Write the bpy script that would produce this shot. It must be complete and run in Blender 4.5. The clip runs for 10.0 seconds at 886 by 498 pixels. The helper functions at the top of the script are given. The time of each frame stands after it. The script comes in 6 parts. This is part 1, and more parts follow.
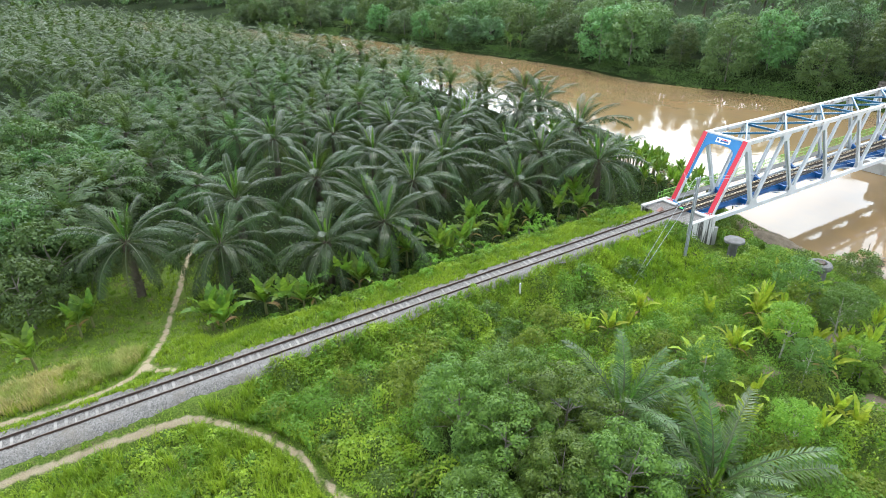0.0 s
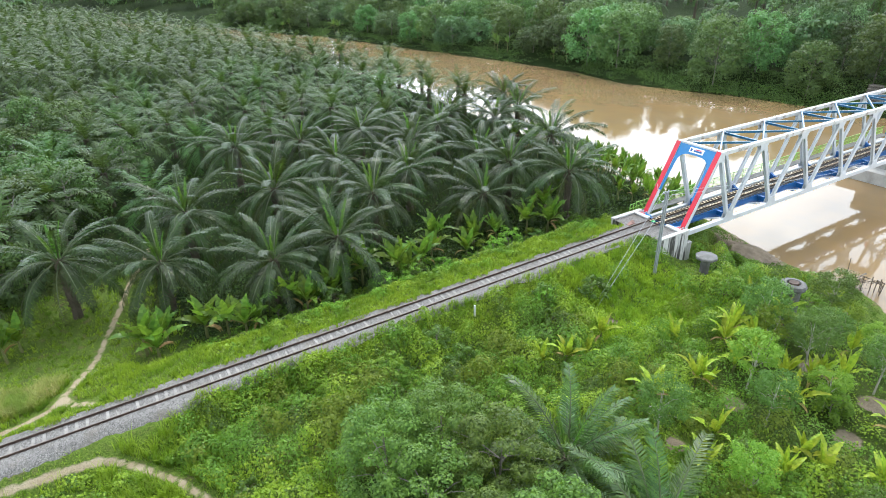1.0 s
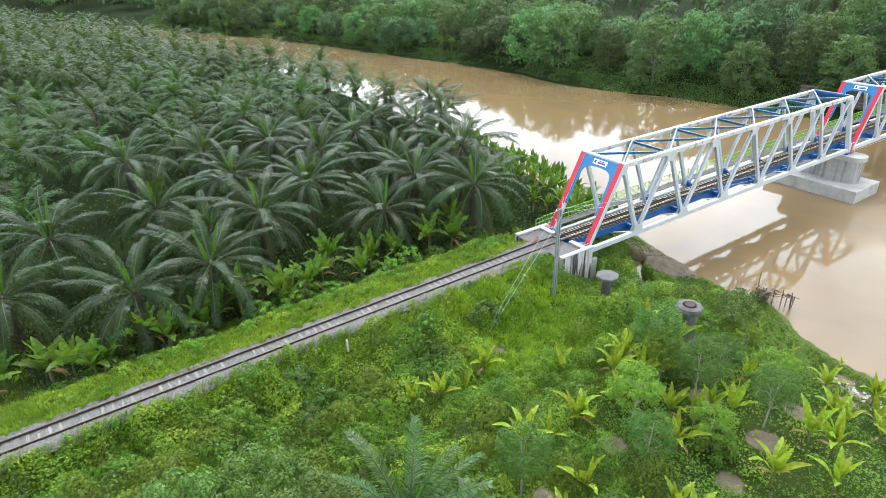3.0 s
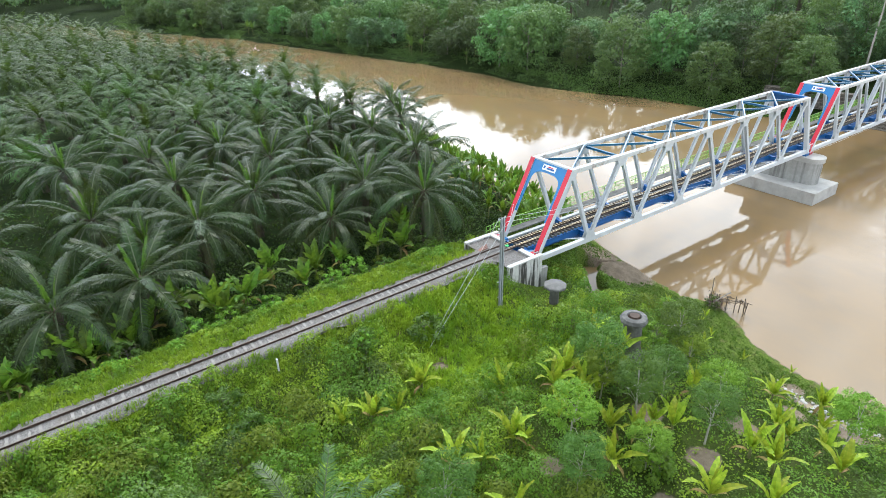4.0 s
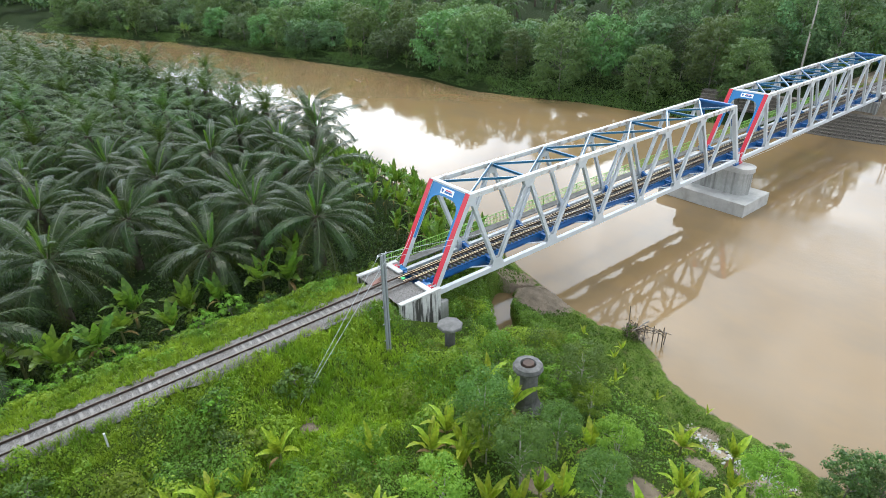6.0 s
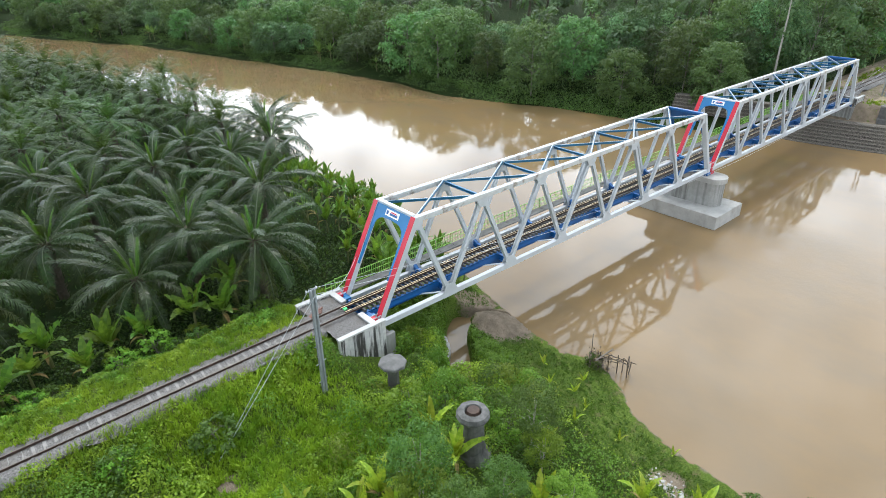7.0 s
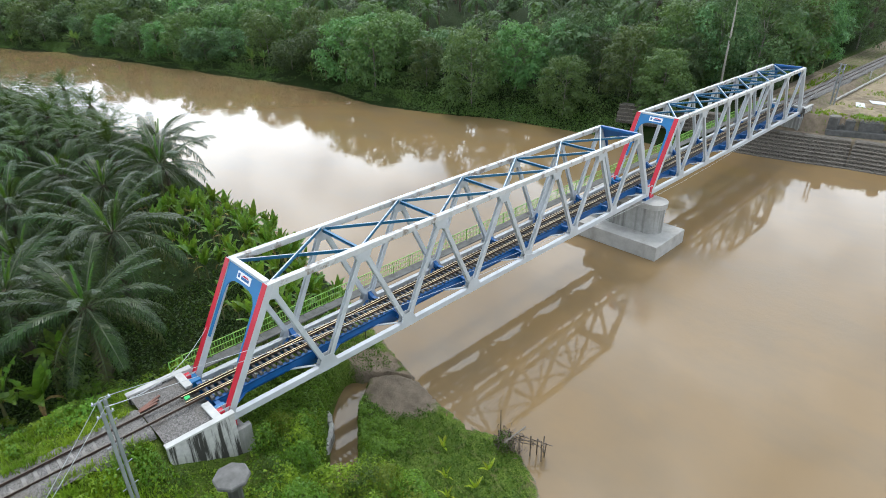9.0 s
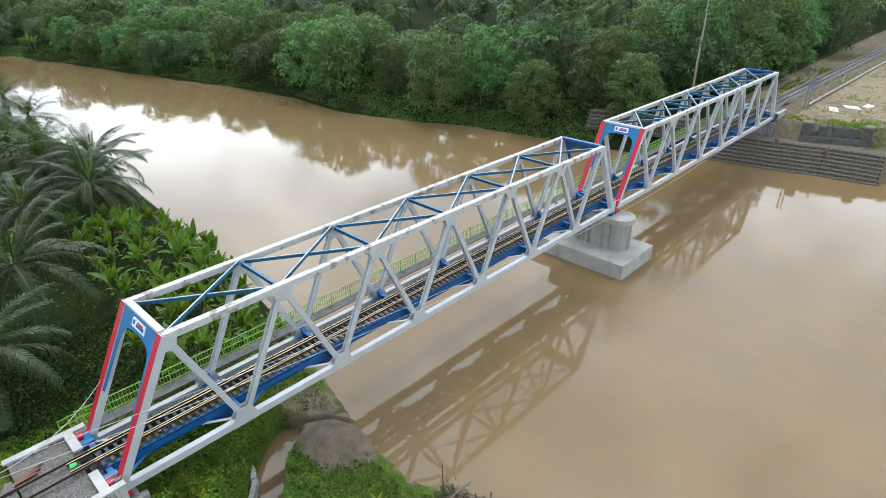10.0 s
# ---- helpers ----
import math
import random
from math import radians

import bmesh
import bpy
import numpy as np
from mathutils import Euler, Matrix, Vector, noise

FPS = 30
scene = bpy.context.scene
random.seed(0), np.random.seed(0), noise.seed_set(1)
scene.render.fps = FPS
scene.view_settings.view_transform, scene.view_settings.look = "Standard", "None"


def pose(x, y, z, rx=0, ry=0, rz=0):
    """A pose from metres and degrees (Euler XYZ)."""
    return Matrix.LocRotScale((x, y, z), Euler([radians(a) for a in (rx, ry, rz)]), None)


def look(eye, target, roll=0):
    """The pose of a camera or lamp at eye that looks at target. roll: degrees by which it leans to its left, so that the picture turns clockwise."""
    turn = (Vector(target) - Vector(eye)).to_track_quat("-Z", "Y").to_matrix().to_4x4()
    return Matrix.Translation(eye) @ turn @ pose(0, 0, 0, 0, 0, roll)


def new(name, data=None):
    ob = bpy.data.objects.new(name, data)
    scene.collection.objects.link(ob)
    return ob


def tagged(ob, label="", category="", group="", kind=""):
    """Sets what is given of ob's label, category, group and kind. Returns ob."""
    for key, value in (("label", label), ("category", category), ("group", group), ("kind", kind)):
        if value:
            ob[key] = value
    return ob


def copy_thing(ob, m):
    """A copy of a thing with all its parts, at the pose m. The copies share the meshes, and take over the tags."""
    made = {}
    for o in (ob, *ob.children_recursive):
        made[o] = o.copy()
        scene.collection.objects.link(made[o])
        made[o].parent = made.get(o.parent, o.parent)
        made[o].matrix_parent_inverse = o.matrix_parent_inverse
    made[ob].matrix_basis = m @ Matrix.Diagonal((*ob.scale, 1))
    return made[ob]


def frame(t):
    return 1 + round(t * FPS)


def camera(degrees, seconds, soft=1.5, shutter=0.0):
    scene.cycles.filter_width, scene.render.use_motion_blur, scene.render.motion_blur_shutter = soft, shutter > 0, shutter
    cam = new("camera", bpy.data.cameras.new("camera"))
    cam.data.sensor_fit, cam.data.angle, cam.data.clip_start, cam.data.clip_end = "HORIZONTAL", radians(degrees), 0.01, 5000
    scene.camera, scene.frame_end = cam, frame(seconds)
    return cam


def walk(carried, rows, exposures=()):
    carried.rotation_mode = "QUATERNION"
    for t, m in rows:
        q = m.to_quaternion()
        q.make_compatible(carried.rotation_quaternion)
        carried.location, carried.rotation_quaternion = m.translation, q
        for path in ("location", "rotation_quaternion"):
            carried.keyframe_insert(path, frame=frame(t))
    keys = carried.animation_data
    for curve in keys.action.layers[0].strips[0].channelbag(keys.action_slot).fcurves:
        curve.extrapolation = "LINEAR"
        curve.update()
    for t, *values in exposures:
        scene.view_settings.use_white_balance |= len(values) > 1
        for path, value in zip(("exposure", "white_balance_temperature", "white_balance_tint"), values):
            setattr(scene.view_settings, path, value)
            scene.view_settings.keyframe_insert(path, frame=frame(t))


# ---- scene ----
import itertools

cam = camera(73.5, 10.0, soft=0.95)
PATH = [
    (0, (-54.707, -38.249, 34.634), (-53.797, -36.713, 33.733), -1.4),
    (0.5, (-52.092, -37.639, 34.645), (-51.182, -36.104, 33.743), -1.4),
    (1, (-49.397, -37.302, 34.627), (-48.483, -35.769, 33.725), -1.4),
    (1.5, (-46.859, -37.173, 34.644), (-45.933, -35.648, 33.74), -1.4),
    (2, (-44.552, -37.231, 34.627), (-43.607, -35.718, 33.723), -1.3),
    (2.5, (-42.431, -37.392, 34.605), (-41.461, -35.895, 33.699), -1.3),
    (4, (-36.269, -38.017, 34.559), (-35.23, -36.569, 33.65), -1.2),
    (4.5, (-34.165, -38.123, 34.521), (-33.104, -36.692, 33.611), -1.2),
    (5, (-31.97, -38.027, 34.488), (-30.886, -36.614, 33.578), -1.1),
    (5.5, (-29.572, -37.671, 34.461), (-28.467, -36.274, 33.55), -1.0),
    (7, (-21.705, -35.497, 34.408), (-20.538, -34.152, 33.498), -0.8),
    (7.5, (-18.902, -34.755, 34.416), (-17.717, -33.426, 33.506), -0.7),
    (8, (-16.03, -34.055, 34.369), (-14.826, -32.743, 33.459), -0.7),
    (8.5, (-13.163, -33.388, 34.288), (-11.939, -32.094, 33.38), -0.6),
    (9, (-10.236, -32.725, 34.201), (-8.991, -31.449, 33.294), -0.6),
    (9.5, (-7.32, -32.094, 34.11), (-6.055, -30.837, 33.205), -0.6),
    (10, (-4.337, -31.447, 34.012), (-3.052, -30.21, 33.108), -0.5),
]
walk(cam, [(t, look(eye, target, roll)) for t, eye, target, roll in PATH], [(0, 0.54), (2.5, 0.47), (4, 0.34), (5.5, 0.2), (7, 0.08), (8.5, -0.07), (10, -0.2)])

# ---- light ----
SUN_ELEVATION, SUN_BEARING = 58.0, 34.0
world = bpy.data.worlds.new("overcast_sky")
scene.world = world
world.use_nodes = True
wn, wl = world.node_tree.nodes, world.node_tree.links
wn.clear()
sky = wn.new("ShaderNodeTexSky")
sky.sky_type, sky.sun_disc = "NISHITA", False
sky.sun_elevation, sky.sun_rotation = radians(SUN_ELEVATION), radians(SUN_BEARING)
sky_gain = wn.new("ShaderNodeVectorMath")
sky_gain.operation = "SCALE"
sky_gain.inputs["Scale"].default_value = 0.10
wl.new(sky.outputs[0], sky_gain.inputs[0])
coord = wn.new("ShaderNodeTexCoord")
cloud = wn.new("ShaderNodeTexNoise")
cloud.inputs["Scale"].default_value = 4.2
cloud.inputs["Detail"].default_value = 6.0
cloud.inputs["Roughness"].default_value = 0.55
wl.new(coord.outputs["Generated"], cloud.inputs["Vector"])
cloud_tone = wn.new("ShaderNodeValToRGB")
cloud_tone.color_ramp.elements[0].position, cloud_tone.color_ramp.elements[0].color = 0.38, (0.50, 0.59, 0.71, 1)
cloud_tone.color_ramp.elements[1].position, cloud_tone.color_ramp.elements[1].color = 0.60, (1.09, 1.18, 1.28, 1)
wl.new(cloud.outputs["Fac"], cloud_tone.inputs[0])
# thin cloud brightens towards the horizon all round
height = wn.new("ShaderNodeSeparateXYZ")
wl.new(coord.outputs["Generated"], height.inputs[0])
low_sky = wn.new("ShaderNodeMapRange")
low_sky.inputs[1].default_value, low_sky.inputs[2].default_value = 0.0, 1.0
low_sky.inputs[3].default_value, low_sky.inputs[4].default_value = 1.0, 0.0
wl.new(height.outputs["Z"], low_sky.inputs[0])
spread = wn.new("ShaderNodeMath")
spread.operation = "POWER"
spread.inputs[1].default_value = 3.0
wl.new(low_sky.outputs[0], spread.inputs[0])
veil = wn.new("ShaderNodeMath")
veil.operation = "MULTIPLY_ADD"
veil.inputs[1].default_value, veil.inputs[2].default_value = 3.1, 1.0
wl.new(spread.outputs[0], veil.inputs[0])
# and round the veiled sun
toward = wn.new("ShaderNodeVectorMath")
toward.operation = "DOT_PRODUCT"
toward.inputs[1].default_value = (math.sin(radians(SUN_BEARING)) * math.cos(radians(SUN_ELEVATION)), math.cos(radians(SUN_BEARING)) * math.cos(radians(SUN_ELEVATION)), math.sin(radians(SUN_ELEVATION)))
wl.new(coord.outputs["Generated"], toward.inputs[0])
ahead = wn.new("ShaderNodeMath")
ahead.operation = "MAXIMUM"
ahead.inputs[1].default_value = 0.0
wl.new(toward.outputs["Value"], ahead.inputs[0])
halo = wn.new("ShaderNodeMath")
halo.operation = "POWER"
halo.inputs[1].default_value = 3.0
wl.new(ahead.outputs[0], halo.inputs[0])
bright = wn.new("ShaderNodeMath")
bright.operation = "MULTIPLY_ADD"
bright.inputs[1].default_value, bright.inputs[2].default_value = 1.7, 0.74
wl.new(halo.outputs[0], bright.inputs[0])
both = wn.new("ShaderNodeMath")
both.operation = "MULTIPLY"
wl.new(veil.outputs[0], both.inputs[0])
wl.new(bright.outputs[0], both.inputs[1])
lit_cloud = wn.new("ShaderNodeVectorMath")
lit_cloud.operation = "SCALE"
wl.new(cloud_tone.outputs[0], lit_cloud.inputs[0])
wl.new(both.outputs[0], lit_cloud.inputs["Scale"])
cover = wn.new("ShaderNodeMix")
cover.data_type = "RGBA"
cover.inputs[0].default_value = 0.88
wl.new(sky_gain.outputs[0], cover.inputs[6])
wl.new(lit_cloud.outputs[0], cover.inputs[7])
background = wn.new("ShaderNodeBackground")
background.inputs[1].default_value = 1.33
wl.new(cover.outputs[2], background.inputs[0])
wl.new(background.outputs[0], wn.new("ShaderNodeOutputWorld").inputs[0])

sun = new("sun", bpy.data.lights.new("sun", "SUN"))
sun.data.energy, sun.data.angle, sun.data.color = 1.5, radians(13), (1.0, 0.97, 0.92)
b, e = radians(SUN_BEARING), radians(SUN_ELEVATION)
sun.matrix_world = look((0, 0, 60), (-math.sin(b) * math.cos(e), -math.cos(b) * math.cos(e), 60 - math.sin(e)))


# ---- materials ----
def shader(name):
    m = bpy.data.materials.new(name)
    m.use_nodes = True
    nt = m.node_tree
    return m, nt.nodes, nt.links, nt.nodes["Principled BSDF"]


def mix_rgb(n, l, fac, a, c, mode="MIX"):
    k = n.new("ShaderNodeMix")
    k.data_type, k.blend_type = "RGBA", mode
    for socket, value in ((k.inputs[0], fac), (k.inputs[6], a), (k.inputs[7], c)):
        if hasattr(value, "is_linked"):
            l.new(value, socket)
        elif isinstance(value, tuple):
            socket.default_value = (*value, 1)
        else:
            socket.default_value = value
    return k.outputs[2]


def noise_fac(n, l, scale, low, high, detail=4.0, stretch=None, rough=0.6):
    tc = n.new("ShaderNodeTexCoord")
    out = tc.outputs["Object"]
    if stretch:
        mp = n.new("ShaderNodeMapping")
        mp.inputs["Scale"].default_value = stretch
        l.new(out, mp.inputs[0])
        out = mp.outputs[0]
    t = n.new("ShaderNodeTexNoise")
    t.inputs["Scale"].default_value, t.inputs["Detail"].default_value, t.inputs["Roughness"].default_value = scale, detail, rough
    l.new(out, t.inputs["Vector"])
    r = n.new("ShaderNodeMapRange")
    r.inputs[1].default_value, r.inputs[2].default_value = low, high
    l.new(t.outputs["Fac"], r.inputs[0])
    return r.outputs[0]


def add_bump(n, l, p, height, strength, distance):
    k = n.new("ShaderNodeBump")
    k.inputs["Strength"].default_value, k.inputs["Distance"].default_value = strength, distance
    l.new(height, k.inputs["Height"])
    l.new(k.outputs[0], p.inputs["Normal"])


def surface(name, base, alt, scale=1.0, dirt=(0.1, 0.09, 0.07), dirt_amount=0.4, rough=0.6, metal=0.0, bump=0.2, stretch=None, per_object=0.0, stain_from=0.52, stain_width=0.26):
    """Painted metal, concrete, wood or stone: two scales of tone, stains and fine relief."""
    m, n, l, p = shader(name)
    col = mix_rgb(n, l, noise_fac(n, l, scale, 0.3, 0.7), base, alt)
    stain = noise_fac(n, l, scale * 0.45, stain_from, stain_from + stain_width, 6.0, stretch)
    scaled = n.new("ShaderNodeMath")
    scaled.operation = "MULTIPLY"
    scaled.inputs[1].default_value = dirt_amount
    l.new(stain, scaled.inputs[0])
    col = mix_rgb(n, l, scaled.outputs[0], col, dirt)
    if per_object:
        info = n.new("ShaderNodeObjectInfo")
        r = n.new("ShaderNodeMapRange")
        r.inputs[3].default_value, r.inputs[4].default_value = 1 - per_object, 1 + per_object
        l.new(info.outputs["Random"], r.inputs[0])
        v = n.new("ShaderNodeHueSaturation")
        l.new(r.outputs[0], v.inputs["Value"])
        l.new(col, v.inputs["Color"])
        col = v.outputs[0]
    l.new(col, p.inputs["Base Color"])
    p.inputs["Roughness"].default_value, p.inputs["Metallic"].default_value = rough, metal
    add_bump(n, l, p, noise_fac(n, l, scale * 9, 0.2, 0.8), bump, 0.02)
    return m


def foliage(name, dark, light, rough=0.42, through_light=0.3, object_spread=0.22, hue=0.02, tip=None, gloss=0.3, patch=0.0):
    """Leaves: each one its own tone, each plant its own too, a waxy face and light passing through."""
    m, n, l, p = shader(name)
    geo = n.new("ShaderNodeNewGeometry")
    info = n.new("ShaderNodeObjectInfo")
    col = mix_rgb(n, l, geo.outputs["Random Per Island"], dark, light)
    if tip:
        col = mix_rgb(n, l, noise_fac(n, l, 0.35, 0.42, 0.68), col, tip)
        col = mix_rgb(n, l, noise_fac(n, l, 1.3, 0.35, 0.7), col, (1.35, 1.3, 1.1), "MULTIPLY")
    if patch:
        tone = n.new("ShaderNodeMapRange")
        tone.inputs[3].default_value, tone.inputs[4].default_value = 1 - patch, 1 + patch
        l.new(noise_fac(n, l, 0.085, 0.36, 0.64, 1.0), tone.inputs[0])
        grey = n.new("ShaderNodeCombineColor")
        for socket in grey.inputs[:3]:
            l.new(tone.outputs[0], socket)
        col = mix_rgb(n, l, 1.0, col, grey.outputs[0], "MULTIPLY")
    hs = n.new("ShaderNodeHueSaturation")
    for low, high, socket in ((0.5 - hue, 0.5 + hue, "Hue"), (1 - object_spread, 1 + object_spread, "Value")):
        r = n.new("ShaderNodeMapRange")
        r.inputs[3].default_value, r.inputs[4].default_value = low, high
        l.new(info.outputs["Random"], r.inputs[0])
        l.new(r.outputs[0], hs.inputs[socket])
    l.new(col, hs.inputs["Color"])
    l.new(hs.outputs[0], p.inputs["Base Color"])
    p.inputs["Roughness"].default_value = rough
    p.inputs["Specular IOR Level"].default_value = gloss
    tr = n.new("ShaderNodeBsdfTranslucent")
    warm = mix_rgb(n, l, 0.5, hs.outputs[0], (0.22, 0.34, 0.03))
    l.new(warm, tr.inputs["Color"])
    mx = n.new("ShaderNodeMixShader")
    mx.inputs[0].default_value = through_light
    l.new(p.outputs[0], mx.inputs[1])
    l.new(tr.outputs[0], mx.inputs[2])
    l.new(mx.outputs[0], n["Material Output"].inputs["Surface"])
    return m


white_paint = surface("white_steel_paint", (0.54, 0.565, 0.58), (0.47, 0.495, 0.51), 0.9, (0.30, 0.29, 0.26), 0.35, 0.42, 0.0, 0.08)
chord_paint = surface("weathered_white_paint", (0.58, 0.59, 0.58), (0.47, 0.48, 0.47), 2.4, (0.20, 0.15, 0.11), 0.85, 0.5, 0.0, 0.1, stain_from=0.54, stain_width=0.09)
blue_paint = surface("blue_steel_paint", (0.004, 0.080, 0.260), (0.006, 0.105, 0.31), 1.2, (0.03, 0.05, 0.10), 0.4, 0.4, 0.0, 0.08)
brace_paint = surface("faded_blue_brace_paint", (0.008, 0.105, 0.215), (0.012, 0.130, 0.25), 1.2, (0.06, 0.10, 0.15), 0.5, 0.4, 0.0, 0.08)
light_blue_paint = surface("light_blue_paint", (0.004, 0.135, 0.34), (0.008, 0.165, 0.39), 1.2, (0.05, 0.12, 0.2), 0.3, 0.4, 0.0, 0.06)
red_paint = surface("red_steel_paint", (0.56, 0.012, 0.035), (0.48, 0.012, 0.03), 1.0, (0.22, 0.03, 0.03), 0.3, 0.4, 0.0, 0.06)
green_paint = surface("yellow_green_paint", (0.13, 0.40, 0.06), (0.32, 0.50, 0.09), 1.5, (0.15, 0.15, 0.05), 0.4, 0.5, 0.0, 0.06)
signal_green = surface("bright_green_paint", (0.02, 0.5, 0.12), (0.03, 0.45, 0.12), 2.0, (0.05, 0.2, 0.05), 0.3)
sign_white = surface("sign_white", (0.78, 0.8, 0.82), (0.74, 0.76, 0.78), 2.0, (0.4, 0.4, 0.4), 0.2, 0.35)
concrete = surface("grey_concrete", (0.38, 0.375, 0.35), (0.29, 0.285, 0.265), 1.6, (0.05, 0.048, 0.04), 0.92, 0.85, 0.0, 0.35, (1.9, 1.9, 0.10), stain_from=0.47)
pier_concrete = surface("mottled_old_concrete", (0.175, 0.171, 0.161), (0.084, 0.083, 0.077), 2.2, (0.035, 0.037, 0.03), 0.9, 0.9, 0.0, 0.5, (1.0, 1.0, 0.5), stain_from=0.46)
streaked_concrete = surface("streaked_concrete", (0.58, 0.57, 0.54), (0.42, 0.415, 0.40), 3.2, (0.035, 0.033, 0.028), 0.97, 0.85, 0.0, 0.3, (2.2, 2.2, 0.16), stain_from=0.46, stain_width=0.11)
cap_concrete = surface("weathered_cap", (0.178, 0.174, 0.166), (0.111, 0.109, 0.102), 1.8, (0.06, 0.06, 0.05), 0.7, 0.9, 0.0, 0.4)
pale_concrete = surface("pale_concrete", (0.47, 0.46, 0.43), (0.35, 0.34, 0.315), 0.8, (0.13, 0.115, 0.09), 0.75, 0.85, 0.0, 0.35, (1.0, 1.0, 0.4))
white_wash = surface("white_washed_concrete", (0.56, 0.56, 0.54), (0.44, 0.44, 0.42), 1.2, (0.22, 0.21, 0.18), 0.5, 0.8, 0.0, 0.2)
dark_concrete = surface("mossy_concrete", (0.135, 0.13, 0.125), (0.075, 0.075, 0.07), 1.4, (0.035, 0.04, 0.028), 0.7, 0.9, 0.0, 0.5)
sleeper_concrete = surface("sleeper_concrete", (0.30, 0.288, 0.268), (0.225, 0.212, 0.195), 2.5, (0.2, 0.16, 0.12), 0.4, 0.85, 0.0, 0.25, None, 0.12)
sleeper_grey = surface("bridge_sleeper", (0.12, 0.116, 0.11), (0.07, 0.068, 0.065), 2.5, (0.1, 0.09, 0.08), 0.4, 0.85, 0.0, 0.25, None, 0.15)
rail_rust = surface("rusted_rail_web", (0.075, 0.048, 0.034), (0.05, 0.033, 0.026), 3.0, (0.12, 0.06, 0.03), 0.5, 0.7, 0.3)
rail_top = surface("worn_rail_head", (0.52, 0.42, 0.26), (0.40, 0.31, 0.19), 2.0, (0.2, 0.13, 0.07), 0.4, 0.35, 0.6)
dull_head = surface("dull_rail_head", (0.16, 0.13, 0.105), (0.11, 0.09, 0.075), 2.0, (0.10, 0.06, 0.04), 0.4, 0.45, 0.4)
galvanised = surface("galvanised_post", (0.34, 0.36, 0.37), (0.27, 0.29, 0.30), 2.0, (0.12, 0.12, 0.11), 0.4, 0.55, 0.3)
wire_metal = surface("cable_grey", (0.5, 0.52, 0.53), (0.4, 0.42, 0.43), 2.0, (0.2, 0.2, 0.2), 0.2, 0.5)
dark_wood = surface("weathered_bamboo", (0.16, 0.12, 0.085), (0.10, 0.075, 0.055), 4.0, (0.04, 0.03, 0.025), 0.5, 0.8, 0.0, 0.3)
palm_trunk = surface("palm_trunk", (0.10, 0.08, 0.055), (0.06, 0.05, 0.035), 3.0, (0.05, 0.07, 0.02), 0.6, 0.95, 0.0, 0.9)
bark = surface("grey_bark", (0.20, 0.18, 0.15), (0.13, 0.115, 0.095), 4.0, (0.06, 0.07, 0.04), 0.5, 0.9, 0.0, 0.7, (1, 1, 0.2))
pale_bark = surface("pale_bark", (0.40, 0.37, 0.32), (0.30, 0.28, 0.24), 3.0, (0.12, 0.12, 0.09), 0.4, 0.9, 0.0, 0.5, (1, 1, 0.2))
banana_stem = surface("banana_stem", (0.16, 0.20, 0.06), (0.13, 0.10, 0.05), 2.0, (0.08, 0.05, 0.03), 0.5, 0.6)
stone = surface("gabion_stone", (0.165, 0.145, 0.120), (0.080, 0.072, 0.060), 5.0, (0.045, 0.043, 0.035), 0.6, 0.9, 0.0, 0.5, None, 0.3)
old_stone = surface("weathered_stone", (0.24, 0.225, 0.20), (0.13, 0.125, 0.11), 2.5, (0.05, 0.052, 0.04), 0.7, 0.9, 0.0, 0.5)
ledge_stone = surface("pale_ledge", (0.30, 0.27, 0.225), (0.20, 0.18, 0.15), 3.0, (0.1, 0.09, 0.07), 0.5, 0.9)
scrap_white = surface("pale_sheeting", (0.7, 0.72, 0.74), (0.6, 0.62, 0.64), 2.0, (0.3, 0.3, 0.3), 0.3)

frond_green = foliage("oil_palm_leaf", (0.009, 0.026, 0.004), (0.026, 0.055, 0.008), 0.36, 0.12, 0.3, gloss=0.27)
frond_old = foliage("ageing_palm_leaf", (0.034, 0.044, 0.012), (0.075, 0.085, 0.026), 0.5, 0.12, 0.25, gloss=0.2)
frond_rib = surface("palm_rib", (0.060, 0.085, 0.025), (0.042, 0.065, 0.018), 2.0, (0.08, 0.07, 0.03), 0.4, 0.5)
frond_low = foliage("low_palm_leaf", (0.028, 0.066, 0.014), (0.072, 0.138, 0.026), 0.36, 0.15, 0.2, gloss=0.34)
frond_young = foliage("young_palm_leaf", (0.051, 0.140, 0.015), (0.085, 0.200, 0.025), 0.4, 0.35, 0.15)
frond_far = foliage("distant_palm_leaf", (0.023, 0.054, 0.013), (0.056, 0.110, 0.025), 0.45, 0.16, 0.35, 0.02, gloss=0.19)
banana_green = foliage("banana_leaf", (0.215, 0.315, 0.022), (0.42, 0.50, 0.045), 0.42, 0.42, 0.25, 0.02)
# banana leaf again, its colour darkened as if standing in shade
banana_dark = foliage("shaded_banana_leaf", (0.050, 0.130, 0.016), (0.125, 0.235, 0.027), 0.4, 0.35, 0.25, 0.015)
banana_mid = foliage("river_banana_leaf", (0.070, 0.150, 0.015), (0.155, 0.260, 0.028), 0.4, 0.38, 0.3, 0.02)
banana_dry = foliage("dry_banana_leaf", (0.20, 0.12, 0.05), (0.34, 0.24, 0.09), 0.6, 0.25, 0.2)
bush_green = foliage("shrub_leaf", (0.118, 0.222, 0.020), (0.215, 0.340, 0.036), 0.5, 0.4, 0.35, 0.03)
feather_green = foliage("feathery_leaf", (0.044, 0.100, 0.016), (0.098, 0.178, 0.028), 0.5, 0.3, 0.25, 0.02)
# far bank leaf colours, both lifted towards blue to imitate distance haze
hazed_tree_green = foliage("broadleaf", (0.045, 0.105, 0.030), (0.128, 0.222, 0.064), 0.5, 0.24, 0.52, 0.035)
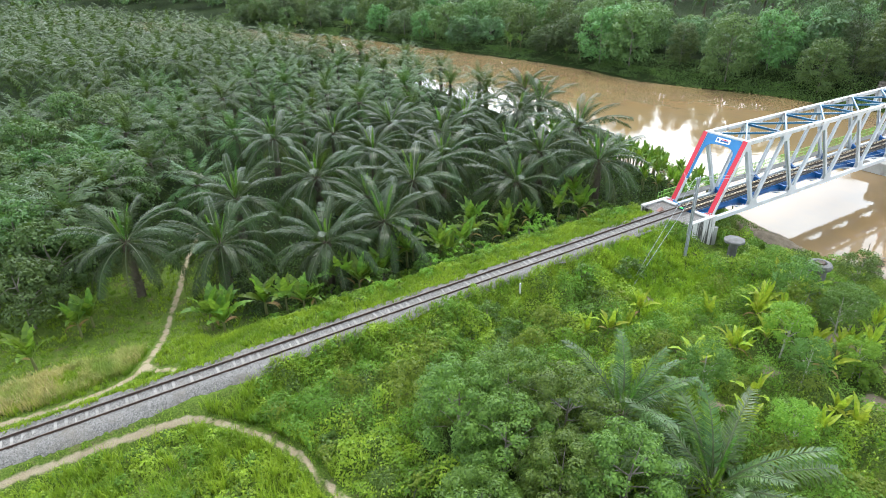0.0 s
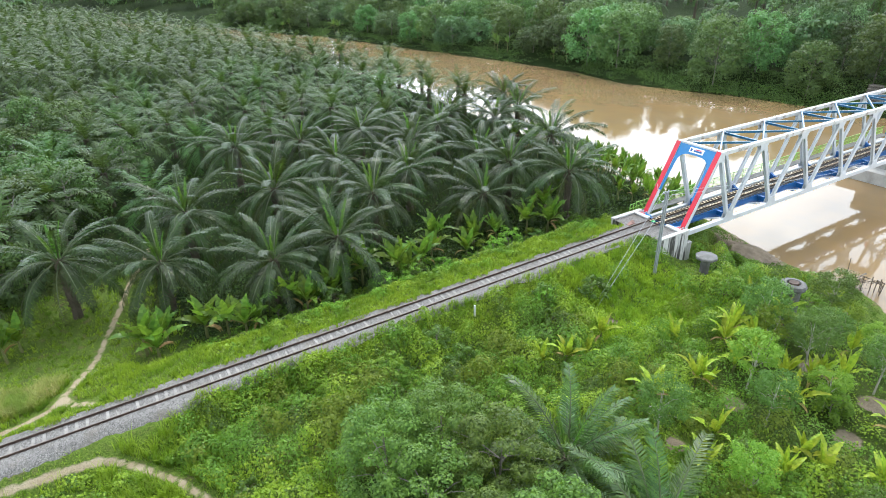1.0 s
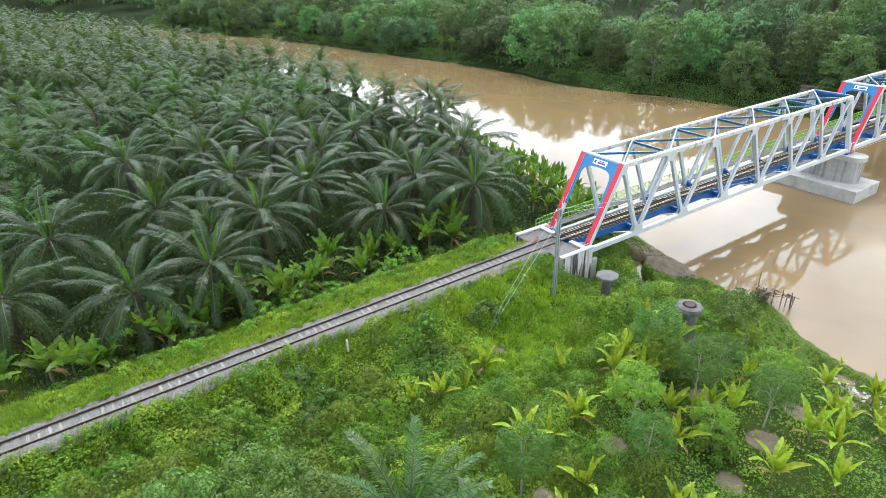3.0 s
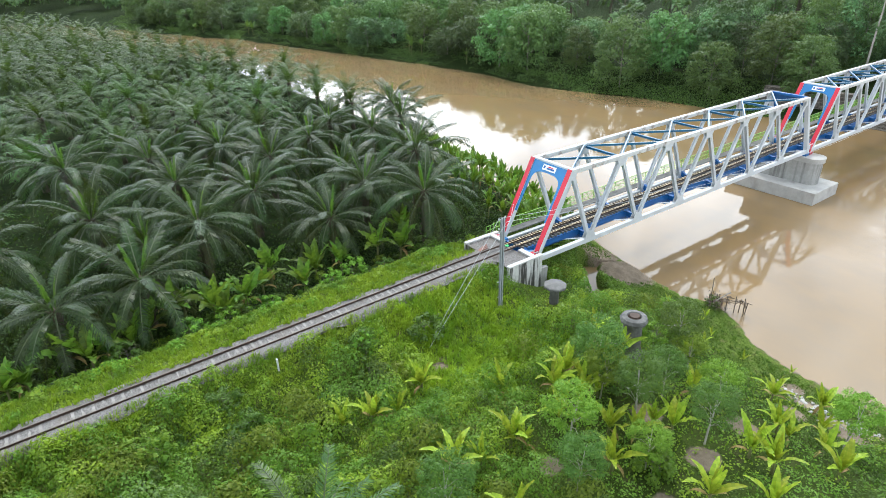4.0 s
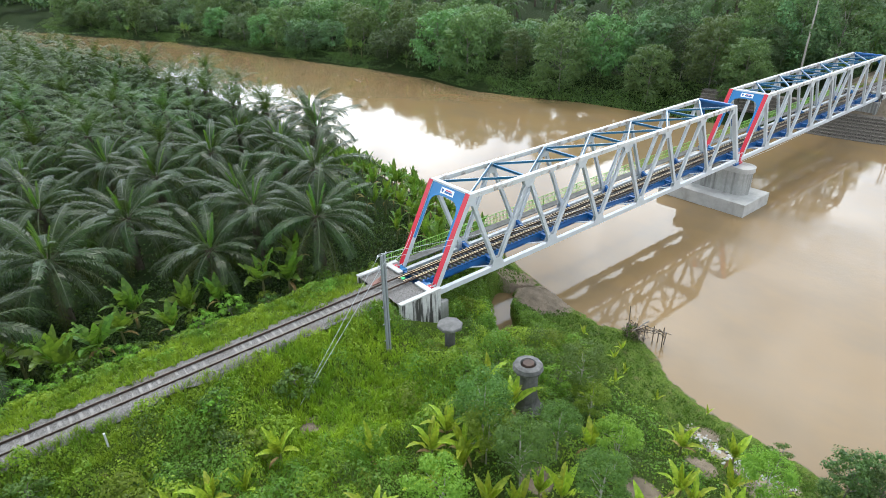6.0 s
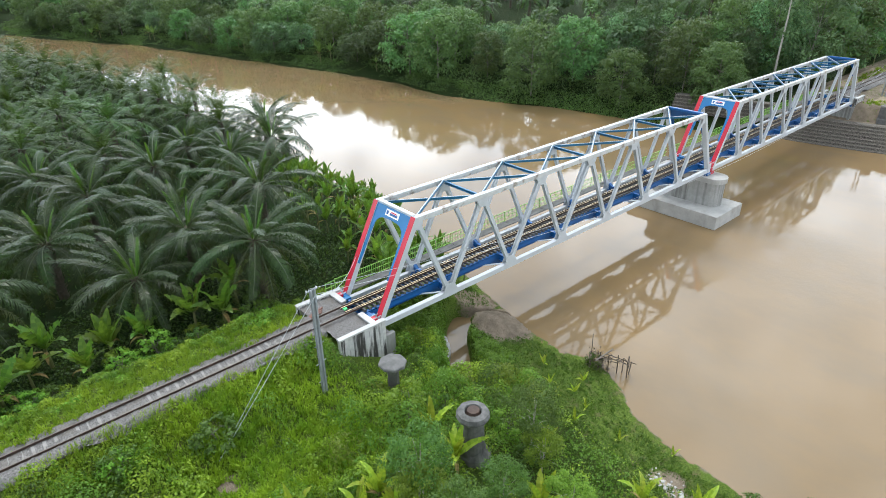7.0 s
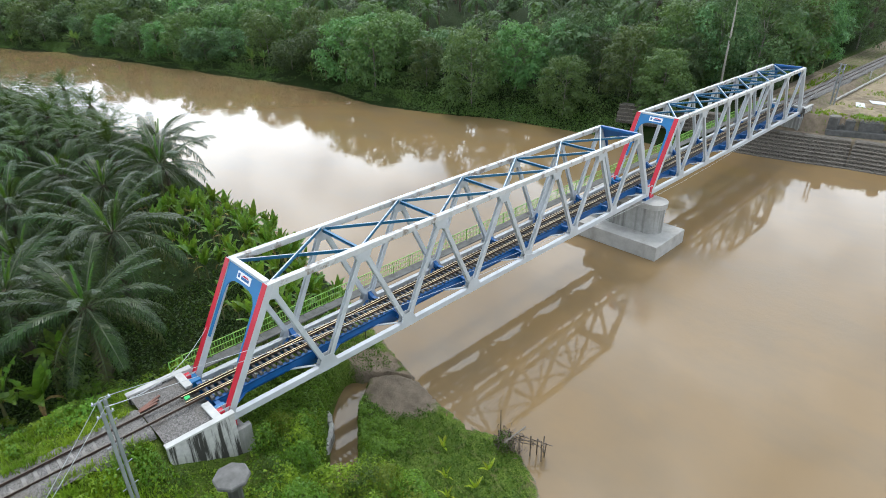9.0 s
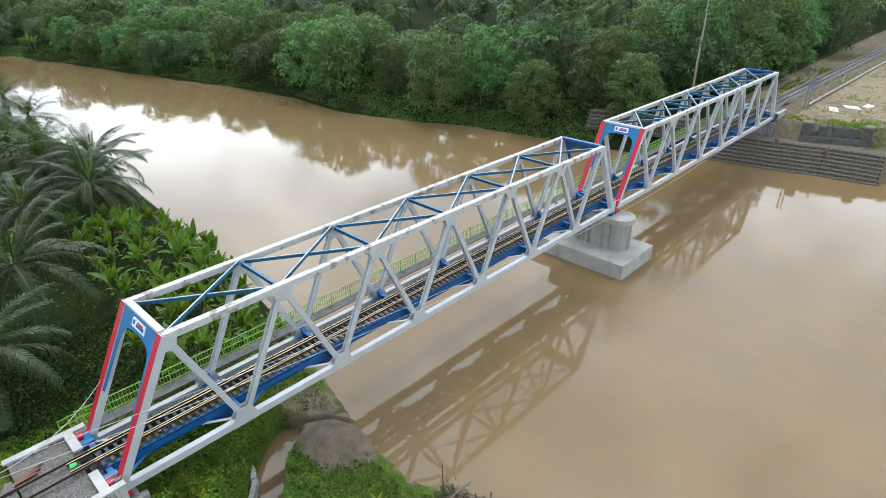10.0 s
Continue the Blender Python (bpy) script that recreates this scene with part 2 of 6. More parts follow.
hazed_forest_green = foliage("forest_leaf", (0.038, 0.088, 0.036), (0.112, 0.188, 0.072), 0.55, 0.22, 0.5, 0.03, patch=0.6)
grass_green = foliage("grass_blade", (0.180, 0.281, 0.019), (0.312, 0.413, 0.042), 0.5, 0.42, 0.1, 0.01, (0.085, 0.190, 0.015))
reed_green = foliage("reed_blade", (0.174, 0.289, 0.016), (0.293, 0.425, 0.037), 0.5, 0.45, 0.1, 0.01, (0.092, 0.202, 0.014))
dry_grass = foliage("dry_grass_blade", (0.30, 0.26, 0.10), (0.52, 0.45, 0.21), 0.6, 0.3, 0.1, 0.01, (0.18, 0.26, 0.05))
meadow_green = foliage("meadow_grass_blade", (0.235, 0.370, 0.022), (0.400, 0.540, 0.050), 0.5, 0.45, 0.1, 0.01, (0.15, 0.29, 0.02))
shore_green = foliage("shore_weed_leaf", (0.095, 0.185, 0.045), (0.170, 0.280, 0.070), 0.5, 0.35, 0.1, 0.01)
# leaf colour itself darkened to stand for the shade under the palms
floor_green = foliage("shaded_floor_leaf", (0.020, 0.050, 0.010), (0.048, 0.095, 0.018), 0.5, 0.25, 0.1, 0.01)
plantation_green = foliage("plantation_tree_leaf", (0.030, 0.072, 0.016), (0.080, 0.150, 0.032), 0.5, 0.2, 0.35, 0.03)
bush_tree_green = foliage("bushy_tree_leaf", (0.040, 0.086, 0.012), (0.128, 0.205, 0.028), 0.48, 0.25, 0.3, 0.02)
bank_green = foliage("bank_grass_blade", (0.036, 0.094, 0.012), (0.080, 0.160, 0.022), 0.5, 0.35, 0.1, 0.01, (0.028, 0.080, 0.012))
creeper_green = foliage("creeper_leaf", (0.165, 0.275, 0.020), (0.290, 0.415, 0.038), 0.48, 0.4, 0.1, 0.01, (0.070, 0.170, 0.014))
# darker copy of the creeper leaf, with shade put into its colour
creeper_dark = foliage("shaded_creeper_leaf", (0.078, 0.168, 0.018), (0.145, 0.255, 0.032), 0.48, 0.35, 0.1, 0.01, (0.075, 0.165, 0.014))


def water_material():
    m, n, l, p = shader("muddy_water")
    # mud tones mottled in broad streaks to imitate patchy cloud reflections
    col = mix_rgb(n, l, noise_fac(n, l, 0.035, 0.35, 0.65, 3.0), (0.208, 0.137, 0.063), (0.230, 0.153, 0.073))
    col = mix_rgb(n, l, noise_fac(n, l, 0.16, 0.42, 0.66, 6.0, (1.0, 0.55, 1.0)), col, (0.196, 0.138, 0.074))
    l.new(col, p.inputs["Base Color"])
    p.inputs["IOR"].default_value = 1.45
    # churned water drifting downstream of the pier: finer, steeper ripples
    tc = n.new("ShaderNodeTexCoord")
    place = n.new("ShaderNodeMapping")
    place.inputs["Location"].default_value = (-47.5 / 13.0, 17.0 / 12.0, 0.0)
    place.inputs["Scale"].default_value = (1 / 13.0, 1 / 12.0, 0.0)
    l.new(tc.outputs["Object"], place.inputs[0])
    reach = n.new("ShaderNodeVectorMath")
    reach.operation = "LENGTH"
    l.new(place.outputs[0], reach.inputs[0])
    wake = n.new("ShaderNodeMapRange")
    wake.inputs[1].default_value, wake.inputs[2].default_value = 1.05, 0.6
    l.new(reach.outputs["Value"], wake.inputs[0])
    ragged = n.new("ShaderNodeMath")
    ragged.operation = "MULTIPLY"
    l.new(wake.outputs[0], ragged.inputs[0])
    l.new(noise_fac(n, l, 0.22, 0.25, 0.5, 4.0), ragged.inputs[1])
    churn = n.new("ShaderNodeMath")
    churn.operation = "MULTIPLY"
    l.new(ragged.outputs[0], churn.inputs[0])
    l.new(noise_fac(n, l, 1.7, 0.0, 1.0, 5.0), churn.inputs[1])
    relief = n.new("ShaderNodeMath")
    relief.operation = "MULTIPLY_ADD"
    relief.inputs[1].default_value = 2.2
    l.new(churn.outputs[0], relief.inputs[0])
    l.new(noise_fac(n, l, 0.45, 0.0, 1.0, 4.0), relief.inputs[2])
    dull = n.new("ShaderNodeMapRange")
    dull.inputs[3].default_value, dull.inputs[4].default_value = 0.03, 0.26
    l.new(ragged.outputs[0], dull.inputs[0])
    l.new(dull.outputs[0], p.inputs["Roughness"])
    add_bump(n, l, p, relief.outputs[0], 0.035, 0.4)
    return m


def ground_material():
    m, n, l, p = shader("ground_soil_and_grass")
    at = n.new("ShaderNodeAttribute")
    at.attribute_name = "bare"
    green = mix_rgb(n, l, noise_fac(n, l, 0.35, 0.35, 0.65), (0.042, 0.086, 0.012), (0.086, 0.140, 0.022))
    green = mix_rgb(n, l, noise_fac(n, l, 2.2, 0.45, 0.7, 6.0), green, (0.04, 0.062, 0.014))
    green = mix_rgb(n, l, noise_fac(n, l, 9.0, 0.42, 0.62, 8.0), green, (0.135, 0.185, 0.035))
    green = mix_rgb(n, l, noise_fac(n, l, 1.1, 0.55, 0.75, 6.0), green, (0.14, 0.125, 0.06))
    soil = mix_rgb(n, l, noise_fac(n, l, 1.1, 0.35, 0.65, 6.0), (0.262, 0.210, 0.155), (0.172, 0.138, 0.100))
    edge = n.new("ShaderNodeMath")
    edge.operation = "MULTIPLY_ADD"
    l.new(noise_fac(n, l, 1.6, 0.2, 0.8, 6.0), edge.inputs[0])
    edge.inputs[1].default_value = 0.7
    edge.inputs[2].default_value = -0.35
    total = n.new("ShaderNodeMath")
    total.use_clamp = True
    l.new(at.outputs["Fac"], total.inputs[0])
    l.new(edge.outputs[0], total.inputs[1])
    sharp = n.new("ShaderNodeMapRange")
    sharp.inputs[1].default_value, sharp.inputs[2].default_value = 0.3, 0.6
    l.new(total.outputs[0], sharp.inputs[0])
    # near-black green painted on the ground where plants would shade it
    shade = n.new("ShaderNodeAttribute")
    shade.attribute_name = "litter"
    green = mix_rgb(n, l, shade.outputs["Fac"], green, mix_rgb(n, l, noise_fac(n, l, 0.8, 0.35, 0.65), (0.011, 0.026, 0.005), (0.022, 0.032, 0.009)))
    trail = n.new("ShaderNodeAttribute")
    trail.attribute_name = "trail"
    ragged = n.new("ShaderNodeMath")
    ragged.operation = "MULTIPLY_ADD"
    ragged.inputs[1].default_value = 0.4
    l.new(noise_fac(n, l, 1.4, 0.2, 0.8, 6.0), ragged.inputs[0])
    l.new(trail.outputs["Fac"], ragged.inputs[2])
    worn = n.new("ShaderNodeMapRange")
    worn.inputs[1].default_value, worn.inputs[2].default_value = 0.52, 0.36
    worn.inputs[3].default_value, worn.inputs[4].default_value = 0.0, 1.0
    l.new(ragged.outputs[0], worn.inputs[0])
    earth = mix_rgb(n, l, noise_fac(n, l, 0.9, 0.35, 0.7, 5.0), (0.36, 0.305, 0.21), (0.28, 0.215, 0.14))
    top = mix_rgb(n, l, sharp.outputs[0], green, soil)
    l.new(mix_rgb(n, l, worn.outputs[0], top, earth), p.inputs["Base Color"])
    p.inputs["Roughness"].default_value = 0.95
    p.inputs["Specular IOR Level"].default_value = 0.08
    add_bump(n, l, p, noise_fac(n, l, 9.0, 0.2, 0.8, 8.0), 0.8, 0.12)
    return m


def gravel_material():
    m, n, l, p = shader("ballast_gravel")
    tc = n.new("ShaderNodeTexCoord")
    v = n.new("ShaderNodeTexVoronoi")
    v.inputs["Scale"].default_value = 13.0
    l.new(tc.outputs["Object"], v.inputs["Vector"])
    bw = n.new("ShaderNodeRGBToBW")
    l.new(v.outputs["Color"], bw.inputs[0])
    col = mix_rgb(n, l, bw.outputs[0], (0.075, 0.071, 0.066), (0.265, 0.252, 0.236))
    col = mix_rgb(n, l, noise_fac(n, l, 0.6, 0.5, 0.8), col, (0.15, 0.13, 0.105))
    l.new(col, p.inputs["Base Color"])
    p.inputs["Roughness"].default_value = 0.95
    inv = n.new("ShaderNodeMath")
    inv.operation = "SUBTRACT"
    inv.inputs[0].default_value = 1.0
    l.new(v.outputs["Distance"], inv.inputs[1])
    add_bump(n, l, p, inv.outputs[0], 0.9, 0.06)
    return m


muddy_water, ground_mat, gravel = water_material(), ground_material(), gravel_material()


# ---- building helpers ----
class Shape:
    """Collects vertices and faces of one mesh."""

    def __init__(self):
        self.v, self.f = [], []

    def add(self, verts, faces):
        k = len(self.v)
        self.v.extend([tuple(p) for p in verts])
        self.f.extend([tuple(i + k for i in f) for f in faces])
        return self

    def prism(self, p, q, outline, up=(0, 0, 1)):
        """A bar from p to q with a cross-section outline of (side, up) offsets."""
        p, q = Vector(p), Vector(q)
        d = (q - p).normalized()
        side = d.cross(Vector(up))
        side = Vector((0, 1, 0)) if side.length < 1e-4 else side.normalized()
        top = side.cross(d)
        k = len(outline)
        ring = [[c + side * a + top * b for a, b in outline] for c in (p, q)]
        faces = [(i, (i + 1) % k, k + (i + 1) % k, k + i) for i in range(k)]
        return self.add(ring[0] + ring[1], faces + [tuple(range(k))[::-1], tuple(range(k, 2 * k))])

    def bar(self, p, q, w, h, chamfer=0.02, up=(0, 0, 1)):
        a, b, c = w / 2, h / 2, min(chamfer, w / 3, h / 3)
        return self.prism(p, q, [(-a + c, -b), (a - c, -b), (a, -b + c), (a, b - c), (a - c, b), (-a + c, b), (-a, b - c), (-a, -b + c)], up)

    def hbeam(self, p, q, w, h, t=0.03, up=(0, 0, 1)):
        a, b, s = w / 2, h / 2, t / 2
        return self.prism(p, q, [(-a, -b), (a, -b), (a, -b + t), (s, -b + t), (s, b - t), (a, b - t), (a, b), (-a, b), (-a, b - t), (-s, b - t), (-s, -b + t), (-a, -b + t)], up)

    def box(self, x0, x1, y0, y1, z0, z1, chamfer=0.02):
        return self.bar((x0, (y0 + y1) / 2, (z0 + z1) / 2), (x1, (y0 + y1) / 2, (z0 + z1) / 2), y1 - y0, z1 - z0, chamfer)

    def tube(self, points, radii, sides=8):
        rings, faces = [], []
        pts = [Vector(p) for p in points]
        for i, c in enumerate(pts):
            d = (pts[min(i + 1, len(pts) - 1)] - pts[max(i - 1, 0)]).normalized()
            a = d.orthogonal().normalized() if abs(d.z) < 0.99 else Vector((1, 0, 0))
            b = d.cross(a)
            r = radii[i] if hasattr(radii, "__len__") else radii
            rings += [c + (a * math.cos(2 * math.pi * j / sides) + b * math.sin(2 * math.pi * j / sides)) * r for j in range(sides)]
        for i in range(len(pts) - 1):
            for j in range(sides):
                k = (j + 1) % sides
                faces.append((i * sides + j, i * sides + k, (i + 1) * sides + k, (i + 1) * sides + j))
        faces += [tuple(range(sides))[::-1], tuple(range((len(pts) - 1) * sides, len(pts) * sides))]
        return self.add(rings, faces)

    def plate(self, outline, thickness, m):
        """A flat plate: outline in the plane's own (u, v), laid out by the matrix m, thick along its third axis."""
        k = len(outline)
        verts = [m @ Vector((u, v, s * thickness / 2)) for s in (-1, 1) for u, v in outline]
        faces = [(i, (i + 1) % k, k + (i + 1) % k, k + i) for i in range(k)]
        return self.add(verts, faces + [tuple(range(k))[::-1], tuple(range(k, 2 * k))])

    def mesh(self, name, material, smooth=False):
        me = bpy.data.meshes.new(name)
        me.from_pydata(self.v, [], self.f)
        me.materials.append(material)
        if smooth:
            me.shade_smooth()
        return me


def array_mesh(name, verts, faces, material, smooth=False):
    """A mesh from arrays of vertices and of equal-sided faces."""
    me = bpy.data.meshes.new(name)
    verts, faces = np.asarray(verts, dtype=np.float32), np.asarray(faces, dtype=np.int32)
    me.vertices.add(len(verts))
    me.vertices.foreach_set("co", verts.ravel())
    k = faces.shape[1]
    me.loops.add(faces.size)
    me.loops.foreach_set("vertex_index", faces.ravel())
    me.polygons.add(len(faces))
    me.polygons.foreach_set("loop_start", np.arange(0, faces.size, k, dtype=np.int32))
    me.polygons.foreach_set("use_smooth", np.full(len(faces), smooth))
    me.update(calc_edges=True)
    me.materials.append(material)
    return me


GOLD = (1 + 5 ** 0.5) / 2
CORE = np.array([(a, b * GOLD, 0) for a in (-1, 1) for b in (-1, 1)] + [(0, a, b * GOLD) for a in (-1, 1) for b in (-1, 1)] + [(a * GOLD, 0, b) for a in (-1, 1) for b in (-1, 1)]) / math.hypot(1, GOLD)
CORE_FACES = np.array([f for f in itertools.combinations(range(12), 3) if all(np.linalg.norm(CORE[a] - CORE[b]) < 1.1 for a, b in itertools.combinations(f, 2))])


def core(centre, radii, rng):
    """The dense inside of a clump, on which its leaves lie."""
    return CORE * np.asarray(radii) * rng.uniform(0.55, 0.95, (12, 1)) + np.asarray(centre), CORE_FACES


def merged(pieces):
    verts, faces, k = [], [], 0
    for v, f in pieces:
        verts.append(v)
        faces.append(f + k)
        k += len(v)
    return np.concatenate(verts), np.concatenate(faces)


def part(name, shape, material, parent, label="", m=None, smooth=False):
    """One mesh object under a thing or a part."""
    me = shape if isinstance(shape, bpy.types.Mesh) else shape.mesh(name, material, smooth)
    ob = new(name, me)
    ob.parent = parent
    if m is not None:
        ob.matrix_local = m
    return tagged(ob, label)


def thing(name, x, y, z, label, category, group="", kind="", turn=0.0):
    ob = new(name)
    ob.empty_display_size = 0.3
    ob.matrix_world = pose(x, y, z, 0, 0, turn)
    return tagged(ob, label, category, group, kind)


def solid(name, shape, material, label, category, kind="", smooth=False, group=""):
    """A thing of one mesh."""
    me = shape if isinstance(shape, bpy.types.Mesh) else shape.mesh(name, material, smooth)
    return tagged(new(name, me), label, category, group, kind)


# ---- the lie of the land ----
WATER = 1.45
NEAR_SHORE = [(-900, 14), (-60, 12), (-40, 11.5), (-28, 11.4), (-22.4, 11.6), (-18.4, 12.6), (-16, 14.6), (-12.5, 16.2), (-9.5, 15.0), (-6, 15.2), (-2.6, 15.8), (3.5, 17.4), (12, 19.6), (30, 22), (62, 24.5), (90, 25.5), (135, 23), (176, 18.5), (220, 11), (265, -3), (320, -27), (400, -80), (600, -330), (2600, -2600)]
FAR_SHORE = [(-900, 118), (-60, 112), (-34, 105.5), (-14, 99), (0, 94.4), (6, 93.4), (20, 91), (37, 88), (50, 85.5), (62, 80), (80, 76.5), (101, 78), (135, 70), (176, 60.5), (220, 50.5), (265, 31), (330, 6), (400, -38), (600, -280), (2600, -2540)]
SPAN, GAP, PANEL = 53.2, 1.0, 7.6
END = 2 * SPAN + GAP
RAIL = 8.66


def smooth(a, b, x):
    t = np.clip((x - a) / (b - a), 0, 1)
    return t * t * (3 - 2 * t)


def river_side(x, y):
    """Distance outside the water's edge (minus: in the river), and whether east of it."""
    near = np.interp(y, [p[0] for p in NEAR_SHORE], [p[1] for p in NEAR_SHORE])
    far = np.interp(y, [p[0] for p in FAR_SHORE], [p[1] for p in FAR_SHORE])
    k = np.where(y > 240, 0.8, 0.97)
    return k * np.maximum(near - x, x - far), x > (near + far) / 2


def far_edge(y):
    return np.interp(y, [p[0] for p in FAR_SHORE], [p[1] for p in FAR_SHORE])


def rail_line(x):
    """Centre and height of the track at x."""
    y = np.where(x < 0, 0.005 * x, np.where(x > END + 2, -0.015 * (x - END - 2), 0.0))
    return y, RAIL + np.where(x < 0, 0.011 * x, 0.0)


def wave(x, y):
    return 0.5 * np.sin(0.31 * x + 1.3 * np.sin(0.17 * y)) * np.cos(0.27 * y + 0.9 * np.sin(0.23 * x)) + 0.25 * np.sin(0.9 * x + 0.7 * y) * np.cos(0.8 * y - 0.4 * x)


def path_distance(x, y, line):
    best = np.full(np.shape(x), 1e9)
    for (ax, ay), (bx, by) in zip(line, line[1:]):
        dx, dy = bx - ax, by - ay
        t = np.clip(((x - ax) * dx + (y - ay) * dy) / (dx * dx + dy * dy), 0, 1)
        best = np.minimum(best, np.hypot(x - ax - t * dx, y - ay - t * dy))
    return best


NORTH_PATH = [(-80, 4.2), (-66, 2.65), (-63.4, 2.35), (-61, 2.2), (-59, 2.35), (-57.4, 2.75), (-56.3, 3.5), (-55.4, 4.9), (-54.6, 7.2), (-53.8, 11.0), (-52.6, 15.2), (-51.1, 19.5), (-50, 23.5), (-47, 32)]
SPUR = [(-55.6, 4.0), (-55.0, 3.0), (-54.0, 2.2)]
SOUTH_PATH = [(-80, -4.2), (-64.6, -3.0), (-60, -2.95), (-56, -3.05), (-54.1, -3.2), (-53.2, -3.6), (-51.9, -4.9), (-50.1, -7.2), (-48.7, -9.8), (-48.2, -12.9), (-47, -16.5), (-44, -24)]
FAR_WALL = [(-60, 110.0), (-34, 104.5), (-20.5, 101.4), (-13, 100.4), (-6, 98.6), (0, 97.4), (6, 96.6), (16, 96.0)]
YARD_WALL = [(-60, 128.0), (-24, 115.5), (-16.6, 111.2), (-7.6, 107.6), (-3.5, 106.6), (16, 106.0)]
BUSH_TREES = [(-40.1, -15.3), (-39.6, -19.0), (-38.7, -22.4), (-35.4, -19.0), (-43.0, -21.6), (-35.9, -24.2), (-36.6, -15.4), (-41.5, -25.5)]
SOIL = [(-1.6, -24.9, 1.5), (-6.4, -20.5, 1.5), (-14.8, -7.5, 1.0), (-7.1, -25.3, 1.5), (-15.4, -20.0, 1.0), (-22.1, -20.4, 1.0), (-12.1, -26.0, 1.2), (8.7, -23.9, 1.3), (4.6, -25.6, 1.5), (6.4, -29.0, 2.0), (7.5, -25.4, 1.3), (7.0, -27.4, 1.2), (-37.2, 8.0, 1.1)]
SAND = [(8.1, -22.9), (7.6, -24.6), (7.2, -26.6), (7.0, -28.2), (8.4, -30.2)]
DITCH = [(11.4, 0.1), (10.3, -0.6), (8.9, -1.9), (7.7, -3.5), (6.2, -5.5), (4.9, -7.4)]
GULLY = [(16.2, -3.0), (15.5, -2.2), (14.5, -0.8), (13.2, -0.1), (12.0, 0.2), (11.4, 0.1)]


def ground_height(x, y):
    x, y = np.asarray(x, float), np.asarray(y, float)
    d, east = river_side(x, y)
    south_level = 5.4 + 1.2 * smooth(-16, -48, x) + 0.35 * wave(x, y) * smooth(2, 12, d)
    west_south = WATER + (south_level - WATER) * smooth(-1, 19, d)
    west_north = WATER + (3.6 + 0.3 * wave(x, y)) * smooth(-0.5, 9, d)
    side = smooth(-2, 3, y)
    west = west_south * (1 - side) + west_north * side
    far = WATER + 4.2 * smooth(-0.5, 10, d) + 0.045 * np.maximum(0, d - 14) + 0.6 * wave(x * 0.4, y * 0.4) * smooth(4, 20, d)
    g = x - np.interp(y, [p[0] for p in FAR_WALL], [p[1] for p in FAR_WALL])
    yard = np.where(g < 0.9, WATER - 0.8, np.minimum(WATER - 0.55 + 0.70 * (g - 0.9), 4.75)) + 2.7 * smooth(0.2, 0.8, x - np.interp(y, [p[0] for p in YARD_WALL], [p[1] for p in YARD_WALL])) + 0.12 * wave(x, y) * smooth(8, 12, g)
    near_track = smooth(14, 6, y) * smooth(-90, -60, y)
    far = far * (1 - near_track) + yard * near_track
    land = np.where(east, far, west)
    ty, tz = rail_line(x)
    off = np.abs(y - ty)
    bank = tz - 0.52 - np.where(y > ty, np.clip(off - 1.9, 0, 3.3) / 6.5 + np.maximum(0, off - 5.2 - 0.5 * wave(x * 2, 0.0)) / 1.3, np.maximum(0, off - 1.9) / 1.75)
    bank = np.where(x > 0.3, -50.0, bank - 0.55 * np.maximum(0, x + 4.2))
    bank_e = np.where(x > END + 1, tz - 0.5 - np.maximum(0, off - 2.2) / 1.8, -50.0)
    land = np.maximum(land, np.maximum(bank, bank_e))
    shelf = 7.25 - 0.012 * (x + 55) - 2.2 * smooth(4.0, 13.0, y) - 9 * smooth(-51.5, -46, x) - 9 * smooth(14, 18, y) - 9 * smooth(1.0, -1.0, y)
    land = np.maximum(land, np.where(x < -45, shelf, -50.0))
    land = land + 0.8 * smooth(3.2, 0.5, np.hypot(x - 13.6, y + 2.6)) * ~east
    bed = WATER + np.maximum(-3.0, 0.22 * d)
    h = np.where(d < 0, bed, land)
    ditch = path_distance(x, y, DITCH)
    h = np.minimum(h, np.where((d > -1) & ~east, 1.2 + 2.4 * smooth(0.8, 1.75, ditch) + 9 * smooth(1.75, 4.5, ditch), 99))
    gully = path_distance(x, y, GULLY)
    h = np.minimum(h, np.where((d > -1) & ~east, 1.32 + 1.0 * smooth(0.12, 0.5, gully) + 9 * smooth(0.5, 1.6, gully), 99))
    return h


def ground_z(x, y):
    return float(ground_height(np.array([x]), np.array([y]))[0])


def stretched(fine_low, fine_high, step, low, high):
    values = list(np.arange(fine_low, fine_high + 0.01, step))
    s, v = step, fine_low
    while v > low:
        s *= 1.16
        v -= s
        values.insert(0, v)
    s, v = step, fine_high
    while v < high:
        s *= 1.16
        v += s
        values.append(v)
    return np.array(values)


def near_yard(x, y):
    return smooth(6, 2, y - 0.02 * x) * smooth(-60, -50, y) * smooth(230, 200, x)


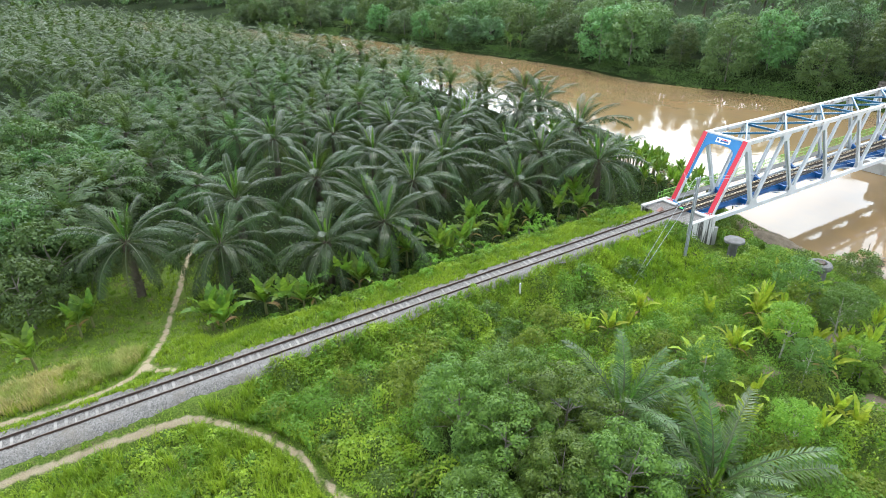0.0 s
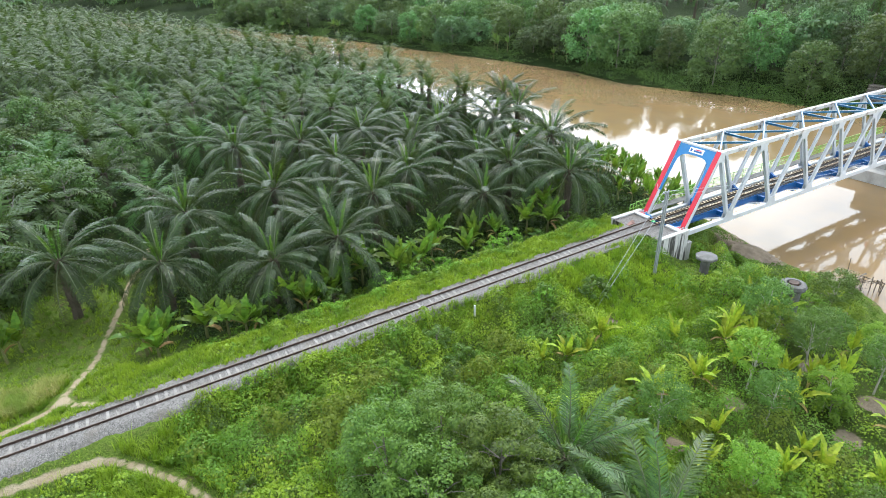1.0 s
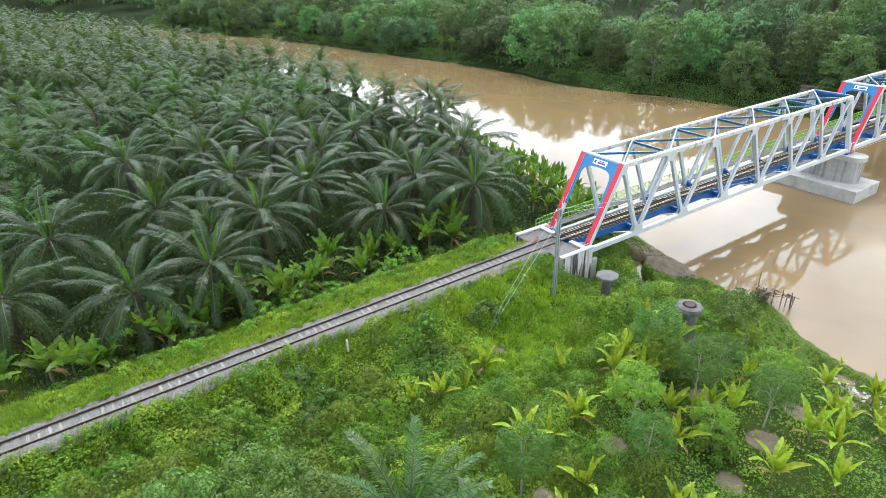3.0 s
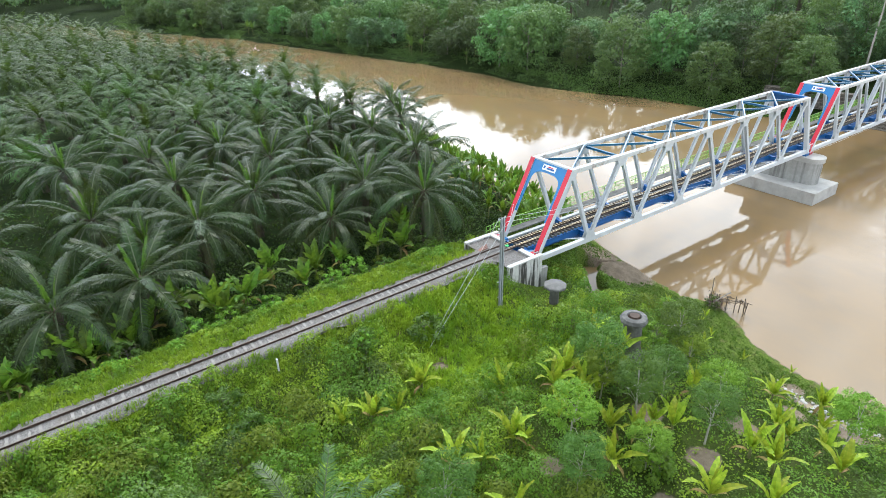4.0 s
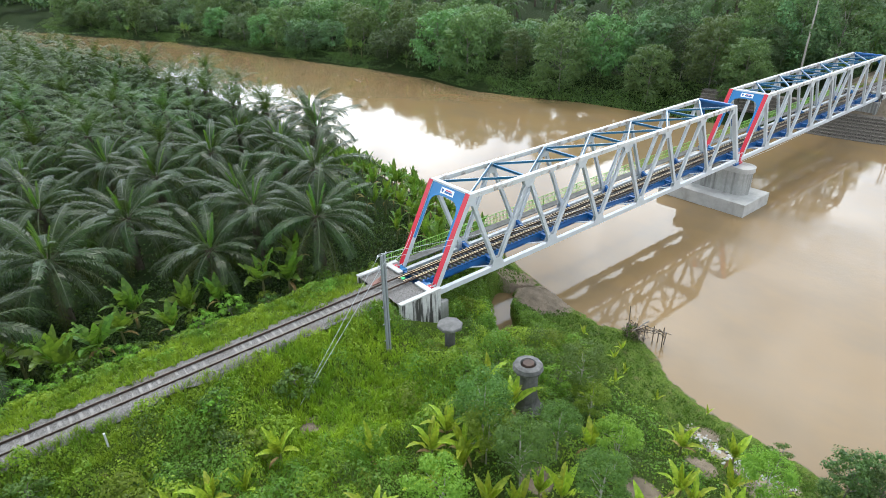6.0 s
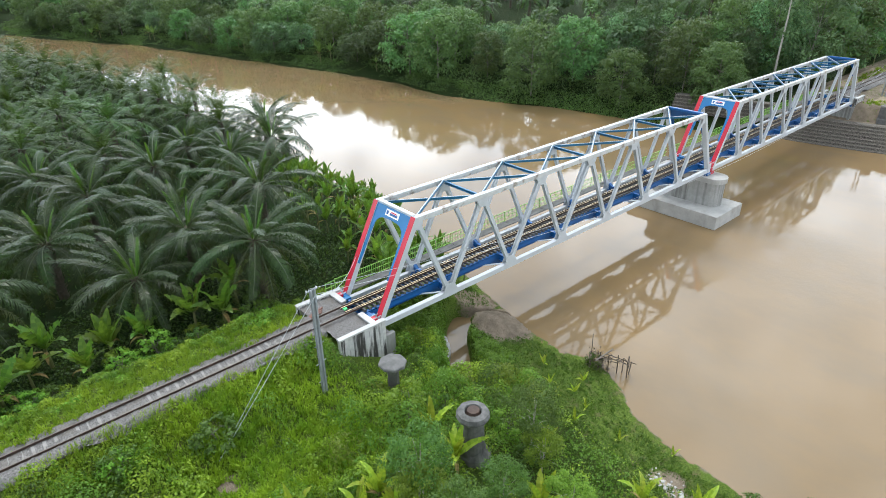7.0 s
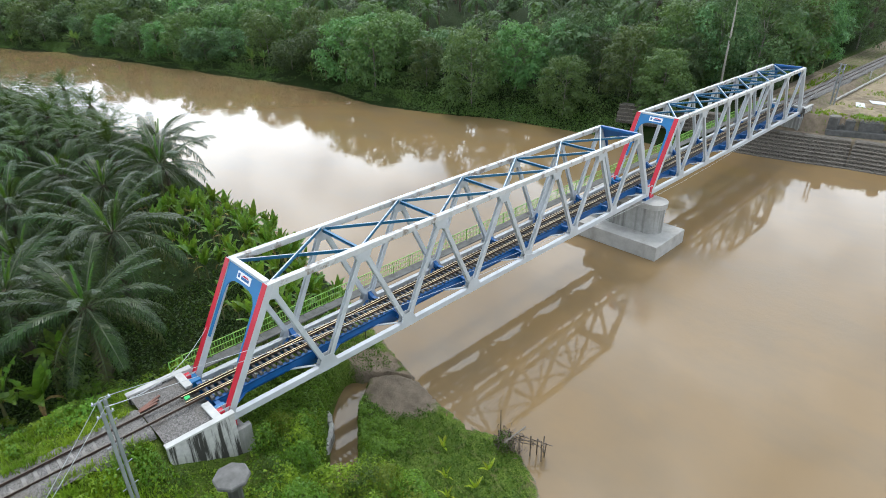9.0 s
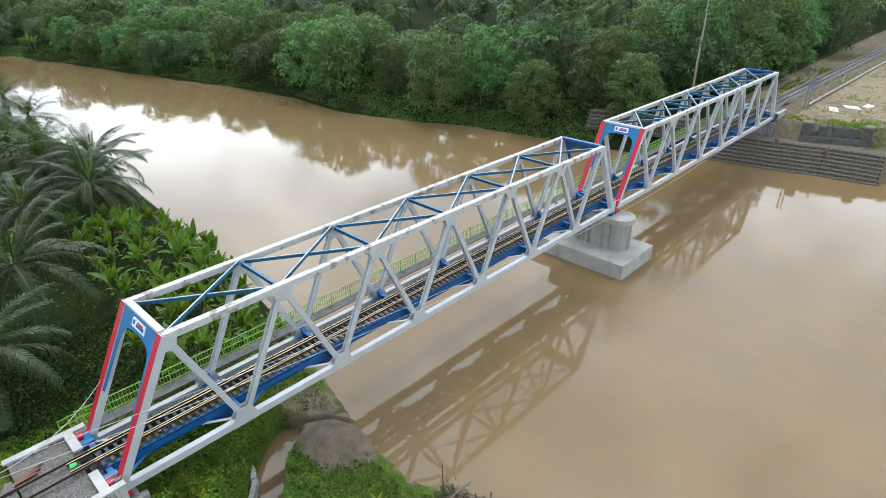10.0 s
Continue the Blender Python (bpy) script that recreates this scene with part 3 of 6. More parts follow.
def build_ground():
    xs, ys = stretched(-72, 24, 0.5, -2500, 2500), stretched(-42, 30, 0.5, -2500, 2500)
    xs = np.concatenate([xs[xs < 84.5], np.arange(85.0, 136.0, 0.8), xs[xs > 136.8]])
    # a finer mesh round the ditch and the mud bank
    xs = np.concatenate([xs[xs < 4.4], np.arange(4.5, 17.5, 0.2), xs[xs > 17.4]])
    ys = np.concatenate([ys[ys < -9.1], np.arange(-9.0, 2.8, 0.2), ys[ys > 2.7]])
    gx, gy = np.meshgrid(xs, ys, indexing="ij")
    z = ground_height(gx, gy)
    d, east = river_side(gx, gy)
    near = (np.abs(gx + 24) < 48) & (np.abs(gy + 6) < 36)
    rough_n = np.random.default_rng(4).normal(0, 0.035, z.shape)
    z = z + np.where(near & (d > 0), rough_n, 0)
    verts = np.stack([gx.ravel(), gy.ravel(), z.ravel()], 1)
    nx, ny = len(xs), len(ys)
    i, j = np.meshgrid(np.arange(nx - 1), np.arange(ny - 1), indexing="ij")
    a = (i * ny + j).ravel()
    me = array_mesh("ground", verts, np.stack([a, a + ny, a + ny + 1, a + 1], 1), ground_mat, True)
    trail = np.minimum(np.minimum(path_distance(gx, gy, NORTH_PATH), 0.03 + path_distance(gx, gy, SOUTH_PATH)), path_distance(gx, gy, SPUR))
    trail = np.minimum(trail, 0.05 + 0.42 * path_distance(gx, gy, SAND))
    bare = 0.7 * smooth(0.7, -0.4, d) * ~east
    for cx, cy, rad in ((13.9, -3.2, 4.2), (14.4, 1.5, 3.2), *SOIL):
        bare = np.maximum(bare, smooth(rad, rad * 0.4, np.hypot(gx - cx, gy - cy)))
    yard = east & (gy < 8) & (gy > -40) & (d > 0)
    bare = np.maximum(bare, np.where(yard, 0.62 + 0.25 * wave(gx * 0.8, gy * 0.8), 0))
    bare = np.maximum(bare, 0.7 * east * smooth(5.0, 3.5, gy) * smooth(1.0, 2.0, gy) * smooth(160, 145, gx))
    # mask of painted shade: under palms and woods, between bananas, below bushy trees
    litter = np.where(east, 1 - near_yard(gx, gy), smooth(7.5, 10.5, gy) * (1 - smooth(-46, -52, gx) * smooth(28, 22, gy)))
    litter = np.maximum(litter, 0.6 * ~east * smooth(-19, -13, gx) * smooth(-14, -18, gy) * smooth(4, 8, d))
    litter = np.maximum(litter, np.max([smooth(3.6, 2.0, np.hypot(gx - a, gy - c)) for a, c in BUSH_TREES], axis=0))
    inside = gx - np.interp(gy, [p[0] for p in YARD_WALL], [p[1] for p in YARD_WALL])
    trail = np.where(yard & (gy < -4.6) & (inside > 3.6), 0.2 - 0.3 * wave(gx * 1.5, gy * 1.5), trail)
    trail = np.where(east & (gx > 116) & (gx < 152) & (gy > 2.6) & (gy < 6.2), 0.12 - 0.35 * wave(gx * 1.3, gy * 1.3), trail)
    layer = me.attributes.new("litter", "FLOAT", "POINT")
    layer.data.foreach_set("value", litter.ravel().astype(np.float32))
    layer = me.attributes.new("trail", "FLOAT", "POINT")
    layer.data.foreach_set("value", np.minimum(trail, 3.0).ravel().astype(np.float32))
    layer = me.attributes.new("bare", "FLOAT", "POINT")
    layer.data.foreach_set("value", bare.ravel().astype(np.float32))
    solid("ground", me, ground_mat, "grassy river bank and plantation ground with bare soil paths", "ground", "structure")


build_ground()
river = Shape().add([(-2500, -2500, WATER), (2500, -2500, WATER), (2500, 2500, WATER), (-2500, 2500, WATER)], [(0, 1, 2, 3)])
solid("water", river, muddy_water, "wide muddy brown river reflecting the cloudy sky", "river", "structure")


# ---- railway ----
def build_ballast(name, x0, x1, label):
    xs = np.arange(x0, x1 + 0.01, 0.25)
    offs = np.array([-3.6, -2.9, -2.3, -1.8, -1.3, -0.95, -0.66, -0.5, 0.5, 0.66, 0.95, 1.3, 1.55, 1.8])
    gx, go = np.meshgrid(xs, offs, indexing="ij")
    ty, tz = rail_line(gx)
    go = np.where((go < -1.5) & (gx > -50), -1.5 + (go + 1.5) * (0.13 + 0.51 * smooth(-46.5, -51, gx) + 0.08 * np.sin(gx * 1.1) * np.sin(gx * 0.37)), go)
    rng = np.random.default_rng(7)
    drop = np.where(np.abs(go) < 0.55, 0.124, np.where(np.abs(go) < 1.3, 0.065, 0.065 + (np.abs(go) - 1.3) / 1.6))
    z = tz - drop - 0.06 + rng.normal(0, 0.012, gx.shape) - 0.35 * (np.abs(go) > 2.2) + 0.18 * np.sin(gx * 0.5) * (go < -1.6)
    verts = np.stack([gx.ravel(), (ty + go + rng.normal(0, 0.05, gx.shape)).ravel(), z.ravel()], 1)
    n = len(offs)
    i, j = np.meshgrid(np.arange(len(xs) - 1), np.arange(n - 1), indexing="ij")
    a = (i * n + j).ravel()
    me = array_mesh(name, verts, np.stack([a, a + n, a + n + 1, a + 1], 1), gravel, True)
    solid(name, me, gravel, label, "ballast", "structure")


build_ballast("ballast", -90.0, -4.0, "bed of grey crushed stone under the railway track")
build_ballast("ballast", END + 1.0, 230.0, "bed of grey crushed stone under the railway track")


def sweep(shape, points, outline):
    """One bar along a bent line, with (side, up) offsets of its section."""
    k, rings = len(outline), []
    for i, p in enumerate(points):
        d = (points[min(i + 1, len(points) - 1)] - points[max(i - 1, 0)]).normalized()
        side = d.cross(Vector((0, 0, 1))).normalized()
        rings += [p + side * a + Vector((0, 0, b)) for a, b in outline]
    faces = [(r * k + i, r * k + (i + 1) % k, r * k + k + (i + 1) % k, r * k + k + i) for r in range(len(points) - 1) for i in range(k)]
    return shape.add(rings, faces + [tuple(range(k))[::-1], tuple(range((len(points) - 1) * k, len(points) * k))])


RAIL_SECTION = [(-0.065, -0.15), (0.065, -0.15), (0.065, -0.135), (0.012, -0.125), (0.012, -0.045), (0.036, -0.03), (0.036, -0.003), (-0.036, -0.003), (-0.036, -0.03), (-0.012, -0.045), (-0.012, -0.125), (-0.065, -0.135)]


def rail_shape(x0, x1, offset, lift=0.0):
    n = 20 if x1 > END + 5 else 2
    pts = [Vector((x, float(rail_line(x)[0]) + offset, float(rail_line(x)[1]) + lift)) for x in np.linspace(x0, x1, n)]
    return sweep(Shape(), pts, RAIL_SECTION), sweep(Shape(), pts, [(-0.033, -0.006), (0.033, -0.006), (0.033, 0.004), (0.02, 0.007), (-0.02, 0.007), (-0.033, 0.004)])


def build_track(x0, x1, spacing, sleeper_mat, label, guards, last=None):
    track = thing("railway_track", 0, 0, 0, label, "railway track")
    for side in (-0.5335 - 0.035, 0.5335 + 0.035):
        web, head = rail_shape(x0, x1, side)
        rail = part("rail", web, rail_rust, track, "dark rusty steel rail")
        part("rail_head", head, rail_top if guards else dull_head, rail, "worn rail head")
    if guards:
        for side in (-0.36, 0.36):
            web, head = rail_shape(x0 - 1.2, x1 + 1.2, side, -0.012)
            rail = part("guard_rail", web, rail_rust, track, "inner guard rail")
            part("rail_head", head, rail_top, rail, "pale worn rail head")
    half, w, h = 1.0, 0.115, 0.2
    body = Shape().add([(-w, -half, -h), (w, -half, -h), (w, half, -h), (-w, half, -h), (-w * 0.8, -half, 0), (w * 0.8, -half, 0), (w * 0.75, -0.35, -0.03), (w * 0.75, 0.35, -0.03), (w * 0.8, half, 0), (-w * 0.8, half, 0), (-w * 0.75, 0.35, -0.03), (-w * 0.75, -0.35, -0.03)],
                       [(3, 2, 1, 0), (0, 1, 5, 4), (2, 3, 9, 8), (4, 5, 6, 11), (11, 6, 7, 10), (10, 7, 8, 9), (1, 2, 8, 7, 6, 5), (3, 0, 4, 11, 10, 9)])
    me = body.mesh("sleeper", sleeper_mat)
    rng = random.Random(3)
    for x in np.arange(x0 + 0.3, last or x1, spacing):
        y, z = rail_line(x)
        part("sleeper", me, sleeper_mat, track, m=pose(x, float(y) + rng.uniform(-0.03, 0.03), float(z) - 0.152, 0, 0, rng.uniform(-1.2, 1.2)))
    return track

build_track(-90.0, -0.4, 0.6, sleeper_concrete, "single railway track on pale concrete sleepers in grey ballast", False, -4.6)
build_track(-0.4, END + 0.6, 0.5, sleeper_grey, "railway track with guard rails on grey bridge sleepers", True)
build_track(END + 0.6, 205.0, 0.6, sleeper_concrete, "single railway track on concrete sleepers beyond the bridge", False)

# ---- bridge ----
HALF, LOW, HIGH, FLOOR = 2.45, 7.62, 15.6, 7.9
TOPS = [4.2] + [PANEL * (i + 0.5) for i in range(1, 7)]
FEET = [PANEL * i for i in range(8)]


def build_span():
    span = thing("truss_bridge", 0, 0, 0, "white steel truss railway bridge span with red and blue portal", "bridge", "bridge spans")
    for y in (-HALF, HALF):
        out = -1 if y < 0 else 1
        part("bottom_chord", Shape().bar((-0.35, y, LOW), (SPAN + 0.35, y, LOW), 0.42, 0.5, 0.025), white_paint, span)
        part("top_chord", Shape().bar((TOPS[0] - 0.1, y, HIGH), (TOPS[-1] + 0.1, y, HIGH), 0.46, 0.44, 0.025), chord_paint, span, "white top chord streaked with dirt")
        for foot, top, lean in ((0.0, TOPS[0], 1), (SPAN, TOPS[-1], -1)):
            p, q = Vector((foot, y, LOW)), Vector((top, y, HIGH + 0.12))
            post = part("end_post", Shape().bar(p, q, 0.54, 0.5, 0.025, (-lean, 0, 0.4)), white_paint, span)
            if lean > 0:
                d = (q - p).normalized()
                face = Vector((-d.z, 0, d.x))
                part("front_face", Shape().bar(p + face * 0.253 - d * 0.25, q + face * 0.253, 0.542, 0.012, 0.003, (-1, 0, 0.4)), red_paint, post, "red painted face of the end post")
        for i in range(6):
            for a, c in (((TOPS[i], HIGH), (FEET[i + 1], LOW)), ((FEET[i + 1], LOW), (TOPS[i + 1], HIGH))):
                p, q = Vector((a[0], y, a[1])), Vector((c[0], y, c[1]))
                if i == 0 and a[1] == HIGH:
                    part("diagonal", Shape().bar(p, q, 0.36, 0.4, 0.02, (0, 1, 0)), white_paint, span, "closed box diagonal beside the portal")
                else:
                    part("diagonal", Shape().hbeam(p, q, 0.36, 0.34, 0.035, (0, 1, 0)), white_paint, span)
        for i, x in enumerate(TOPS):
            k = 0.75 if 0 < i < 6 else 0.55
            outline = [(-k, 0.2), (k, 0.2), (k, -0.25), (0.42, -0.95), (-0.42, -0.95), (-k, -0.25)]
            if i in (0, 6):
                e = 1 if i == 0 else -1
                outline = [(-0.05 * e, 0.2), (k * e, 0.2), (k * e, -0.25), (0.42 * e, -0.95), (-0.3 * e, -0.8)][::e]
            for s in (-1, 1):
                m = Matrix.Translation((x, y + s * 0.2, HIGH)) @ pose(0, 0, 0, 90)
                part("gusset_plate", Shape().plate(outline, 0.022, m), white_paint, span)
        for i, x in enumerate(FEET):
            k = 0.8 if 0 < i < 7 else 0.55
            outline = [(-k, -0.25), (k, -0.25), (k, 0.25), (0.45, 1.0), (-0.45, 1.0), (-k, 0.25)]
            for s in (-1, 1):
                m = Matrix.Translation((x, y + s * 0.2, LOW)) @ pose(0, 0, 0, 90)
                part("gusset_plate", Shape().plate(outline, 0.022, m), white_paint, span)
            part("knee_bracket", Shape().plate([(0, 0.26), (0.55, 0.26), (0.45, 0.62), (0, 0.9)], 0.34, Matrix.Translation((x, y - out * 0.2, LOW)) @ pose(0, 0, 0, 90, 0, 90 if out < 0 else -90)), light_blue_paint if i in (0, 7) else blue_paint, span, "blue knee bracket at a floor beam")
        for x, out_x in ((0, -1), (SPAN, 1)):
            part("bearing_block", Shape().box(x - 0.42, x + 0.42, y - 0.34, y + 0.34, LOW - 0.62, LOW - 0.252, 0.04), red_paint if x == 0 else blue_paint, span, "painted bearing block under the end post")
        part("foot_cover", Shape().box(-0.53, -0.15, y - 0.3, y + 0.3, LOW - 0.25, LOW + 0.92, 0.03), red_paint, span, "red painted foot of the portal")
        part("bearing_plate", Shape().box(-0.5, 0.25, min(y - out * 0.34, y - out * 0.85), max(y - out * 0.34, y - out * 0.85), LOW + 0.2, LOW + 0.72, 0.03), light_blue_paint, span, "light blue plate beside the portal foot")
    # portal plates
    for foot, top, lean in ((0.0, TOPS[0], 1), (SPAN, TOPS[-1], -1)):
        p, q = Vector((foot, 0, LOW)), Vector((top, 0, HIGH + 0.1))
        d = (q - p).normalized()
        face = Vector((-d.z * lean, 0, d.x * lean))
        length = (q - p).length
        base = Matrix((( 0, d.x, face.x, p.x), (1, d.y, face.y, 0), (0, d.z, face.z, p.z), (0, 0, 0, 1)))
        inner, w = HALF - 0.2, 0.42
        leg = length * 0.40 if lean > 0 else length * 0.62
        arch = []
        for k in range(11):
            t = math.pi * k / 10
            c, s = math.cos(t), math.sin(t)
            arch.append(((inner - w) * math.copysign(abs(c) ** 0.6, c), length - 2.35 + 1.35 * abs(s) ** 0.7))
        outline = [(inner, length), (-inner, length), (-inner, leg), (-inner + 0.34, leg)] + arch[::-1] + [(inner - 0.34, leg), (inner, leg)]
        plate = part("portal_plate", Shape().plate(outline, 0.05, base @ Matrix.Translation((0, 0, 0.16))), blue_paint if lean < 0 else light_blue_paint, span, "blue arched portal plate")
        part("portal_beam", Shape().bar((top, -inner, HIGH + 0.15), (top, inner, HIGH + 0.15), 0.4, 0.3, 0.02), white_paint if lean > 0 else blue_paint, span)
        if lean > 0:
            board = part("sign_board", Shape().plate([(-0.85, -0.27), (0.85, -0.27), (0.85, 0.27), (-0.85, 0.27)], 0.02, base @ Matrix.Translation((0, length - 0.52, 0.20))), sign_white, plate, "white sign board with a small emblem")
            part("emblem", Shape().plate([(0.5, -0.14), (0.72, -0.14), (0.74, 0.15), (0.48, 0.15)], 0.012, base @ Matrix.Translation((0, length - 0.52, 0.214))), blue_paint, board)
            part("emblem_arc", Shape().plate([(-0.66, -0.15), (0.3, -0.15), (0.3, 0.03), (-0.66, 0.03)], 0.012, base @ Matrix.Translation((0, length - 0.52, 0.214))), blue_paint, board)
            part("emblem_arc", Shape().plate([(-0.62, 0.06), (0.26, 0.06), (0.1, 0.16), (-0.46, 0.16)], 0.012, base @ Matrix.Translation((0, length - 0.52, 0.222))), red_paint, board)
    # bracing between the top chords
    for i, (a, c) in enumerate(zip(TOPS, TOPS[1:])):
        for s in (-1, 1):
            brace = part("lateral_brace", Shape().bar((a + 0.2, -s * (HALF - 0.2), HIGH + 0.06 * s), (c - 0.2, s * (HALF - 0.2), HIGH + 0.06 * s), 0.16, 0.22, 0.01), brace_paint, span)
            part("upper_flange", Shape().bar((a + 0.2, -s * (HALF - 0.2), HIGH + 0.118 + 0.06 * s), (c - 0.2, s * (HALF - 0.2), HIGH + 0.118 + 0.06 * s), 0.075, 0.014, 0.003), chord_paint, brace, "pale weathered upper flange")
        if i:
            part("cross_strut", Shape().hbeam((a, -HALF + 0.2, HIGH - 0.12), (a, HALF - 0.2, HIGH - 0.12), 0.2, 0.24, 0.025), brace_paint, span)
    # floor
    for i, x in enumerate(FEET):
        part("floor_beam", Shape().hbeam((x, -HALF + 0.22, FLOOR + 0.02), (x, HALF - 0.22, FLOOR + 0.02), 0.32, 0.62, 0.035), blue_paint, span)
    for y in (-0.95, 0.95):
        part("stringer", Shape().hbeam((-0.2, y, FLOOR + 0.06), (SPAN + 0.2, y, FLOOR + 0.06), 0.3, 0.66, 0.03), blue_paint, span, "blue plate girder under the rails")
        web = [(0, 0), (PANEL, 0), (PANEL, -1.05), (PANEL * 0.93, -1.02), (PANEL * 0.80, -0.62), (PANEL * 0.65, -0.42), (PANEL * 0.35, -0.42), (PANEL * 0.20, -0.62), (PANEL * 0.07, -1.02), (0, -1.05)]
        for i in range(7):
            part("haunch", Shape().plate(web, 0.03, Matrix.Translation((FEET[i], y + (0.17 if y > 0 else -0.17), FLOOR + 0.3)) @ pose(0, 0, 0, 90)), blue_paint, span, "arched blue web plate")
    for a, c in zip(FEET, FEET[1:]):
        for s in (-1, 1):
            part("bottom_lateral", Shape().bar((a + 0.3, -s * (HALF - 0.25), FLOOR - 0.16 + 0.05 * s), (c - 0.3, s * (HALF - 0.25), FLOOR - 0.16 + 0.05 * s), 0.2, 0.06, 0.01), blue_paint if s > 0 else white_paint, span)
    # walkway beside the truss
    for k in range(28):
        x = SPAN * k / 28
        part("walkway_slab", Shape().box(x + 0.012, x + SPAN / 28 - 0.012, HALF + 0.32, HALF + 1.22, FLOOR + 0.18, FLOOR + 0.28, 0.01), cap_concrete, span, "grey walkway slab")
    for x in FEET:
        part("walkway_bracket", Shape().bar((x, HALF + 0.2, FLOOR + 0.05), (x, HALF + 1.2, FLOOR + 0.1), 0.14, 0.2, 0.01), blue_paint, span)
    bay = SPAN / 28
    for z, h in ((0.12, 0.04), (0.62, 0.04), (1.12, 0.06)):
        part("handrail", Shape().bar((0, HALF + 1.18, FLOOR + 0.28 + z), (SPAN, HALF + 1.18, FLOOR + 0.28 + z), 0.055, h, 0.008), green_paint, span, "yellow-green walkway rail")
    post_me = Shape().bar((0, 0, 0), (0, 0, 1.18), 0.07, 0.07, 0.008).mesh("railing_post", green_paint)
    bar_me = Shape().bar((0, 0, 0.13), (0, 0, 1.09), 0.03, 0.03, 0.005).mesh("railing_bar", green_paint)
    for k in range(28):
        part("railing_post", post_me, green_paint, span, m=pose(bay * k, HALF + 1.18, FLOOR + 0.28))
        for j in range(1, 9):
            part("railing_bar", bar_me, green_paint, span, m=pose(bay * (k + j / 9), HALF + 1.18, FLOOR + 0.28))
    return span


first_span = build_span()
copy_thing(first_span, pose(SPAN + GAP, 0, 0))


def build_pier():
    """The river pier: a block footing and a round-ended shaft."""
    cx = SPAN + GAP / 2
    pier = thing("bridge_pier", cx, 0, 0, "weathered concrete pier on a wide block footing in the river", "pier")
    foot = Shape().box(-4.1, 3.0, -6.45, 6.2, -1.0, 3.2, 0.06)
    part("footing", foot, pale_concrete, pier, "pale concrete footing block")
    outline = []
    for k in range(24):
        t = 2 * math.pi * k / 24
        outline.append((1.45 * math.cos(t), 1.45 * math.sin(t) + (3.4 if math.sin(t) > 0 else -3.4)))
    s = Shape().add([(x, y, z) for z in (3.2, 6.35) for x, y in outline], [(i, (i + 1) % 24, 24 + (i + 1) % 24, 24 + i) for i in range(24)] + [tuple(range(24, 48))])
    part("shaft", s, concrete, pier, "stained concrete shaft with rounded ends")
    s = Shape().add([(x * 1.12, y * 1.04, z) for z in (6.35, 7.0) for x, y in outline], [(i, (i + 1) % 24, 24 + (i + 1) % 24, 24 + i) for i in range(24)] + [tuple(range(24, 48)), tuple(range(24))[::-1]])
    part("cap", s, pale_concrete, pier, "pale concrete pier cap")


build_pier()


def build_abutment(name, x, turn, label):
    """Seat, back wall and wing walls; local +x looks to the river."""
    ab = thing(name, x, 0, 0, label, "abutment", turn=turn)
    part("seat", Shape().box(-0.55, 0.75, -3.3, 3.3, 2.6, LOW - 0.62, 0.04), concrete, ab)
    for y0, y1 in ((-3.3, -1.15), (1.15, 3.3)):
        part("back_wall", Shape().box(-0.95, -0.55, y0, y1, 3.0, 8.42, 0.03), concrete, ab)
        part("coping", Shape().box(-1.0, -0.5, y0, y1, 8.423, 8.56, 0.02), white_wash, ab, "white-washed coping")
    for s in (-1, 1):
        wing = Shape()
        verts = [(xx, s * yy, z) for yy in (2.98, 3.32) for xx, z in ((0.15, 2.8), (0.15, 8.42), (-4.0, 8.42), (-4.0, 7.3), (-1.2, 2.8))]
        wing.add(verts, [(0, 1, 2, 3, 4), (9, 8, 7, 6, 5), (0, 5, 6, 1), (1, 6, 7, 2), (2, 7, 8, 3), (3, 8, 9, 4), (4, 9, 5, 0)])
        part("wing_wall", wing, streaked_concrete, ab, "rain-streaked concrete wing wall")
        part("coping", Shape().box(-4.05, 0.2, min(s * 2.93, s * 3.37), max(s * 2.93, s * 3.37), 8.423, 8.57, 0.02), white_wash, ab, "white-washed coping")
        part("buttress", Shape().box(0.76, 1.15, min(s * 2.75, s * 3.15), max(s * 2.75, s * 3.15), 2.4, 6.9, 0.03), concrete, ab)
    rng = np.random.default_rng(2)
    gx, gy = np.meshgrid(np.linspace(-3.9, -0.97, 14), np.linspace(-2.96, 2.96, 22), indexing="ij")
    gz = 8.33 + rng.normal(0, 0.025, gx.shape) - 0.06 * (np.abs(gy) < 1.0)
    i, j = np.meshgrid(np.arange(13), np.arange(21), indexing="ij")
    a = (i * 22 + j).ravel()
    part("gravel_fill", array_mesh("gravel_fill", np.stack([gx.ravel(), gy.ravel(), gz.ravel()], 1), np.stack([a, a + 22, a + 23, a + 1], 1), gravel, True), gravel, ab, "grey gravel behind the abutment")


build_abutment("bridge_abutment", 0.0, 0, "concrete bridge abutment with white-washed wing walls on the plantation bank")
build_abutment("bridge_abutment", END, 180, "concrete bridge abutment with white-washed wing walls on the far bank")

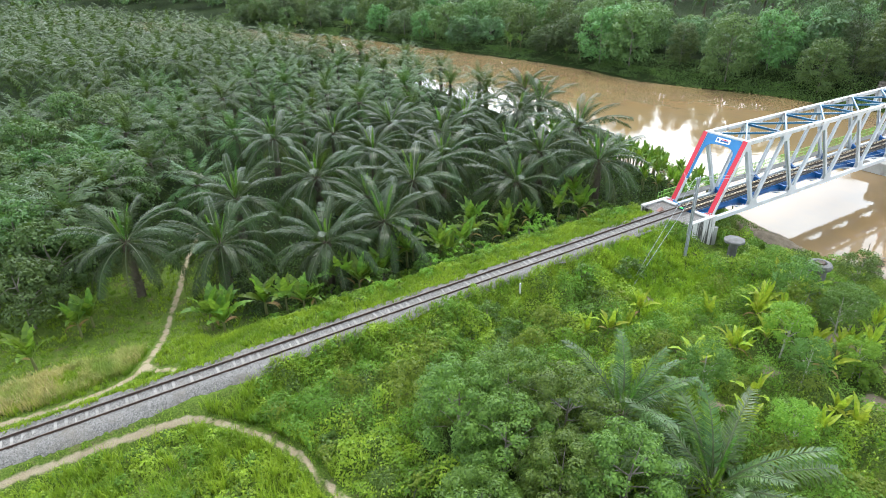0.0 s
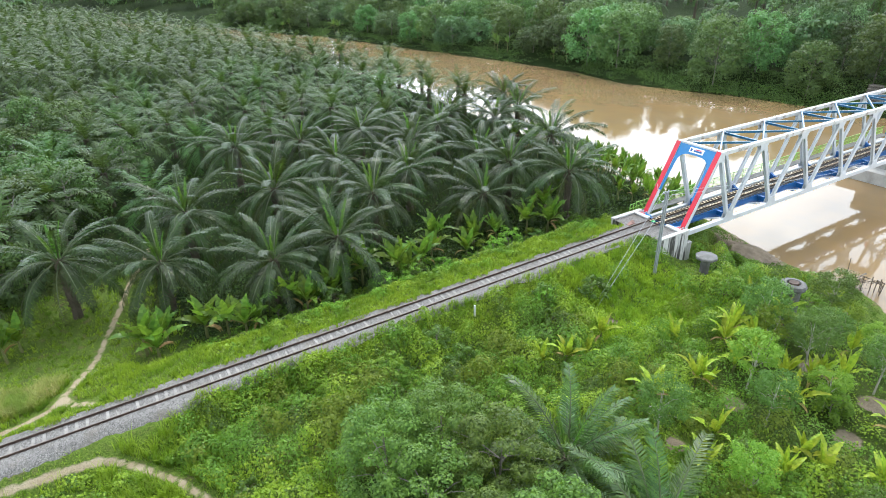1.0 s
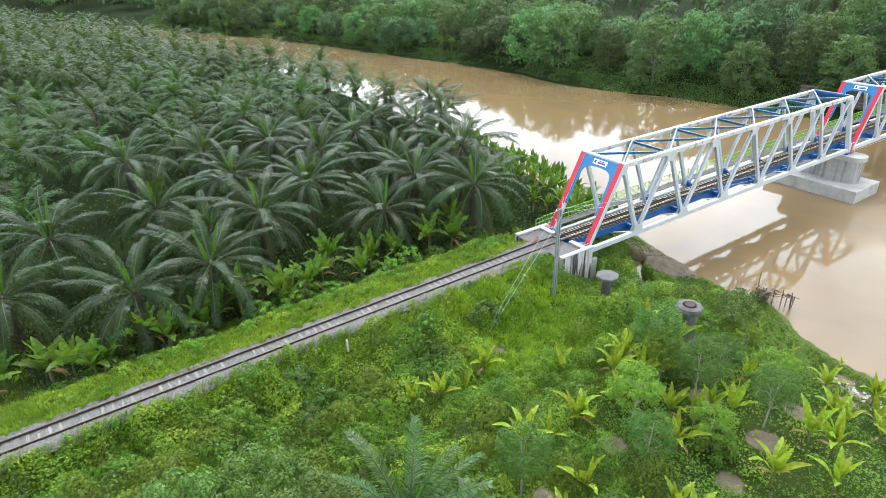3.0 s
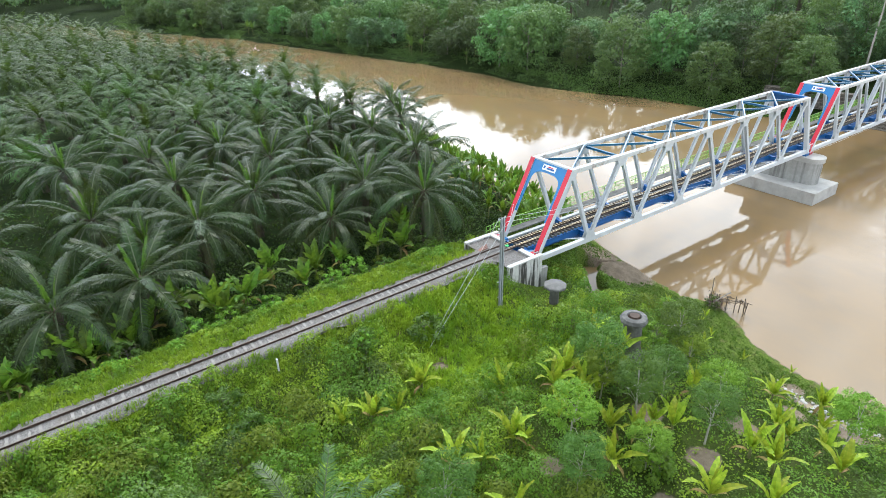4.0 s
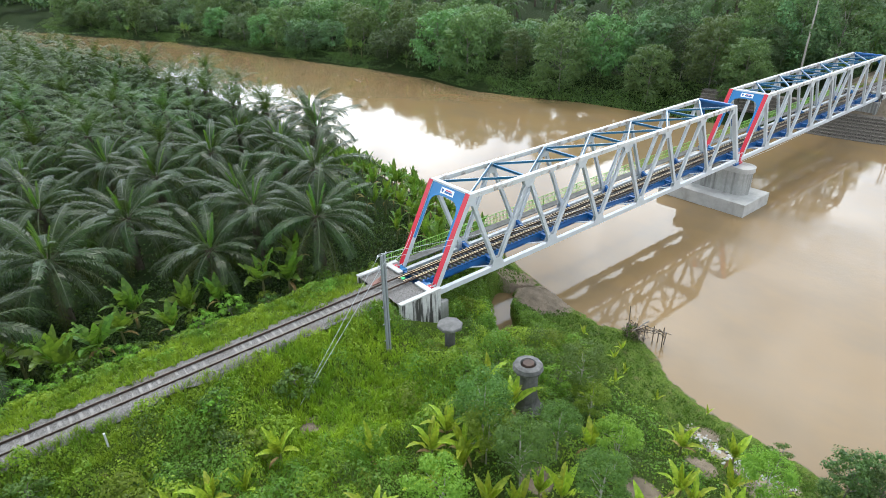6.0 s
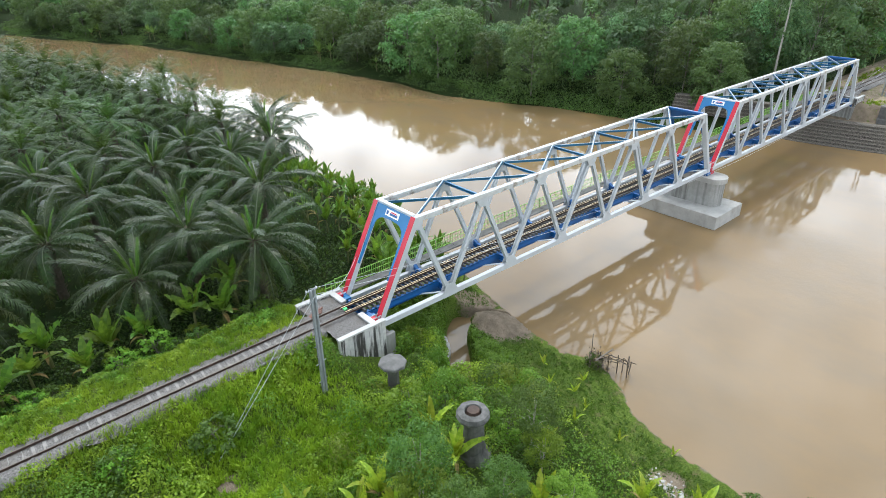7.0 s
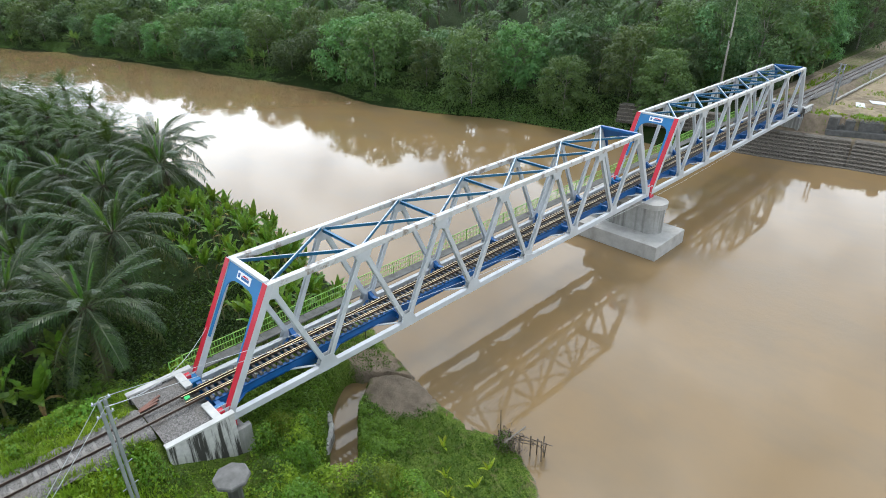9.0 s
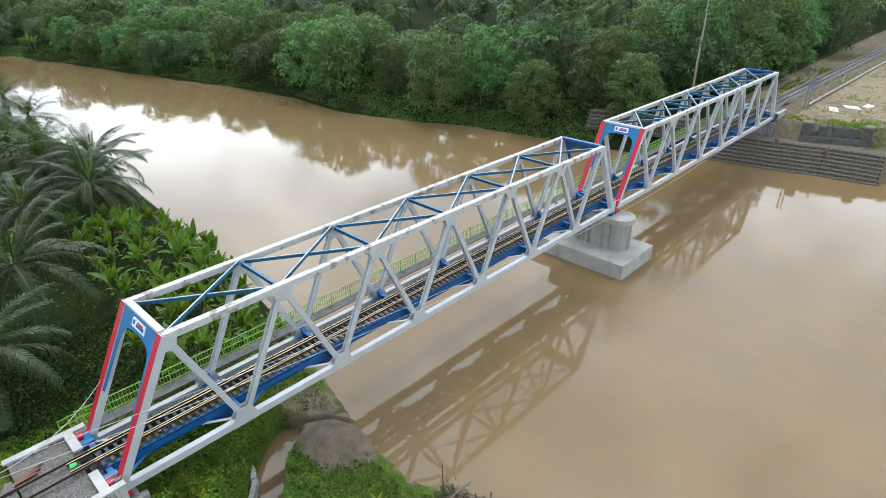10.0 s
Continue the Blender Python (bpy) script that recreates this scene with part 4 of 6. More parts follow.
buffer_plate = Shape().plate([(-0.18, -0.2), (0.16, -0.13), (0.2, 0.13), (-0.14, 0.2)], 0.05, pose(-1.35, 0.0, RAIL - 0.02))
solid("marker_plate", buffer_plate, signal_green, "bright green painted plate between the rails", "marker")
planks = thing("timber_offcuts", -3.4, 1.3, 8.36, "reddish old timbers lying on the gravel", "timber")
for k, (dx, dy, turn) in enumerate(((0, 0, 12), (0.25, 0.22, 20), (-0.2, -0.2, 5))):
    part("plank", Shape().box(-0.75, 0.75, -0.08, 0.08, 0, 0.09, 0.01), surface("red_brown_timber", (0.22, 0.09, 0.06), (0.15, 0.07, 0.05), 3.0) if k == 0 else bpy.data.materials["red_brown_timber"], planks, m=pose(dx, dy, 0.0 + 0.004 * k, 0, 0, turn))


# approach railing of the walkway on the bank
approach = thing("approach_railing", -1.9, HALF + 1.18, FLOOR + 0.2, "yellow-green handrail leading onto the bridge walkway", "railing")
for z in (0.2, 0.65, 1.12):
    part("handrail", Shape().bar((0.95, 0, z - 0.05), (1.85, 0, z), 0.05, 0.045, 0.006), green_paint, approach)
for x in (0.95, 1.5):
    part("railing_post", Shape().bar((x, 0, -2.6), (x, 0, 1.12), 0.06, 0.06, 0.006), green_paint, approach)

# ---- posts and cables ----
def build_line_post(x, y, z, height, turn, label, half=0.14):
    post = thing("line_post", x, y, z, label, "post", "telegraph posts", turn=turn)
    for dx in (-half, half):
        part("upright", Shape().hbeam((dx * 0.85, 0, -0.6), (dx, 0, height), 0.15, 0.16, 0.03, (0, 1, 0)), galvanised, post)
    for k, z1 in enumerate((0.12, 0.3, 0.48, 0.66, 0.82)):
        part("step_bar", Shape().bar((-half - 0.22 - 0.06 * (k % 2), 0.05, height * z1 - 0.04), (half + 0.22 + 0.06 * (k % 3), 0.05, height * z1 + 0.08), 0.05, 0.05, 0.01), galvanised, post)
    for z1, reach in ((height - 0.08, half + 0.32), (height - 0.95, half + 0.28)):
        arm = part("crossarm", Shape().bar((-reach, 0.1, z1), (reach, 0.1, z1), 0.08, 0.08, 0.01), galvanised, post)
        for x1 in (-reach + 0.06, reach - 0.06):
            part("insulator", Shape().tube([(x1, 0.1, z1 + 0.03), (x1, 0.1, z1 + 0.12), (x1, 0.1, z1 + 0.17)], [0.035, 0.045, 0.02], 8), sign_white, arm)
    return post


POST = Vector((-6.5, -5.0, ground_z(-6.5, -5.0)))
POST_TOP = 14.7
build_line_post(POST.x, POST.y, POST.z, POST_TOP - POST.z, 8, "grey steel twin line post with step bars on the embankment")
build_line_post(118.5, -4.6, ground_z(118.5, -4.6), 7.4, 60, "grey steel ladder-like line post beside the far track", 0.42)


def cable(p, q, sag, r, label):
    p, q = Vector(p), Vector(q)
    pts = [p.lerp(q, k / 14) - Vector((0, 0, sag * 4 * (k / 14) * (1 - k / 14))) for k in range(15)]
    solid("cable", Shape().tube(pts, r, 5), wire_metal, label, "cable")


for y in (-0.5, 0.4):
    cable((POST.x, POST.y + y, POST_TOP - 0.1), (-14.4 + y * 0.6, -5.5 + y * 0.7, ground_z(-14.4, -5.5)), 0.0, 0.016, "steel guy wire from the line post to the ground")
    cable((POST.x, POST.y + y, POST_TOP - 0.1), (118.5, -4.6 + y, ground_z(118.5, -4.6) + 6.8), 5.2, 0.016, "line cable hung along the bridge")
cable((POST.x, POST.y, POST_TOP - 0.4), (TOPS[0] * 0.45, HALF + 0.3, 11.4), 1.2, 0.02, "drop cable from the line post to the portal")

# ---- old foundations on the bank ----
def build_round_cap():
    x, y = -2.1, -7.2
    z = ground_z(x, y)
    old = thing("old_column", x, y, z, "old concrete column with a wide eight-sided cap", "column")
    part("column", Shape().tube([(0, 0, -0.8), (0, 0, 7.62 - z)], 0.42, 12), dark_concrete, old)
    s = Shape()
    ring = [(1.04 * math.cos(math.pi * k / 4 + 0.3), 1.04 * math.sin(math.pi * k / 4 + 0.3)) for k in range(8)]
    s.add([(a * k, b * k, h) for k, h in ((0.86, 7.58 - z), (1, 7.70 - z), (1, 7.86 - z), (0.94, 7.92 - z)) for a, b in ring] + [(0, 0, 8.02 - z)],
          [(8 * r + i, 8 * r + (i + 1) % 8, 8 * r + 8 + (i + 1) % 8, 8 * r + 8 + i) for r in range(3) for i in range(8)] + [tuple(range(8))[::-1]] + [(24 + i, 24 + (i + 1) % 8, 32) for i in range(8)])
    part("cap", s, cap_concrete, old, "eight-sided weathered cap")


def build_old_pier():
    x, y = -2.1, -15.5
    z = ground_z(x, y)
    old = thing("old_pier", x, y, z, "old dark concrete well pier with a broken ring top", "pier")
    top = 8.95 - z
    part("drum", Shape().tube([(0, 0, -0.8), (0, 0, top - 0.62)], [0.84, 0.70], 20), pier_concrete, old)
    profile = [(0.70, top - 0.66), (1.0, top - 0.52), (1.08, top - 0.3), (0.98, top - 0.06), (0.58, top + 0.02), (0.52, top - 0.08), (0.5, top - 0.7)]
    verts = [(r * math.cos(math.pi * k / 6), r * math.sin(math.pi * k / 6), h) for r, h in profile for k in range(12)]
    faces = [(12 * r + i, 12 * r + (i + 1) % 12, 12 * r + 12 + (i + 1) % 12, 12 * r + 12 + i) for r in range(6) for i in range(12)]
    part("ring", Shape().add(verts, faces + [tuple(range(72, 84))]), pier_concrete, old, "grey ring cap with an open middle")
    part("rust_plug", Shape().tube([(0, 0, top - 0.5), (0.05, 0.02, top + 0.03)], [0.55, 0.40], 9), rail_rust, old, "rusty core")
    part("skirt", Shape().tube([(0.1, -0.2, -0.7), (0.1, -0.2, 0.3), (0.05, -0.1, 0.55)], [1.05, 1.0, 0.8], 9), pier_concrete, old, "broken concrete collar")


build_round_cap()
build_old_pier()

ditch_wall = thing("ditch_wall", 7.2, -2.7, 2.1, "low old wall of pale stone blocks along the ditch", "wall")
wall_rng = np.random.default_rng(34)
for course in range(2):
    line = [(0.71, 2.79), (0.61, 1.8), (0.45, 0.81), (-0.2, -0.2), (-0.95, -0.98), (-1.93, -1.72), (-3.0, -2.25)]
    for (ax, ay), (bx, by) in zip(line, line[1:]):
        for k in range(2):
            u, v = k / 2 + 0.012, (k + 1) / 2 - 0.012
            push = wall_rng.normal(0, 0.03, 2)
            z = -0.62 + 0.62 * course + wall_rng.normal(0, 0.03)
            part("wall_block", Shape().bar((ax + (bx - ax) * u + push[0], ay + (by - ay) * u + push[1], z), (ax + (bx - ax) * v + push[0], ay + (by - ay) * v + push[1], z), 0.42 - 0.06 * course, 0.6, 0.06), pale_concrete, ditch_wall)

# pale rubble strewn along the bare strip of the bank, and a heap of brown earth
rubble_rng = np.random.default_rng(33)
bits = []
for k in range(150):
    t = rubble_rng.uniform(0, len(SAND) - 1.001)
    (ax, ay), (bx, by) = SAND[int(t)], SAND[int(t) + 1]
    x, y = ax + (bx - ax) * (t % 1) + rubble_rng.normal(0, 0.45), ay + (by - ay) * (t % 1) + rubble_rng.normal(0, 0.3)
    r = rubble_rng.uniform(0.05, 0.2)
    bits.append(core((x, y, ground_z(x, y) + r * 0.25), (r * 1.3, r, r * 0.6), rubble_rng))
solid("rubble", array_mesh("rubble", *merged(bits), pale_concrete), pale_concrete, "pale broken rubble strewn on the bare bank", "rubble", "stuff")
mx, my = -37.3, 7.2
rings = [(0.95, -0.2), (0.85, 0.15), (0.6, 0.5), (0.3, 0.72), (0.1, 0.8)]
dome = [(mx + r * math.cos(0.524 * k) * rubble_rng.uniform(0.85, 1.15), my + r * math.sin(0.524 * k) * rubble_rng.uniform(0.85, 1.15), ground_z(mx, my) + h + rubble_rng.uniform(-0.05, 0.05)) for r, h in rings for k in range(12)]
heap_faces = [(12 * r + i, 12 * r + (i + 1) % 12, 12 * r + 12 + (i + 1) % 12, 12 * r + 12 + i) for r in range(4) for i in range(12)] + [tuple(range(48, 60))]
solid("earth_mound", Shape().add(dome, heap_faces), surface("red_brown_earth", (0.12, 0.065, 0.045), (0.08, 0.045, 0.032), 4.0, (0.05, 0.04, 0.02), 0.5, 0.95, 0.0, 0.6), "small heap of red-brown earth at the plantation's edge", "mound", smooth=True)

# small kilometre post
post = thing("marker_post", -26.0, -2.95, ground_z(-26.0, -2.95), "small white concrete marker post beside the track", "post")
part("shaft", Shape().bar((0, 0, -0.4), (0, 0, 1.05), 0.16, 0.12, 0.02), white_wash, post)

# ---- bamboo fishing stage at the water ----
def build_stage():
    rng = random.Random(11)
    st = thing("bamboo_stage", 15.7, -13.6, WATER, "broken dark bamboo fishing stage at the water's edge", "jetty")
    uprights = ((-0.5, 1.3, 1.5), (-0.3, 0.5, 1.7), (0.2, 0.9, 1.4), (0.0, -0.3, 1.8), (0.3, -1.0, 1.9), (0.8, -1.2, 1.6), (0.5, -1.9, 1.7), (0.9, -1.7, 1.4), (1.2, -1.5, 1.5))
    for x, y, h in uprights:
        part("pole", Shape().tube([(x, y, -1.2), (x + rng.uniform(-0.15, 0.15), y + rng.uniform(-0.15, 0.15), h)], 0.045, 6), dark_wood, st)
    part("pole", Shape().tube([(-0.35, 1.2, -0.8), (-0.4, 1.3, 3.3)], [0.06, 0.03], 6), dark_wood, st, "tall thin pole")
    for a, c in ((0, 2), (0, 3), (1, 4), (2, 4), (3, 5), (4, 6), (3, 7), (5, 8), (7, 8), (6, 8), (5, 6), (1, 3)):
        (ax, ay, ah), (bx, by, bh) = uprights[a], uprights[c]
        lift = rng.uniform(0.45, 0.95)
        p, q = Vector((ax, ay, ah * lift)), Vector((bx, by, bh * rng.uniform(0.5, 0.95)))
        out = (q - p) * rng.uniform(0.1, 0.4)
        part("rail", Shape().tube([p - out * 0.6, q + out], 0.035, 6), dark_wood, st)
    part("plank", Shape().bar((-1.0, 0.4, 1.25), (0.9, 0.0, 1.75), 0.13, 0.05, 0.01), bark, st, "grey board laid across the stage")
    v, f = [], []
    for k in range(420):
        c = np.array([rng.gauss(-0.2, 0.4), rng.gauss(0.5, 0.55), rng.uniform(0.1, 1.7)])
        d = np.array([rng.gauss(0, 1), rng.gauss(0, 1), rng.gauss(-0.4, 0.6)]) * 0.28
        w = np.array([rng.gauss(0, 1), rng.gauss(0, 1), 0]) * 0.03
        v += [c - w, c + w, c + d]
        f.append((3 * k, 3 * k + 1, 3 * k + 2))
    tagged(part("brushwood", array_mesh("brushwood", v, f, dark_wood), dark_wood, st, "tangle of dead branches"), kind="stuff")


build_stage()

# ---- far bank works ----
def build_gabion(points, z0, rows, label, seed, setback=0.42, course=0.62):
    """Stepped wire baskets filled with stone, course on course."""
    wall = thing("gabion_wall", points[0][0], points[0][1], z0, label, "retaining wall")
    rng = random.Random(seed)
    shapes = np.random.default_rng(seed)
    placed = []
    for (ax, ay), (bx, by) in zip(points, points[1:]):
        d = Vector((bx - ax, by - ay, 0))
        length = d.length
        d.normalize()
        n = Vector((-d.y, d.x, 0))
        if n.x < 0:
            n = -n
        for r in range(rows):
            back = setback * r
            a, c = Vector((ax - points[0][0], ay - points[0][1], 0)) + n * back, Vector((bx - points[0][0], by - points[0][1], 0)) + n * back
            up = Vector((0, 0, course * r + course / 2))
            part("basket", Shape().bar(a + n * 1.2 + up, c + n * 1.2 + up, 2.0, course - 0.02, 0.05), stone, wall, "course of stone-filled wire basket")
            part("ledge", Shape().bar(a + n * 0.12 + up + Vector((0, 0, course / 2)), c + n * 0.12 + up + Vector((0, 0, course / 2)), 0.08, 0.07, 0.01), ledge_stone, wall, "pale wire-tied edge of a course")
            for k in range(int(length / 0.26)):
                for inward, rise in ((0.16, 0.2), (0.14, 0.65), (0.34, 0.98), (0.58, 1.0), (0.82, 1.0)):
                    if inward < setback + 0.1:
                        placed.append(core(a + d * (0.26 * k + rng.uniform(-0.1, 0.1)) + n * (inward + rng.uniform(-0.05, 0.05)) + Vector((0, 0, course * (r + rise) + rng.uniform(-0.05, 0.07))), (0.19, 0.19, 0.15), shapes))
    v, f = merged(placed)
    tagged(part("stones", array_mesh("stones", v, f, stone), stone, wall, "grey river stones in the baskets"), kind="stuff")


build_gabion([(96.6, 6.0), (97.4, 0.0), (98.6, -6.0), (100.4, -13.0), (101.4, -20.5)], WATER - 0.3, 8, "stepped stone gabion wall along the far water's edge", 5, 0.62, 0.47)
build_gabion([(93.2, 25.0), (96.0, 14.0), (98.5, 7.0)], 3.6, 5, "stone gabion wall on the far bank behind the bridge", 6)
old_wall = thing("old_wall", 107.6, -7.6, 4.7, "broken dark masonry wall with two stout pillars below the far yard", "wall")
part("plinth", Shape().bar((-0.5, 0.3, 0.45), (3.3, -9.0, 0.45), 1.3, 1.1, 0.08), dark_concrete, old_wall, "stepped footing course")
wall_rng = random.Random(17)
for k in range(14):
    t, h = (k + 0.5) / 14, wall_rng.choice((0.9, 1.3, 1.7, 2.0, 2.4, 2.6))
    along, out = Vector((3.5, -9.0, 0)) * t + Vector((0.3, 0, 0)), Vector((0.12, -0.33, 0))
    block = part("wall_block", Shape().bar(along - out + Vector((0, 0, h / 2)), along + out + Vector((0, 0, h / 2)), wall_rng.uniform(0.6, 0.95), h, 0.09), dark_concrete, old_wall)
    if h > 1.5:
        part("broken_top", Shape().bar(along - out * 0.5 + Vector((0.05, 0, h + 0.1)), along + out * 0.3 + Vector((0, 0, h + 0.16)), 0.45, 0.3, 0.1), old_stone, block, "broken pale stone edge")
for x, y, h in ((0.1, -0.4, 3.0), (3.1, -8.5, 3.0)):
    pillar = part("pillar", Shape().box(x - 0.7, x + 0.7, y - 0.7, y + 0.7, -0.4, h, 0.14), dark_concrete, old_wall)
    part("pillar_cap", Shape().tube([(x, y, h + 0.003), (x, y, h + 0.22), (x, y, h + 0.36)], [0.92, 0.9, 0.6], 9), old_stone, pillar, "rounded grey cap")
marker = thing("marker_post", 149.1, -3.6, ground_z(149.1, -3.6), "small white post beside the far track", "post")
part("shaft", Shape().bar((0, 0, -0.4), (0, 0, 1.5), 0.22, 0.2, 0.02), white_wash, marker)
for x, y, w, dpt, turn in ((121.0, -8.6, 1.5, 3.0, 15), (125.0, -10.6, 2.6, 2.2, 30), (128.0, -12.6, 1.4, 2.4, -10)):
    s = Shape().plate([(-dpt / 2, -w / 2), (dpt / 2, -w / 2 + 0.1), (dpt / 2, w / 2), (-dpt / 2 + 0.2, w / 2)], 0.08, pose(x, y, ground_z(x, y) + 0.12, 4, -3, turn))
    solid("sheeting", s, scrap_white, "pale sheet material lying on bare ground", "sheeting")
kerb = Shape()
for a in np.arange(END + 14, 215, 4.0):
    (ya, za), (yb, zb) = rail_line(a), rail_line(a + 4)
    kerb.bar((a, float(ya) - 4.2, float(za) - 0.85), (a + 4, float(yb) - 4.1, float(zb) - 0.85), 0.3, 0.34, 0.03)
solid("track_kerb", kerb, pale_concrete, "long pale concrete kerb beside the far track", "kerb")

# ---- plants: leaf makers ----
def unit(v):
    return v / np.maximum(np.linalg.norm(v, axis=-1, keepdims=True), 1e-6)


def frond_arrays(length, pairs, width, start, bend, rng, two_step, leaflet=1.0, rachis=3):
    """A feather palm frond growing along +x from the origin. start: its rise at the base, bend: how far it falls over, in degrees."""
    n = 10 if two_step else 4
    s = np.linspace(0, 1, n + 1)
    ang = np.radians(start - bend * s ** 1.3)
    step = length / n
    pts = np.zeros((n + 1, 3))
    for k in range(n):
        pts[k + 1] = pts[k] + step * np.array([math.cos(ang[k]), 0, math.sin(ang[k])])
    pts[:, 1] = 0.25 * s ** 2 * rng.uniform(-1, 1) * length * 0.25
    verts, faces = [], []
    r = 0.085 * (1 - 0.8 * s)
    for k in range(n + 1):
        verts += [pts[k] + (0, -r[k], 0), pts[k] + (0, r[k], 0), pts[k] + (0, 0, r[k])]
    for k in range(n):
        for a, b in ((0, 1), (1, 2), (2, 0))[:rachis]:
            i, j = 3 * k + a, 3 * k + b
            faces += [(i, j, j + 3), (i, j + 3, i + 3)]
    for k in range(pairs):
        t = 0.16 + 0.84 * (k + rng.uniform(0, 0.6)) / pairs
        c = np.array([np.interp(t, s, pts[:, i]) for i in range(3)])
        a = np.interp(t, s, ang)
        along = np.array([math.cos(a), 0, math.sin(a)])
        up = np.array([-math.sin(a), 0, math.cos(a)])
        size = leaflet * length * 0.145 * (0.35 + 0.65 * math.sin(math.pi * min(1, 0.12 + 0.86 * t)) ** 0.7)
        for side in (-1, 1):
            out = np.array([0, side, 0]) * 0.88 + along * rng.uniform(0.5, 0.75) + up * rng.choice((0.0, 0.22)) + rng.normal(0, 0.07, 3)
            out /= np.linalg.norm(out)
            w = along * width * rng.uniform(0.8, 1.2)
            i = len(verts)
            fall = np.array([0, 0, -1.0]) * size
            if two_step:
                mid = c + out * size * 0.55 + fall * 0.1
                tip = c + out * size * 0.88 + fall * rng.uniform(0.42, 0.7)
                verts += [c - w * 0.5, c + w * 0.5, mid + w * 0.55, mid - w * 0.55, tip]
                faces += [(i, i + 1, i + 2), (i, i + 2, i + 3), (i + 3, i + 2, i + 4)]
            else:
                tip = c + out * size * 0.95 + fall * rng.uniform(0.12, 0.42)
                verts += [c - w * 0.5, c + w * 0.5, tip + w * 0.25, tip - w * 0.25]
                faces += [(i, i + 1, i + 2), (i, i + 2, i + 3)]
    return np.array(verts), np.array(faces)


def crown_poses(count, rng, droop=1.0):
    """Turn, rise and kind of each frond of a palm: old ones hang, young ones stand."""
    for k in range(count):
        age = (k + 0.5) / count
        rise = 82 - 116 * age ** 0.9 * droop + rng.uniform(-8, 8)
        yield 137.5 * k + rng.uniform(-12, 12), rise, age


def turned(verts, turn, tilt, shift=(0, 0, 0)):
    m = np.array(pose(0, 0, 0, 0, -tilt, turn).to_3x3())
    return verts @ m.T + np.array(shift)


BENDS = (52, 78, 64)
FROND_LENGTH = 6.7
rng_f = np.random.default_rng(21)


def ribbed(me, material, count):
    """Gives the first faces of a frond, its rib, a material of their own."""
    me.materials.append(material)
    index = np.zeros(len(me.polygons), np.int32)
    index[:count] = 1
    me.polygons.foreach_set("material_index", index)
    return me


near_fronds = [[ribbed(array_mesh("frond", *frond_arrays(FROND_LENGTH, 52, 0.080, 20, bend, rng_f, True, 1.12), frond_green), frond_rib, 60) for k in range(2)] for bend in BENDS]
old_fronds = [ribbed(array_mesh("frond", *frond_arrays(FROND_LENGTH, 40, 0.074, 20, 70, rng_f, True, 0.9), frond_old), frond_rib, 60) for k in range(2)]
spear_frond = array_mesh("frond", *frond_arrays(4.2, 36, 0.07, 20, 18, rng_f, True, 0.6), frond_young)


def trunk_shape(height, rng):
    s = Shape()
    pts = [(0.05 * math.sin(k), 0.05 * math.cos(1.7 * k), -0.4 + (height + 0.4) * k / 8) for k in range(9)]
    s.tube(pts, [0.52, 0.45, 0.42, 0.40, 0.40, 0.42, 0.45, 0.5, 0.34], 10)
    for k in range(70):
        a, z = 2.4 * k, 0.3 + (height - 0.2) * k / 70
        c = Vector((math.cos(a), math.sin(a), 0))
        p = c * 0.36 + Vector((0, 0, z))
        s.prism(p, p + c * rng.uniform(0.16, 0.32) + Vector((0, 0, 0.26)), [(-0.09, -0.03), (0.09, -0.03), (0.05, 0.03), (-0.05, 0.03)])
    return s


def build_near_palm(height, count, seed, label, scale=1.0):
    """An oil palm with every frond a part of its own."""
    rng = np.random.default_rng(seed)
    palm = thing("oil_palm", 0, 0, 0, label, "palm tree", "oil palms")
    if height > 0.5:
        part("trunk", trunk_shape(height, rng), palm_trunk, palm, "trunk shaggy with old frond bases")
    for turn, rise, age in crown_poses(count, rng):
        if age < 0.09:
            me = spear_frond
            rise = 78 + rng.uniform(-8, 8)
        else:
            me = old_fronds[rng.integers(2)] if age > 0.84 else near_fronds[min(2, int(age * 2.6))][rng.integers(2)]
        k = scale * rng.uniform(0.88, 1.1) * (0.75 + 0.25 * min(1, age * 4))
        m = pose(0, 0, height - 0.1 - 0.25 * age, 0, 0, turn) @ pose(0.2, 0, 0, 0, -(rise - 20), 0) @ Matrix.Scale(k, 4) @ pose(0, 0, 0, rng.uniform(-14, 14))
        part("frond", me, frond_green, palm, m=m)
    return palm


def crown_mesh(count, pairs, width, seed, material, rachis=1):
    rng = np.random.default_rng(seed)
    pieces = []
    for turn, rise, age in crown_poses(count, rng):
        v, f = frond_arrays(FROND_LENGTH * rng.uniform(0.88, 1.08) * (0.75 + 0.25 * min(1, age * 4)), pairs, width, rise, 55 + 20 * math.sin(math.pi * age), rng, False, 1.1, rachis)
        pieces.append((turned(v, turn, 0, (0, 0, -0.25 * age)), f))
    return array_mesh("crown", *merged(pieces), material)


def build_far_palm(crown, height, seed, label):
    palm = thing("oil_palm", 0, 0, 0, label, "palm tree", "oil palms")
    part("trunk", Shape().tube([(0, 0, -0.5), (0.05, 0.03, height * 0.5), (0, 0, height)], [0.5, 0.42, 0.45], 7), palm_trunk, palm)
    part("crown", crown, frond_far, palm, m=pose(0, 0, height))
    return palm


